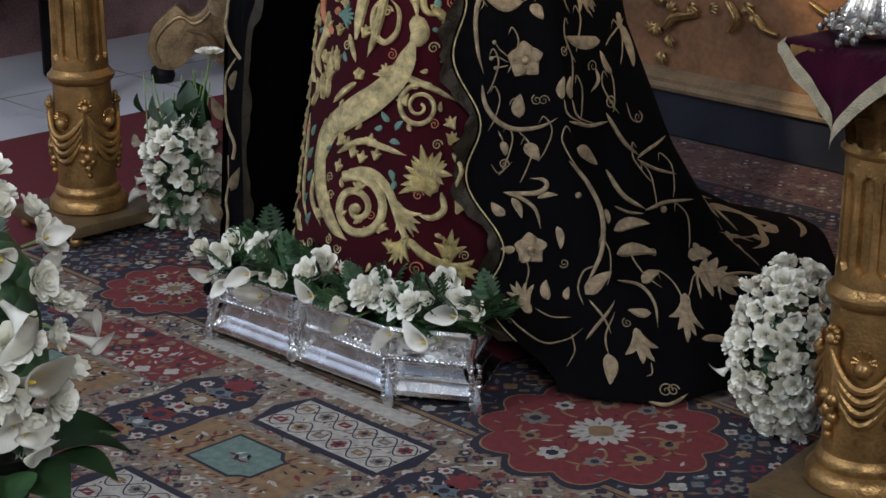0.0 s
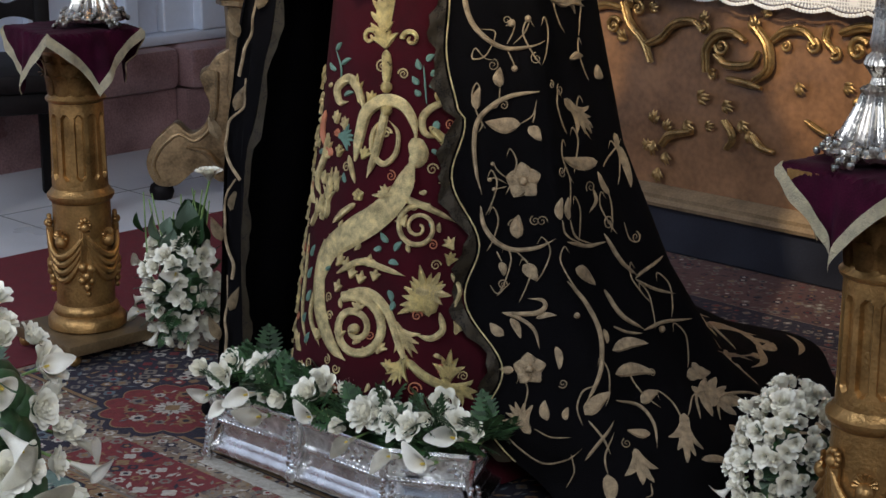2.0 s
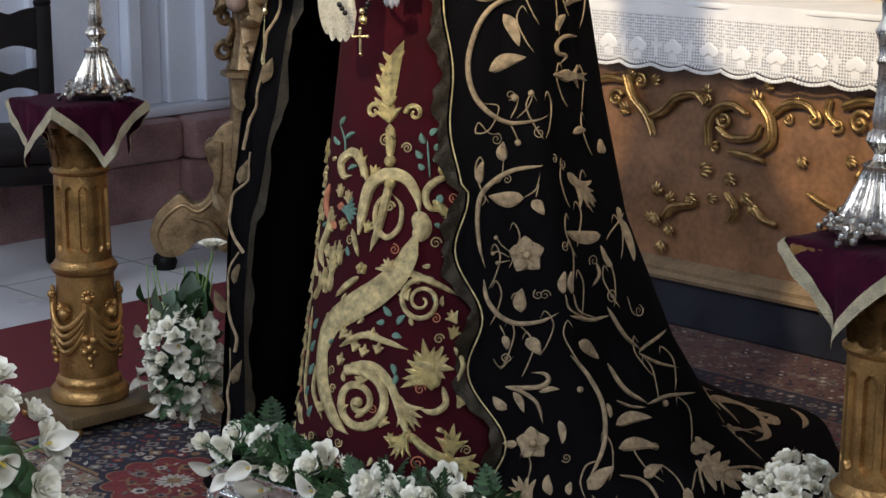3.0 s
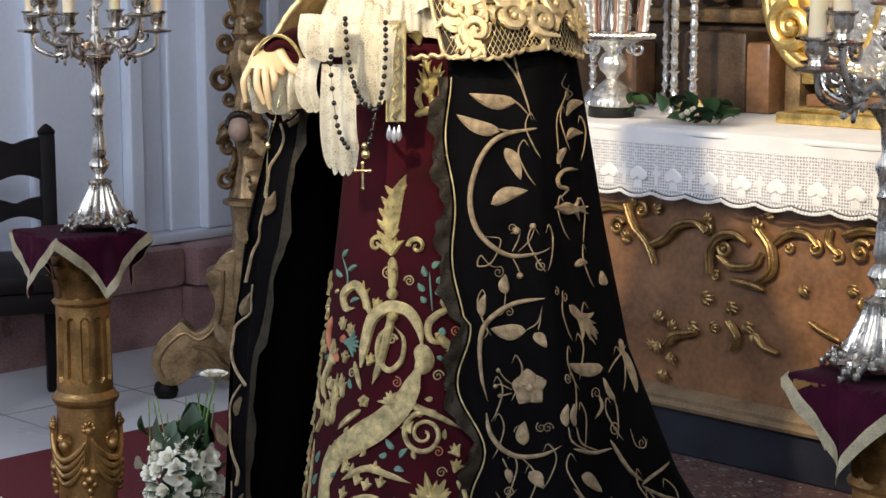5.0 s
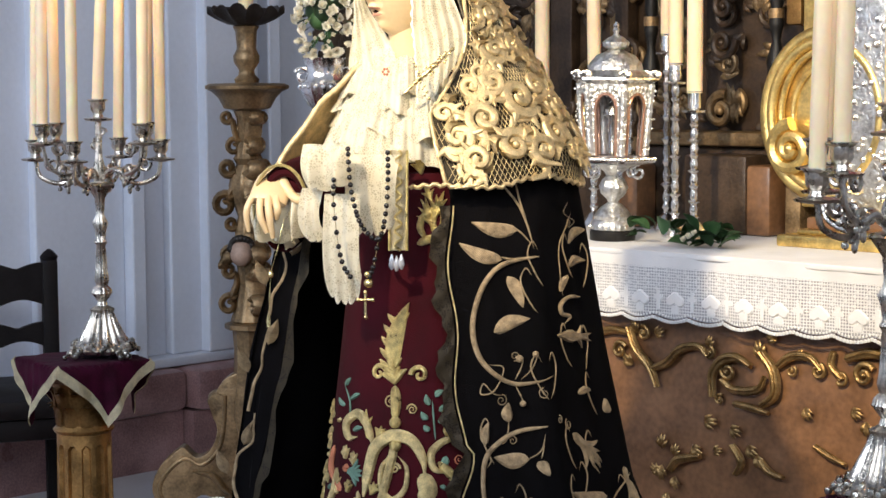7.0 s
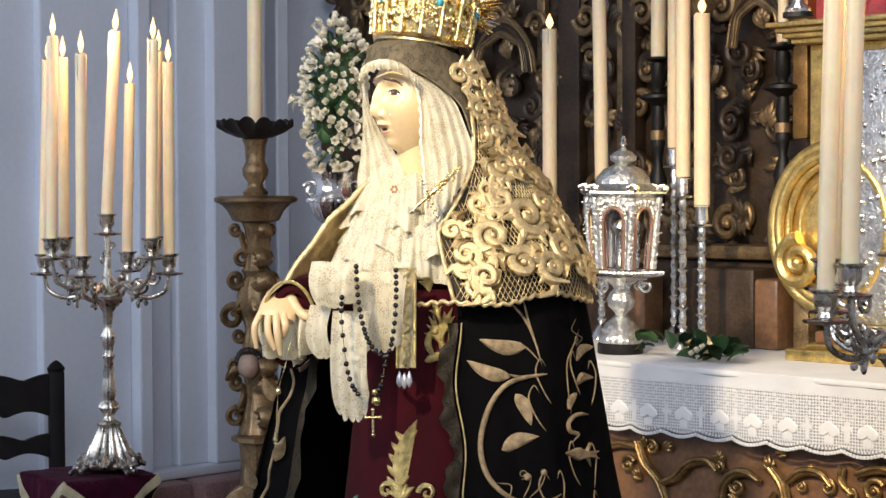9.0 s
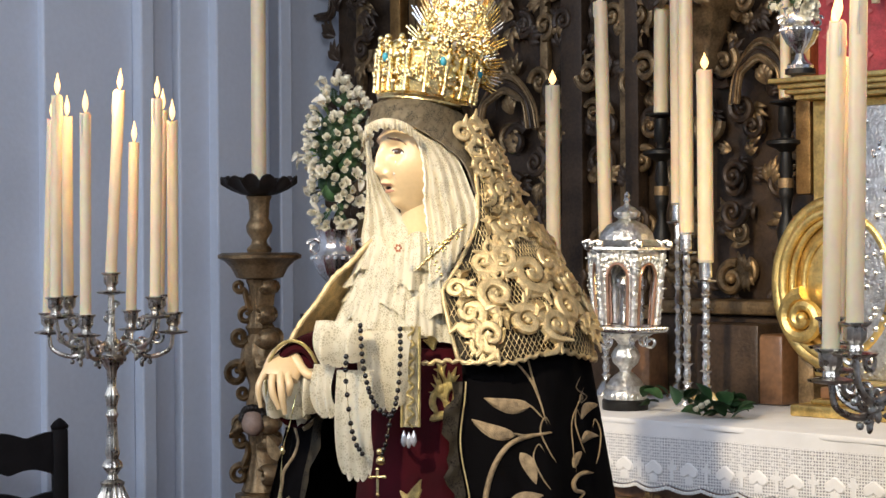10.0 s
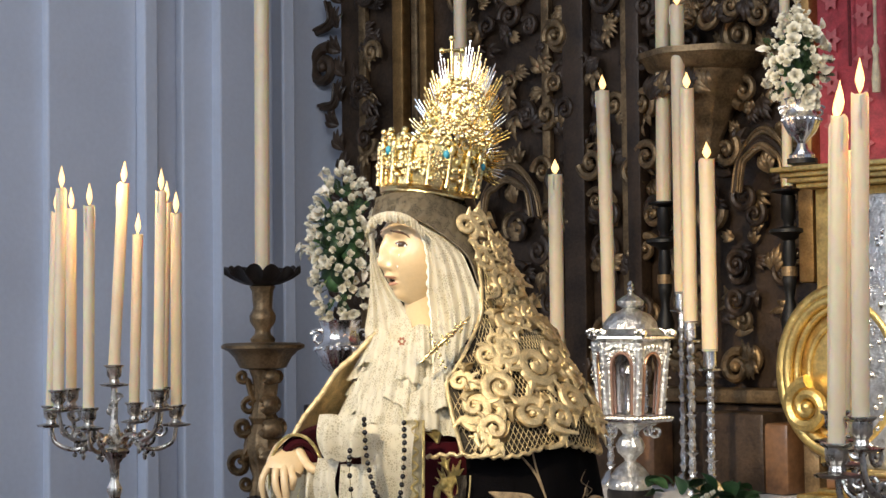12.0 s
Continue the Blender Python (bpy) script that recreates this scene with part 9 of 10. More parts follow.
for q, (rx_, rz_, w, v_) in enumerate(((0.215, 0.245, 0.022, 4.60), (0.188, 0.218, 0.016, 4.585), (0.165, 0.196, 0.012, 4.60), (0.125, 0.15, 0.010, 4.605))):
    run = [Vector((uo + 0.02 + rx_ * math.cos(a), v_, zo + rz_ * math.sin(a))) for a in (2 * math.pi * i / 72 for i in range(73))]
    part("oval_moulding", tube(bmesh.new(), run, w, 10), "brightgilt", tab)
bm = bmesh.new()
lathe(bm, [(0.001, 0.02), (0.10, 0.016), (0.20, 0.004), (0.205, 0.0)], 64, Matrix.Translation((uo + 0.02, 4.62, zo)) @ pose(0, 0, 0, 90, 0, 0) @ Matrix.Diagonal((1, 1.16, 1, 1)))
part("oval_panel", bm, "brightgilt", tab)
carved_volute(-3.102, 1.228, 0.075, tab, 1, 1.6, "brightgilt", 4.575, 1.7)
cz = 1.930
for k, (o, h) in enumerate(((0.0, 0.012), (0.02, 0.014), (0.035, 0.012), (0.055, 0.03))):
    part("cornice", box(bmesh.new(), (-3.200 + o, 4.52 + o, cz - 0.016 * k - 0.001), (uo + 1.0, 4.70, cz + 0.014 - 0.016 * k), bevel=0.004), "brightgilt", tab)
part("embossed_silver", box(bmesh.new(), (-2.962, 4.575, TOP + 0.10), (-2.876 + 0.3, 4.63, cz - 0.08), bevel=0.006), "embossed", tab, "embossed silver panel")
rs = random.Random(9)
bm = bmesh.new()
for k in range(160):
    ball(bm, (-2.962 + rs.uniform(0, 0.3), 4.573, TOP + 0.12 + rs.random() * (cz - 0.22 - TOP)), rs.uniform(0.006, 0.014), 6)
tagged(part("embossing", bm, "silver", tab), kind="stuff")
# marbled steps and brackets behind the altar cloth
for k, (u, w, z1, mm) in enumerate(((-3.432, 0.12, 1.20, "retable"), (-3.285, 0.055, 1.17, "marblewood"), (-3.154, 0.03, 1.13, "oldgilt"), (-3.815, 0.05, 1.16, "marblewood"))):
    part("bracket", box(bmesh.new(), (u - w, 4.62 + 0.01 * k, TOP + 0.001), (u + w, 4.755, z1), bevel=0.012), mm, retable)


# ---- silver planter before the statue ----
def planter():
    t = thing("silver_planter", "embossed silver planter with chamfered ends on carpet", "planter")
    ring = [Vector((-0.471, 3.496, 0)), Vector((-0.105, 3.155, 0)), Vector((0.056, 3.115, 0)), Vector((0.125, 3.36, 0)), Vector((-0.30, 3.78, 0)), Vector((-0.47, 3.68, 0))]
    c = sum(ring, Vector()) / len(ring)

    def band(name, prof, material="silver"):
        bm = bmesh.new()
        rows = []
        for o, z in prof:
            row = []
            for i, p in enumerate(ring):
                q = ring[(i + 1) % len(ring)]
                d = (p - c)
                a = p + d.normalized() * o
                b = q + (q - c).normalized() * o
                for k in range(12):
                    row.append(a.lerp(b, k / 12) + Vector((0, 0, z)))
            rows.append(row)
        grid(bm, rows, closed=True)
        return part(name, bm, material, t)

    band("base_moulding", [(0.0, 0.022), (0.004, 0.022), (0.006, 0.032), (-0.004, 0.040), (-0.012, 0.046), (-0.012, 0.052), (-0.022, 0.058)])
    band("lower_panel", [(-0.022, 0.057), (-0.030, 0.074), (-0.030, 0.078)])
    band("middle_moulding", [(-0.030, 0.077), (-0.018, 0.081), (-0.014, 0.088), (-0.018, 0.095), (-0.028, 0.098)])
    band("upper_panel", [(-0.028, 0.098), (-0.020, 0.118), (-0.016, 0.138)], "embossed")
    band("rim", [(-0.016, 0.137), (-0.006, 0.140), (-0.002, 0.147), (-0.008, 0.153), (-0.024, 0.150), (-0.028, 0.12)])
    r = random.Random(6)
    for i in (5, 0, 1, 2):
        p, q = ring[i], ring[(i + 1) % len(ring)]
        n = max(6, int((q - p).length / 0.011))
        bm = bmesh.new()
        for k in range(n):
            w = p.lerp(q, (k + 0.5) / n)
            w = w + (c - w).normalized() * 0.015
            ball(bm, w + Vector((0, 0, 0.088)), 0.0062, 8, 1.1)
        tagged(part("beading", bm, "silver", t), kind="stuff")
        bm = bmesh.new()
        for k in range(int(n * 1.6)):
            w = p.lerp(q, r.random())
            w = w + (c - w).normalized() * 0.019
            ball(bm, w + Vector((0, 0, r.uniform(0.104, 0.132))), r.uniform(0.004, 0.008), 6)
        tagged(part("embossing", bm, "silver", t), kind="stuff")
    mid = ring[0].lerp(ring[1], 0.5)
    for k, p in enumerate(ring[:3] + [mid]):
        d = (p - c).normalized()
        s = Vector((-d.y, d.x, 0))
        bm = bmesh.new()
        tube(bm, spline([p + d * 0.000 + Vector((0, 0, 0.150)), p - d * 0.012 + Vector((0, 0, 0.11)), p - d * 0.004 + Vector((0, 0, 0.07)), p + d * 0.010 + Vector((0, 0, 0.03)), p + d * 0.012 + Vector((0, 0, 0.0 if k < 3 else 0.045))], 6), lambda q: 0.008 + 0.003 * math.sin(q * 9), 8)
        for q in range(9):
            for sg in (-1, 1):
                ball(bm, p + d * 0.006 + s * sg * (0.006 + 0.005 * abs(math.sin(q * 1.2))) + Vector((0, 0, (0.008 if k < 3 else 0.05) + 0.0105 * q)), 0.0055, 6)
        tube(bm, scroll_points(p + d * 0.010 + Vector((0, 0, 0.012 if k < 3 else 0.055)), 0.011, 1.2, 1.0, 0.3, 12, (s, E2)), 0.0035, 6)
        part("acanthus_foot", bm, "silver", t)
    bm = bmesh.new()
    w = mid + (c - mid).normalized() * 0.012 + Vector((0, 0, 0.118))
    d = (mid - c).normalized()
    s = Vector((-d.y, d.x, 0))
    run = [w + s * 0.020 * math.cos(a) + Vector((0, 0, 0.028 * math.sin(a))) for a in (2 * math.pi * i / 24 for i in range(25))]
    tube(bm, run, 0.005, 8)
    part("cartouche", bm, "silver", t)
    bm = bmesh.new()
    bm.faces.new([bm.verts.new(p + (c - p).normalized() * 0.022 + Vector((0, 0, 0.125))) for p in ring])
    part("moss_bed", bm, "leaf", t, "dark green moss bed", smooth=False)
    return ring, c


PRING, PC = planter()


# ---- flowers ----
def petal(bm, base, out, up, ln, width, cup=0.4, mi=0, curl=0.25):
    s = out.cross(up).normalized()
    rows = []
    for i in range(6):
        q = i / 5
        p = base + out * (ln * (0.25 + 0.75 * q) * (0.35 + 0.65 * q) * (1 - cup * 0.5)) + up * ln * (q * (0.5 + cup) - curl * max(0, q - 0.6) ** 2 * 3)
        w = width * math.sin(math.pi * (0.18 + 0.66 * q))
        rows.append([p + s * w * j + (up * 0.12 + out * -0.12) * width * (j * j) for j in (-1, -0.5, 0, 0.5, 1)])
    grid(bm, rows, mi=mi)


def rose_mesh(seed):
    r = random.Random(seed)
    bm = bmesh.new()
    for ring_, (n, ln, w, cup) in enumerate(((3, 0.45, 0.30, 1.5), (4, 0.6, 0.36, 1.2), (5, 0.8, 0.42, 0.85), (6, 0.98, 0.48, 0.5), (6, 1.05, 0.5, 0.25))):
        for k in range(n):
            a = 2 * math.pi * (k + 0.37 * ring_) / n + r.uniform(-0.15, 0.15)
            d = Vector((math.cos(a), math.sin(a), 0))
            petal(bm, d * 0.08 * ring_ + Vector((0, 0, 0.25 - 0.06 * ring_)), d, Vector((0, 0, 1)), ln * r.uniform(0.9, 1.1), w, cup)
    me = mesh_of("rose", bm, ["petal"])
    return me


def bud_mesh(seed):
    r = random.Random(seed)
    bm = bmesh.new()
    for ring_, (n, ln, w, cup) in enumerate(((3, 0.9, 0.35, 1.4), (4, 0.95, 0.42, 1.0), (4, 0.9, 0.42, 0.7))):
        for k in range(n):
            a = 2 * math.pi * (k + 0.4 * ring_) / n
            d = Vector((math.cos(a), math.sin(a), 0))
            petal(bm, d * 0.05 * ring_, d, Vector((0, 0, 1)), ln * r.uniform(0.9, 1.1), w, cup)
    for k in range(5):
        a = 2 * math.pi * k / 5
        petal(bm, Vector((0, 0, -0.1)), Vector((math.cos(a), math.sin(a), 0)), Vector((0, 0, 1)), 0.6, 0.16, 0.6, 1)
    return mesh_of("rosebud", bm, ["petal", "leaf"])


def calla_mesh():
    bm = bmesh.new()
    rows = []
    for i in range(15):
        q = i / 14
        row = []
        for k in range(27):
            a = -math.pi * 0.97 + 2 * math.pi * 0.97 * k / 26
            lip = (0.5 + 0.5 * math.cos(a))
            rad = 0.08 + 0.17 * q + 0.24 * q ** 3.4 * (0.5 + 0.7 * lip)
            z = 1.35 * q - 0.45 * q ** 4 * (1 - lip) + 0.25 * q ** 3 * lip - 0.9 * max(0, q - 0.82) * lip
            tip = 0.55 * q ** 6 * lip ** 8
            row.append(Vector((rad * math.cos(a) + tip, rad * math.sin(a) * (1 - 0.3 * tip), z)))
        rows.append(row)
    grid(bm, rows)
    bmesh.ops.solidify(bm, geom=bm.faces[:], thickness=0.02)
    lathe(bm, [(0.05, 0.15), (0.065, 0.5), (0.05, 0.85), (0.01, 0.92)], 10, mi=1)
    lathe(bm, [(0.06, -1.2), (0.07, -0.3), (0.11, 0.02)], 10, mi=2)
    return mesh_of("calla", bm, ["calla", "spadix", "stemgreen"])


def fern_mesh(seed):
    r = random.Random(seed)
    bm = bmesh.new()
    for i in range(9):
        q = i / 8
        p = Vector((q, 0, 0.12 * math.sin(q * 2.4)))
        for s in (-1, 1):
            ln = 0.42 * math.sin(math.pi * (0.15 + 0.8 * q)) * r.uniform(0.8, 1.1)
            d = Vector((0.45, s, 0.1)).normalized()
            n = Vector((d.y, -d.x, 0))
            rows = [[p + d * ln * u + n * 0.07 * w * math.sin(math.pi * (0.1 + 0.85 * u)) * (1 + 0.3 * math.sin(u * 14)) + Vector((0, 0, -0.12 * ln * u * u)) for w in (-1, 0, 1)] for u in (0, 0.25, 0.5, 0.75, 1)]
            grid(bm, rows)
    tube(bm, [Vector((q / 6, 0, 0.12 * math.sin(q / 6 * 2.4))) for q in range(7)], 0.012, 5)
    return mesh_of("fern_leaf", bm, ["leaf"])


def broad_leaf_mesh(seed, mat="leaf"):
    bm = bmesh.new()
    rows = []
    for i in range(9):
        q = i / 8
        w = 0.34 * math.sin(math.pi * min(1, 0.04 + q ** 0.8 * 0.95))
        rows.append([Vector((q, w * j, 0.16 * math.sin(q * 2.6) + 0.10 * abs(j) * w * 3)) for j in (-1, -0.5, 0, 0.5, 1)])
    grid(bm, rows)
    bmesh.ops.solidify(bm, geom=bm.faces[:], thickness=0.012)
    return mesh_of("broad_leaf", bm, [mat])


M["spadix"] = surface("yellow_spadix", (0.75, 0.55, 0.10), 0.6, vary=0.2)
M["stemgreen"] = surface("green_stem", (0.20, 0.32, 0.10), 0.5, vary=0.2)
ROSES, BUDS, CALLA = [rose_mesh(1), rose_mesh(2), rose_mesh(3)], [bud_mesh(4), bud_mesh(5)], calla_mesh()
FERNS, BROAD, PALE = [fern_mesh(1), fern_mesh(2)], broad_leaf_mesh(1), broad_leaf_mesh(2, "leafpale")


def stick(parent, me, p, d, size, spin=0.0):
    """One flower or leaf at p, its axis along d."""
    d = Vector(d).normalized()
    ob = new(me.name.split(".")[0], me)
    ob.parent = parent
    ob.matrix_basis = Matrix.Translation(p) @ d.to_track_quat("Z", "Y").to_matrix().to_4x4() @ pose(0, 0, 0, 0, 0, spin) @ Matrix.Diagonal((size, size, size, 1))
    return ob


def lay(parent, me, p, d, size, roll=0.0):
    """A leaf at p that grows along d."""
    d = Vector(d).normalized()
    ob = new(me.name.split(".")[0], me)
    ob.parent = parent
    ob.matrix_basis = Matrix.Translation(p) @ d.to_track_quat("X", "Z").to_matrix().to_4x4() @ pose(0, 0, 0, roll, 0, 0) @ Matrix.Diagonal((size, size, size, 1))
    return ob


def bouquet(name, label, c, rad, n, seed, size=0.022, callas=0, ferns=20, broad=8, tall=1.0, front=(0, -1, 0), buds=0.35, pale=0, core=True):
    """A mass of flowers over an egg-shaped bed of leaves."""
    t = thing(name, label, "flowers")
    c, front = Vector(c), Vector(front)
    r = random.Random(seed)
    if core:
        bm = bmesh.new()
        for k in range(26):
            d = Vector((r.gauss(0, 1), r.gauss(0, 1), r.gauss(0, 1))).normalized()
            ball(bm, c + Vector((d.x * rad[0] * 0.45, d.y * rad[1] * 0.45, d.z * rad[2] * 0.5)), min(rad) * 0.35, 8)
        part("leaf_bed", bm, "leaf", t)
    placed = []
    tries = 0
    while len(placed) < n and tries < n * 60:
        tries += 1
        d = Vector((r.gauss(0, 1), r.gauss(0, 1), r.gauss(0, 0.9))).normalized()
        if d.dot(front) < -0.25:
            continue
        p = c + Vector((d.x * rad[0], d.y * rad[1], d.z * rad[2])) * r.uniform(0.86, 1.06)
        if any((p - q).length < size * 1.45 for q in placed):
            continue
        placed.append(p)
        nrm = Vector((d.x / rad[0], d.y / rad[1], d.z / rad[2])).normalized()
        me = r.choice(BUDS) if r.random() < buds else r.choice(ROSES)
        stick(t, me, p - nrm * size * 0.5, nrm + Vector((0, -0.25, 0.25)) + Vector((r.uniform(-0.3, 0.3), r.uniform(-0.3, 0.3), r.uniform(-0.2, 0.3))), size * r.uniform(0.62, 1.42), r.uniform(0, 360))
    for k in range(callas):
        d = Vector((r.gauss(0, 1), r.gauss(0, 0.8), r.gauss(0, 0.7))).normalized()
        if d.dot(front) < 0:
            d = d - 2 * d.dot(front) * front
        p = c + Vector((d.x * rad[0], d.y * rad[1], d.z * rad[2])) * 1.02
        stick(t, CALLA, p, d + Vector((0, -0.3, -0.2 + r.uniform(-0.4, 0.6))), size * 1.7 * r.uniform(0.8, 1.2), r.uniform(0, 360))
    for k in range(ferns):
        d = Vector((r.gauss(0, 1), r.gauss(0, 1), r.gauss(0, 0.8))).normalized()
        p = c + Vector((d.x * rad[0], d.y * rad[1], d.z * rad[2])) * 0.7
        lay(t, r.choice(FERNS), p, d + Vector((0, 0, 0.2)), size * r.uniform(2.2, 3.6), r.uniform(-40, 40))
    for k in range(broad):
        d = Vector((r.gauss(0, 1), r.gauss(0, 1), r.gauss(0, 0.7))).normalized()
        p = c + Vector((d.x * rad[0], d.y * rad[1], d.z * rad[2])) * 0.75
        lay(t, BROAD if k >= pale else PALE, p, d, size * r.uniform(2.0, 3.2), r.uniform(-60, 60))
    return t


# planter flowers: callas and roses over ferns
pf = thing("planter_flowers", "white callas and roses over green ferns in the planter", "flowers")
rp = random.Random(21)
e0, e1, e2 = PRING[0] + Vector((0, 0, 0.15)), PRING[1] + Vector((0, 0, 0.15)), PRING[2] + Vector((0, 0, 0.15))
outw = Vector((-0.68, -0.73, 0))
for k in range(150):
    s = rp.random()
    b = e0.lerp(e1, s / 0.72) if s < 0.72 else e1.lerp(e2, (s - 0.72) / 0.28)
    p = b - outw * rp.uniform(0.0, 0.13) + Vector((0, 0, rp.uniform(-0.01, 0.04)))
    lay(pf, rp.choice(FERNS), p, outw * rp.uniform(-0.2, 0.9) + Vector((rp.uniform(-0.7, 0.7), rp.uniform(-0.7, 0.7), rp.uniform(0.0, 1.1))), rp.uniform(0.055, 0.085), rp.uniform(-40, 40))



def planter_flower(p, kind, s):
    d = outw + Vector((rp.uniform(-0.4, 0.4), rp.uniform(-0.5, 0.1), rp.uniform(0.1, 0.9)))
    if kind == "c":
        stick(pf, CALLA, Vector(p) - Vector((0, 0, s * 0.3)), d + Vector((0, -0.2, -0.25)), s * 0.82, rp.uniform(-70, 70) + 180)
    else:
        stick(pf, rp.choice(ROSES if kind == "r" else BUDS), p, d, s, rp.uniform(0, 360))


planter_flower((-0.457, 3.483, 0.164), 'c', 0.042)
planter_flower((-0.437, 3.464, 0.195), 'r', 0.026)
planter_flower((-0.419, 3.448, 0.152), 'c', 0.040)
planter_flower((-0.401, 3.567, 0.203), 'b', 0.028)
planter_flower((-0.368, 3.400, 0.192), 'c', 0.050)
planter_flower((-0.358, 3.477, 0.203), 'r', 0.026)
planter_flower((-0.345, 3.378, 0.153), 'c', 0.052)
planter_flower((-0.308, 3.344, 0.188), 'b', 0.030)
planter_flower((-0.319, 3.564, 0.204), 'c', 0.036)
planter_flower((-0.275, 3.437, 0.204), 'c', 0.040)
planter_flower((-0.254, 3.320, 0.202), 'r', 0.026)
planter_flower((-0.241, 3.282, 0.184), 'c', 0.044)
planter_flower((-0.232, 3.371, 0.205), 'r', 0.028)
planter_flower((-0.176, 3.366, 0.204), 'r', 0.026)
planter_flower((-0.162, 3.208, 0.168), 'c', 0.042)
planter_flower((-0.146, 3.312, 0.205), 'c', 0.040)
planter_flower((-0.137, 3.203, 0.203), 'r', 0.030)
planter_flower((-0.105, 3.201, 0.204), 'r', 0.032)
planter_flower((-0.080, 3.149, 0.154), 'c', 0.046)
planter_flower((-0.065, 3.174, 0.203), 'c', 0.038)
planter_flower((-0.051, 3.142, 0.198), 'r', 0.026)
planter_flower((-0.017, 3.133, 0.151), 'c', 0.055)
planter_flower((0.012, 3.268, 0.203), 'r', 0.028)
planter_flower((0.017, 3.191, 0.202), 'b', 0.026)
planter_flower((0.039, 3.119, 0.200), 'c', 0.052)
planter_flower((0.051, 3.201, 0.204), 'c', 0.040)
planter_flower((-0.419, 3.515, 0.202), 'r', 0.024)
planter_flower((-0.184, 3.229, 0.166), 'b', 0.026)
planter_flower((-0.382, 3.413, 0.152), 'b', 0.026)
planter_flower((-0.478, 3.502, 0.188), 'b', 0.030)
rp2 = random.Random(77)
for k in range(30):
    s = (k + 0.5) / 30
    b = e0.lerp(e1, s / 0.72) if s < 0.72 else e1.lerp(e2, (s - 0.72) / 0.28)
    p = b - outw * rp2.uniform(0.01, 0.10) + Vector((0, 0, rp2.uniform(0.015, 0.065)))
    kind = rp2.choice("rbbc")
    planter_flower(p, kind, rp2.uniform(0.034, 0.044) if kind == "c" else rp2.uniform(0.019, 0.025))
# arrangement on the floor behind the statue's right side
bouquet("floor_bouquet", "white rose bouquet with green sprays on the carpet", (-0.627, 4.223, 0.165), (0.085, 0.085, 0.15), 58, 31, 0.0205, 6, 26, 6, front=(-0.2, -0.95, 0.1), pale=2)
sp = thing("chrysanthemum_spray", "white chrysanthemum with long green sprays above bouquet", "flowers")
bpos = Vector((-0.627, 4.223, 0.0))
bm = bmesh.new()
cc = Vector((-0.542, 4.150, 0.440))
for ring_, (n, ln, up) in enumerate(((18, 0.040, 0.3), (14, 0.034, 0.6), (10, 0.024, 1.0))):
    for k in range(n):
        a = 2 * math.pi * k / n + ring_ * 0.2
        petal(bm, cc, Vector((math.cos(a), math.sin(a), 0)), Vector((0, -0.35, 1)).normalized(), ln, 0.006, up)
part("chrysanthemum", bm, "petal", sp)
part("stem", tube(bmesh.new(), [bpos + Vector((0.02, 0, 0.2)), cc], 0.003, 6), "stemgreen", sp)
rq = random.Random(3)
for k in range(16):
    p = bpos + Vector((rq.uniform(-0.08, 0.08), -0.02, 0.25 + rq.uniform(0, 0.06)))
    lay(sp, BROAD if k % 2 else PALE, p, (rq.uniform(-0.5, 0.5), -0.2, 1), rq.uniform(0.05, 0.09), rq.uniform(0, 180))
    part("stem", tube(bmesh.new(), [p - Vector((0, 0, 0.05)), p + Vector((rq.uniform(-0.03, 0.03), 0, 0.10))], 0.0018, 5), "stemgreen", sp)
# arrangement at the foot of the right pedestal
bouquet("floor_bouquet", "white hydrangea and rose bouquet beside pedestal", (0.624, 3.011, 0.165), (0.105, 0.085, 0.155), 165, 41, 0.0150, 3, 14, 14, front=(-0.3, -0.95, 0.1), buds=0.45, pale=10)
# big bouquet close to the camera
bouquet("front_bouquet", "white calla and rose bouquet with broad dark leaves", (-0.530, 2.000, 0.595), (0.088, 0.085, 0.185), 44, 51, 0.0185, 6, 6, 9, front=(0.35, -0.93, 0.0))
fbt = [o for o in bpy.data.objects if o.name.startswith("front_bouquet")][0]
for p, d, sz, spin in (((-0.462, 1.925, 0.700), (0.55, -0.45, -0.10), 0.046, 160), ((-0.448, 1.930, 0.625), (0.75, -0.35, -0.35), 0.050, 200), ((-0.436, 1.925, 0.560), (0.85, -0.30, 0.25), 0.044, 20),
                       ((-0.470, 1.915, 0.500), (0.35, -0.75, -0.55), 0.052, 170), ((-0.525, 1.900, 0.455), (0.05, -0.85, -0.60), 0.056, 190), ((-0.440, 1.935, 0.470), (0.70, -0.40, -0.60), 0.048, 150),
                       ((-0.540, 1.905, 0.620), (0.05, -0.9, 0.25), 0.044, 80), ((-0.500, 1.930, 0.760), (0.35, -0.4, 0.6), 0.044, 120)):
    stick(fbt, CALLA, Vector(p) - Vector(d).normalized() * 0.045 + Vector((-0.018, 0, 0)), Vector(d) + Vector((0, -0.35, 0)), sz, spin)
for k in range(9):
    a = radians(200 + 28 * k)
    lay(fbt, BROAD, Vector((-0.530 + 0.05 * math.cos(a), 2.0 + 0.05 * math.sin(a), 0.425)), (math.cos(a), math.sin(a), -0.15), 0.105, 15 * math.sin(k * 2.0))
fb = thing("front_vase", "dark green leaf-wrapped stand below the front bouquet", "stand")
q0 = Vector((-0.517, 2.000, 0.606))
part("stand", lathe(bmesh.new(), [(0.10, 0.0), (0.09, 0.02), (0.03, 0.05), (0.025, q0.z - 0.25), (0.07, q0.z - 0.16)], 24, Matrix.Translation((q0.x - 0.02, q0.y, 0))), "iron", fb)


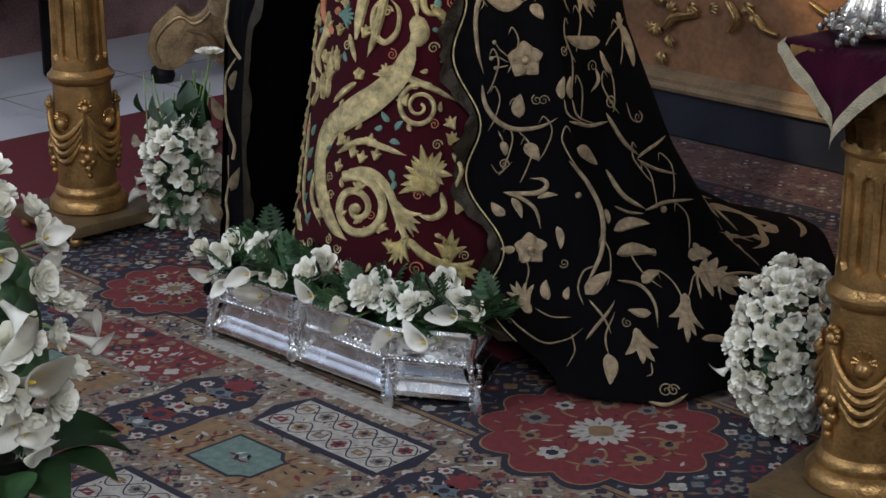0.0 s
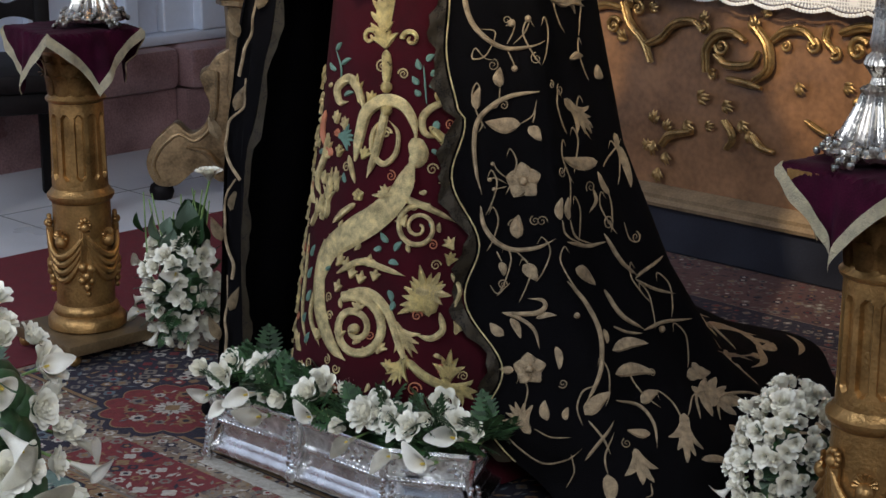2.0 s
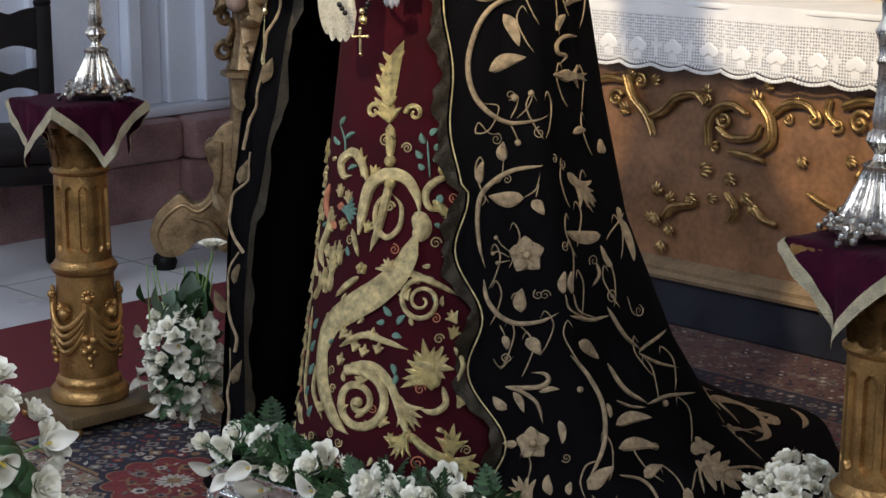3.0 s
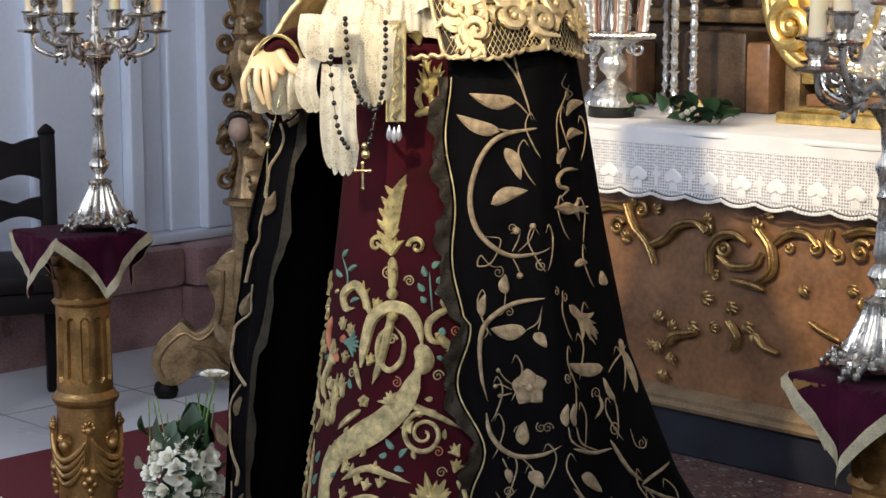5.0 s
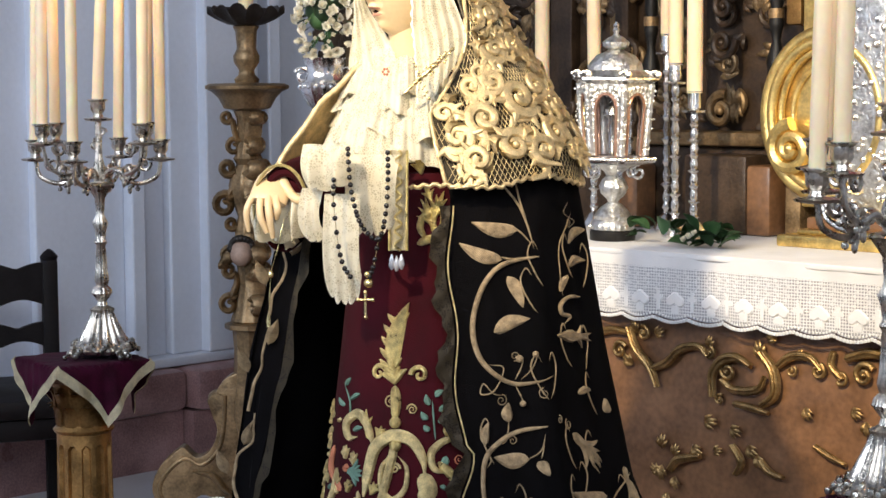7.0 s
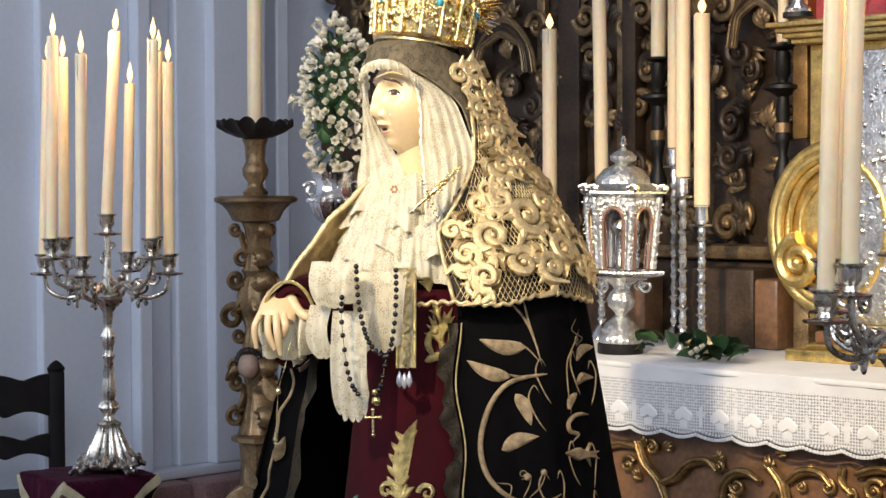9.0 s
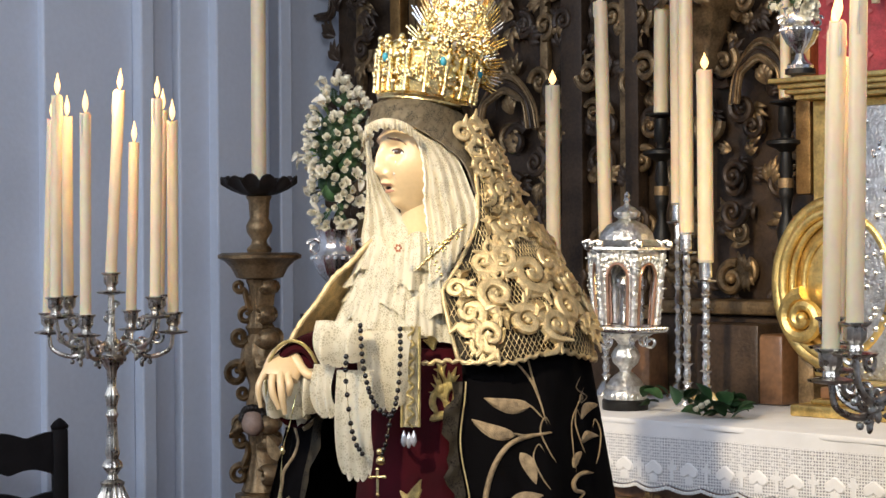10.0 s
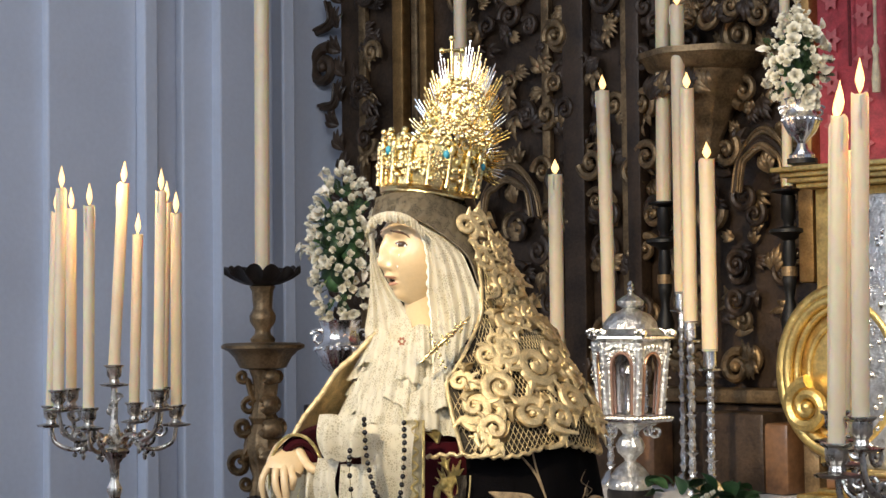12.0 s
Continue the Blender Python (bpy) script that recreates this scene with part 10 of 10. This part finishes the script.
# silver urns with flowers
def urn(p, h, label):
    t = thing("silver_urn", label, "urn", Matrix.Translation(p), "silver urns with flowers")
    k = h / 0.2
    part("body", lathe(bmesh.new(), [(0.04 * k, 0.0), (0.042 * k, 0.012 * k), (0.022 * k, 0.03 * k), (0.014 * k, 0.05 * k), (0.02 * k, 0.06 * k), (0.045 * k, 0.085 * k), (0.062 * k, 0.12 * k), (0.064 * k, 0.135 * k), (0.05 * k, 0.145 * k), (0.045 * k, 0.165 * k), (0.052 * k, 0.195 * k), (0.056 * k, 0.2 * k), (0.04 * k, 0.19 * k)], 40, lobes=12, depth=0.04), "silver", t)
    part("plinth", lathe(bmesh.new(), [(0.05 * k, -0.016 * k), (0.05 * k, 0.0), (0.02 * k, 0.001)], 24), "iron", t)
    for s in (-1, 1):
        part("handle", tube(bmesh.new(), scroll_points((0.058 * k * s, 0, 0.155 * k), 0.022 * k, 1.2, 0.5, 0.3, 18, (Vector((s, 0, 0)), E2)), 0.0045 * k, 6), "silver", t)
    bm = bmesh.new()
    for q in range(20):
        a = 2 * math.pi * q / 20
        ball(bm, (0.064 * k * math.cos(a), 0.064 * k * math.sin(a), 0.127 * k), 0.006 * k, 6)
    part("beading", bm, "silver", t)
    return t


u1 = Vector((-0.327, 4.900, 1.288))
urn(u1, 0.21, "embossed silver urn holding a tall white bouquet")
tb = Vector((-0.318, 4.900, 1.691))
bouquet("tall_bouquet", "tall conical bouquet of white freesias and callas in urn", tb, (0.088, 0.085, 0.215), 150, 61, 0.0128, 13, 40, 14, front=(-0.1, -1, 0), buds=0.78)
sd = thing("urn_stand", "dark wooden stand behind the statue carrying the urn", "stand")
part("post", lathe(bmesh.new(), [(0.12, 0.0), (0.11, 0.03), (0.05, 0.08), (0.045, u1.z - 0.12), (0.10, u1.z - 0.05), (0.10, u1.z - 0.017)], 24, Matrix.Translation((u1.x, u1.y, 0))), "darkwood", sd)
u2 = Vector((0.872, 4.620, 1.882))
urn(u2 + Vector((0, 0, 0.012)), 0.155, "small silver urn on the tabernacle cornice")
bouquet("small_bouquet", "conical bouquet of white roses and callas in small urn", (0.865, 4.620, 2.142), (0.075, 0.07, 0.13), 80, 71, 0.0130, 7, 16, 8, front=(-0.1, -1, 0), buds=0.5)
# leaves laid on the altar
al = thing("altar_greenery", "dark green leaves with small white buds laid on altar cloth", "greenery")
ra = random.Random(15)
for k in range(42):
    s = ra.random()
    p = W(-3.438 + s * (-3.077 - (-3.438)), 4.17 + ra.uniform(0, 0.10), 0.956 + ra.uniform(0.0, 0.05))
    lay(al, BROAD, p, (ra.uniform(-1, 1), ra.uniform(-1, 0.2), ra.uniform(-0.15, 0.7)), ra.uniform(0.05, 0.075), ra.uniform(-40, 40))
for k in range(3):
    stick(al, BUDS[k % 2], W(-3.197 + 0.02 * k, 4.16, 0.972 + 0.01 * k), (-0.3, -0.8, 0.6), 0.014)
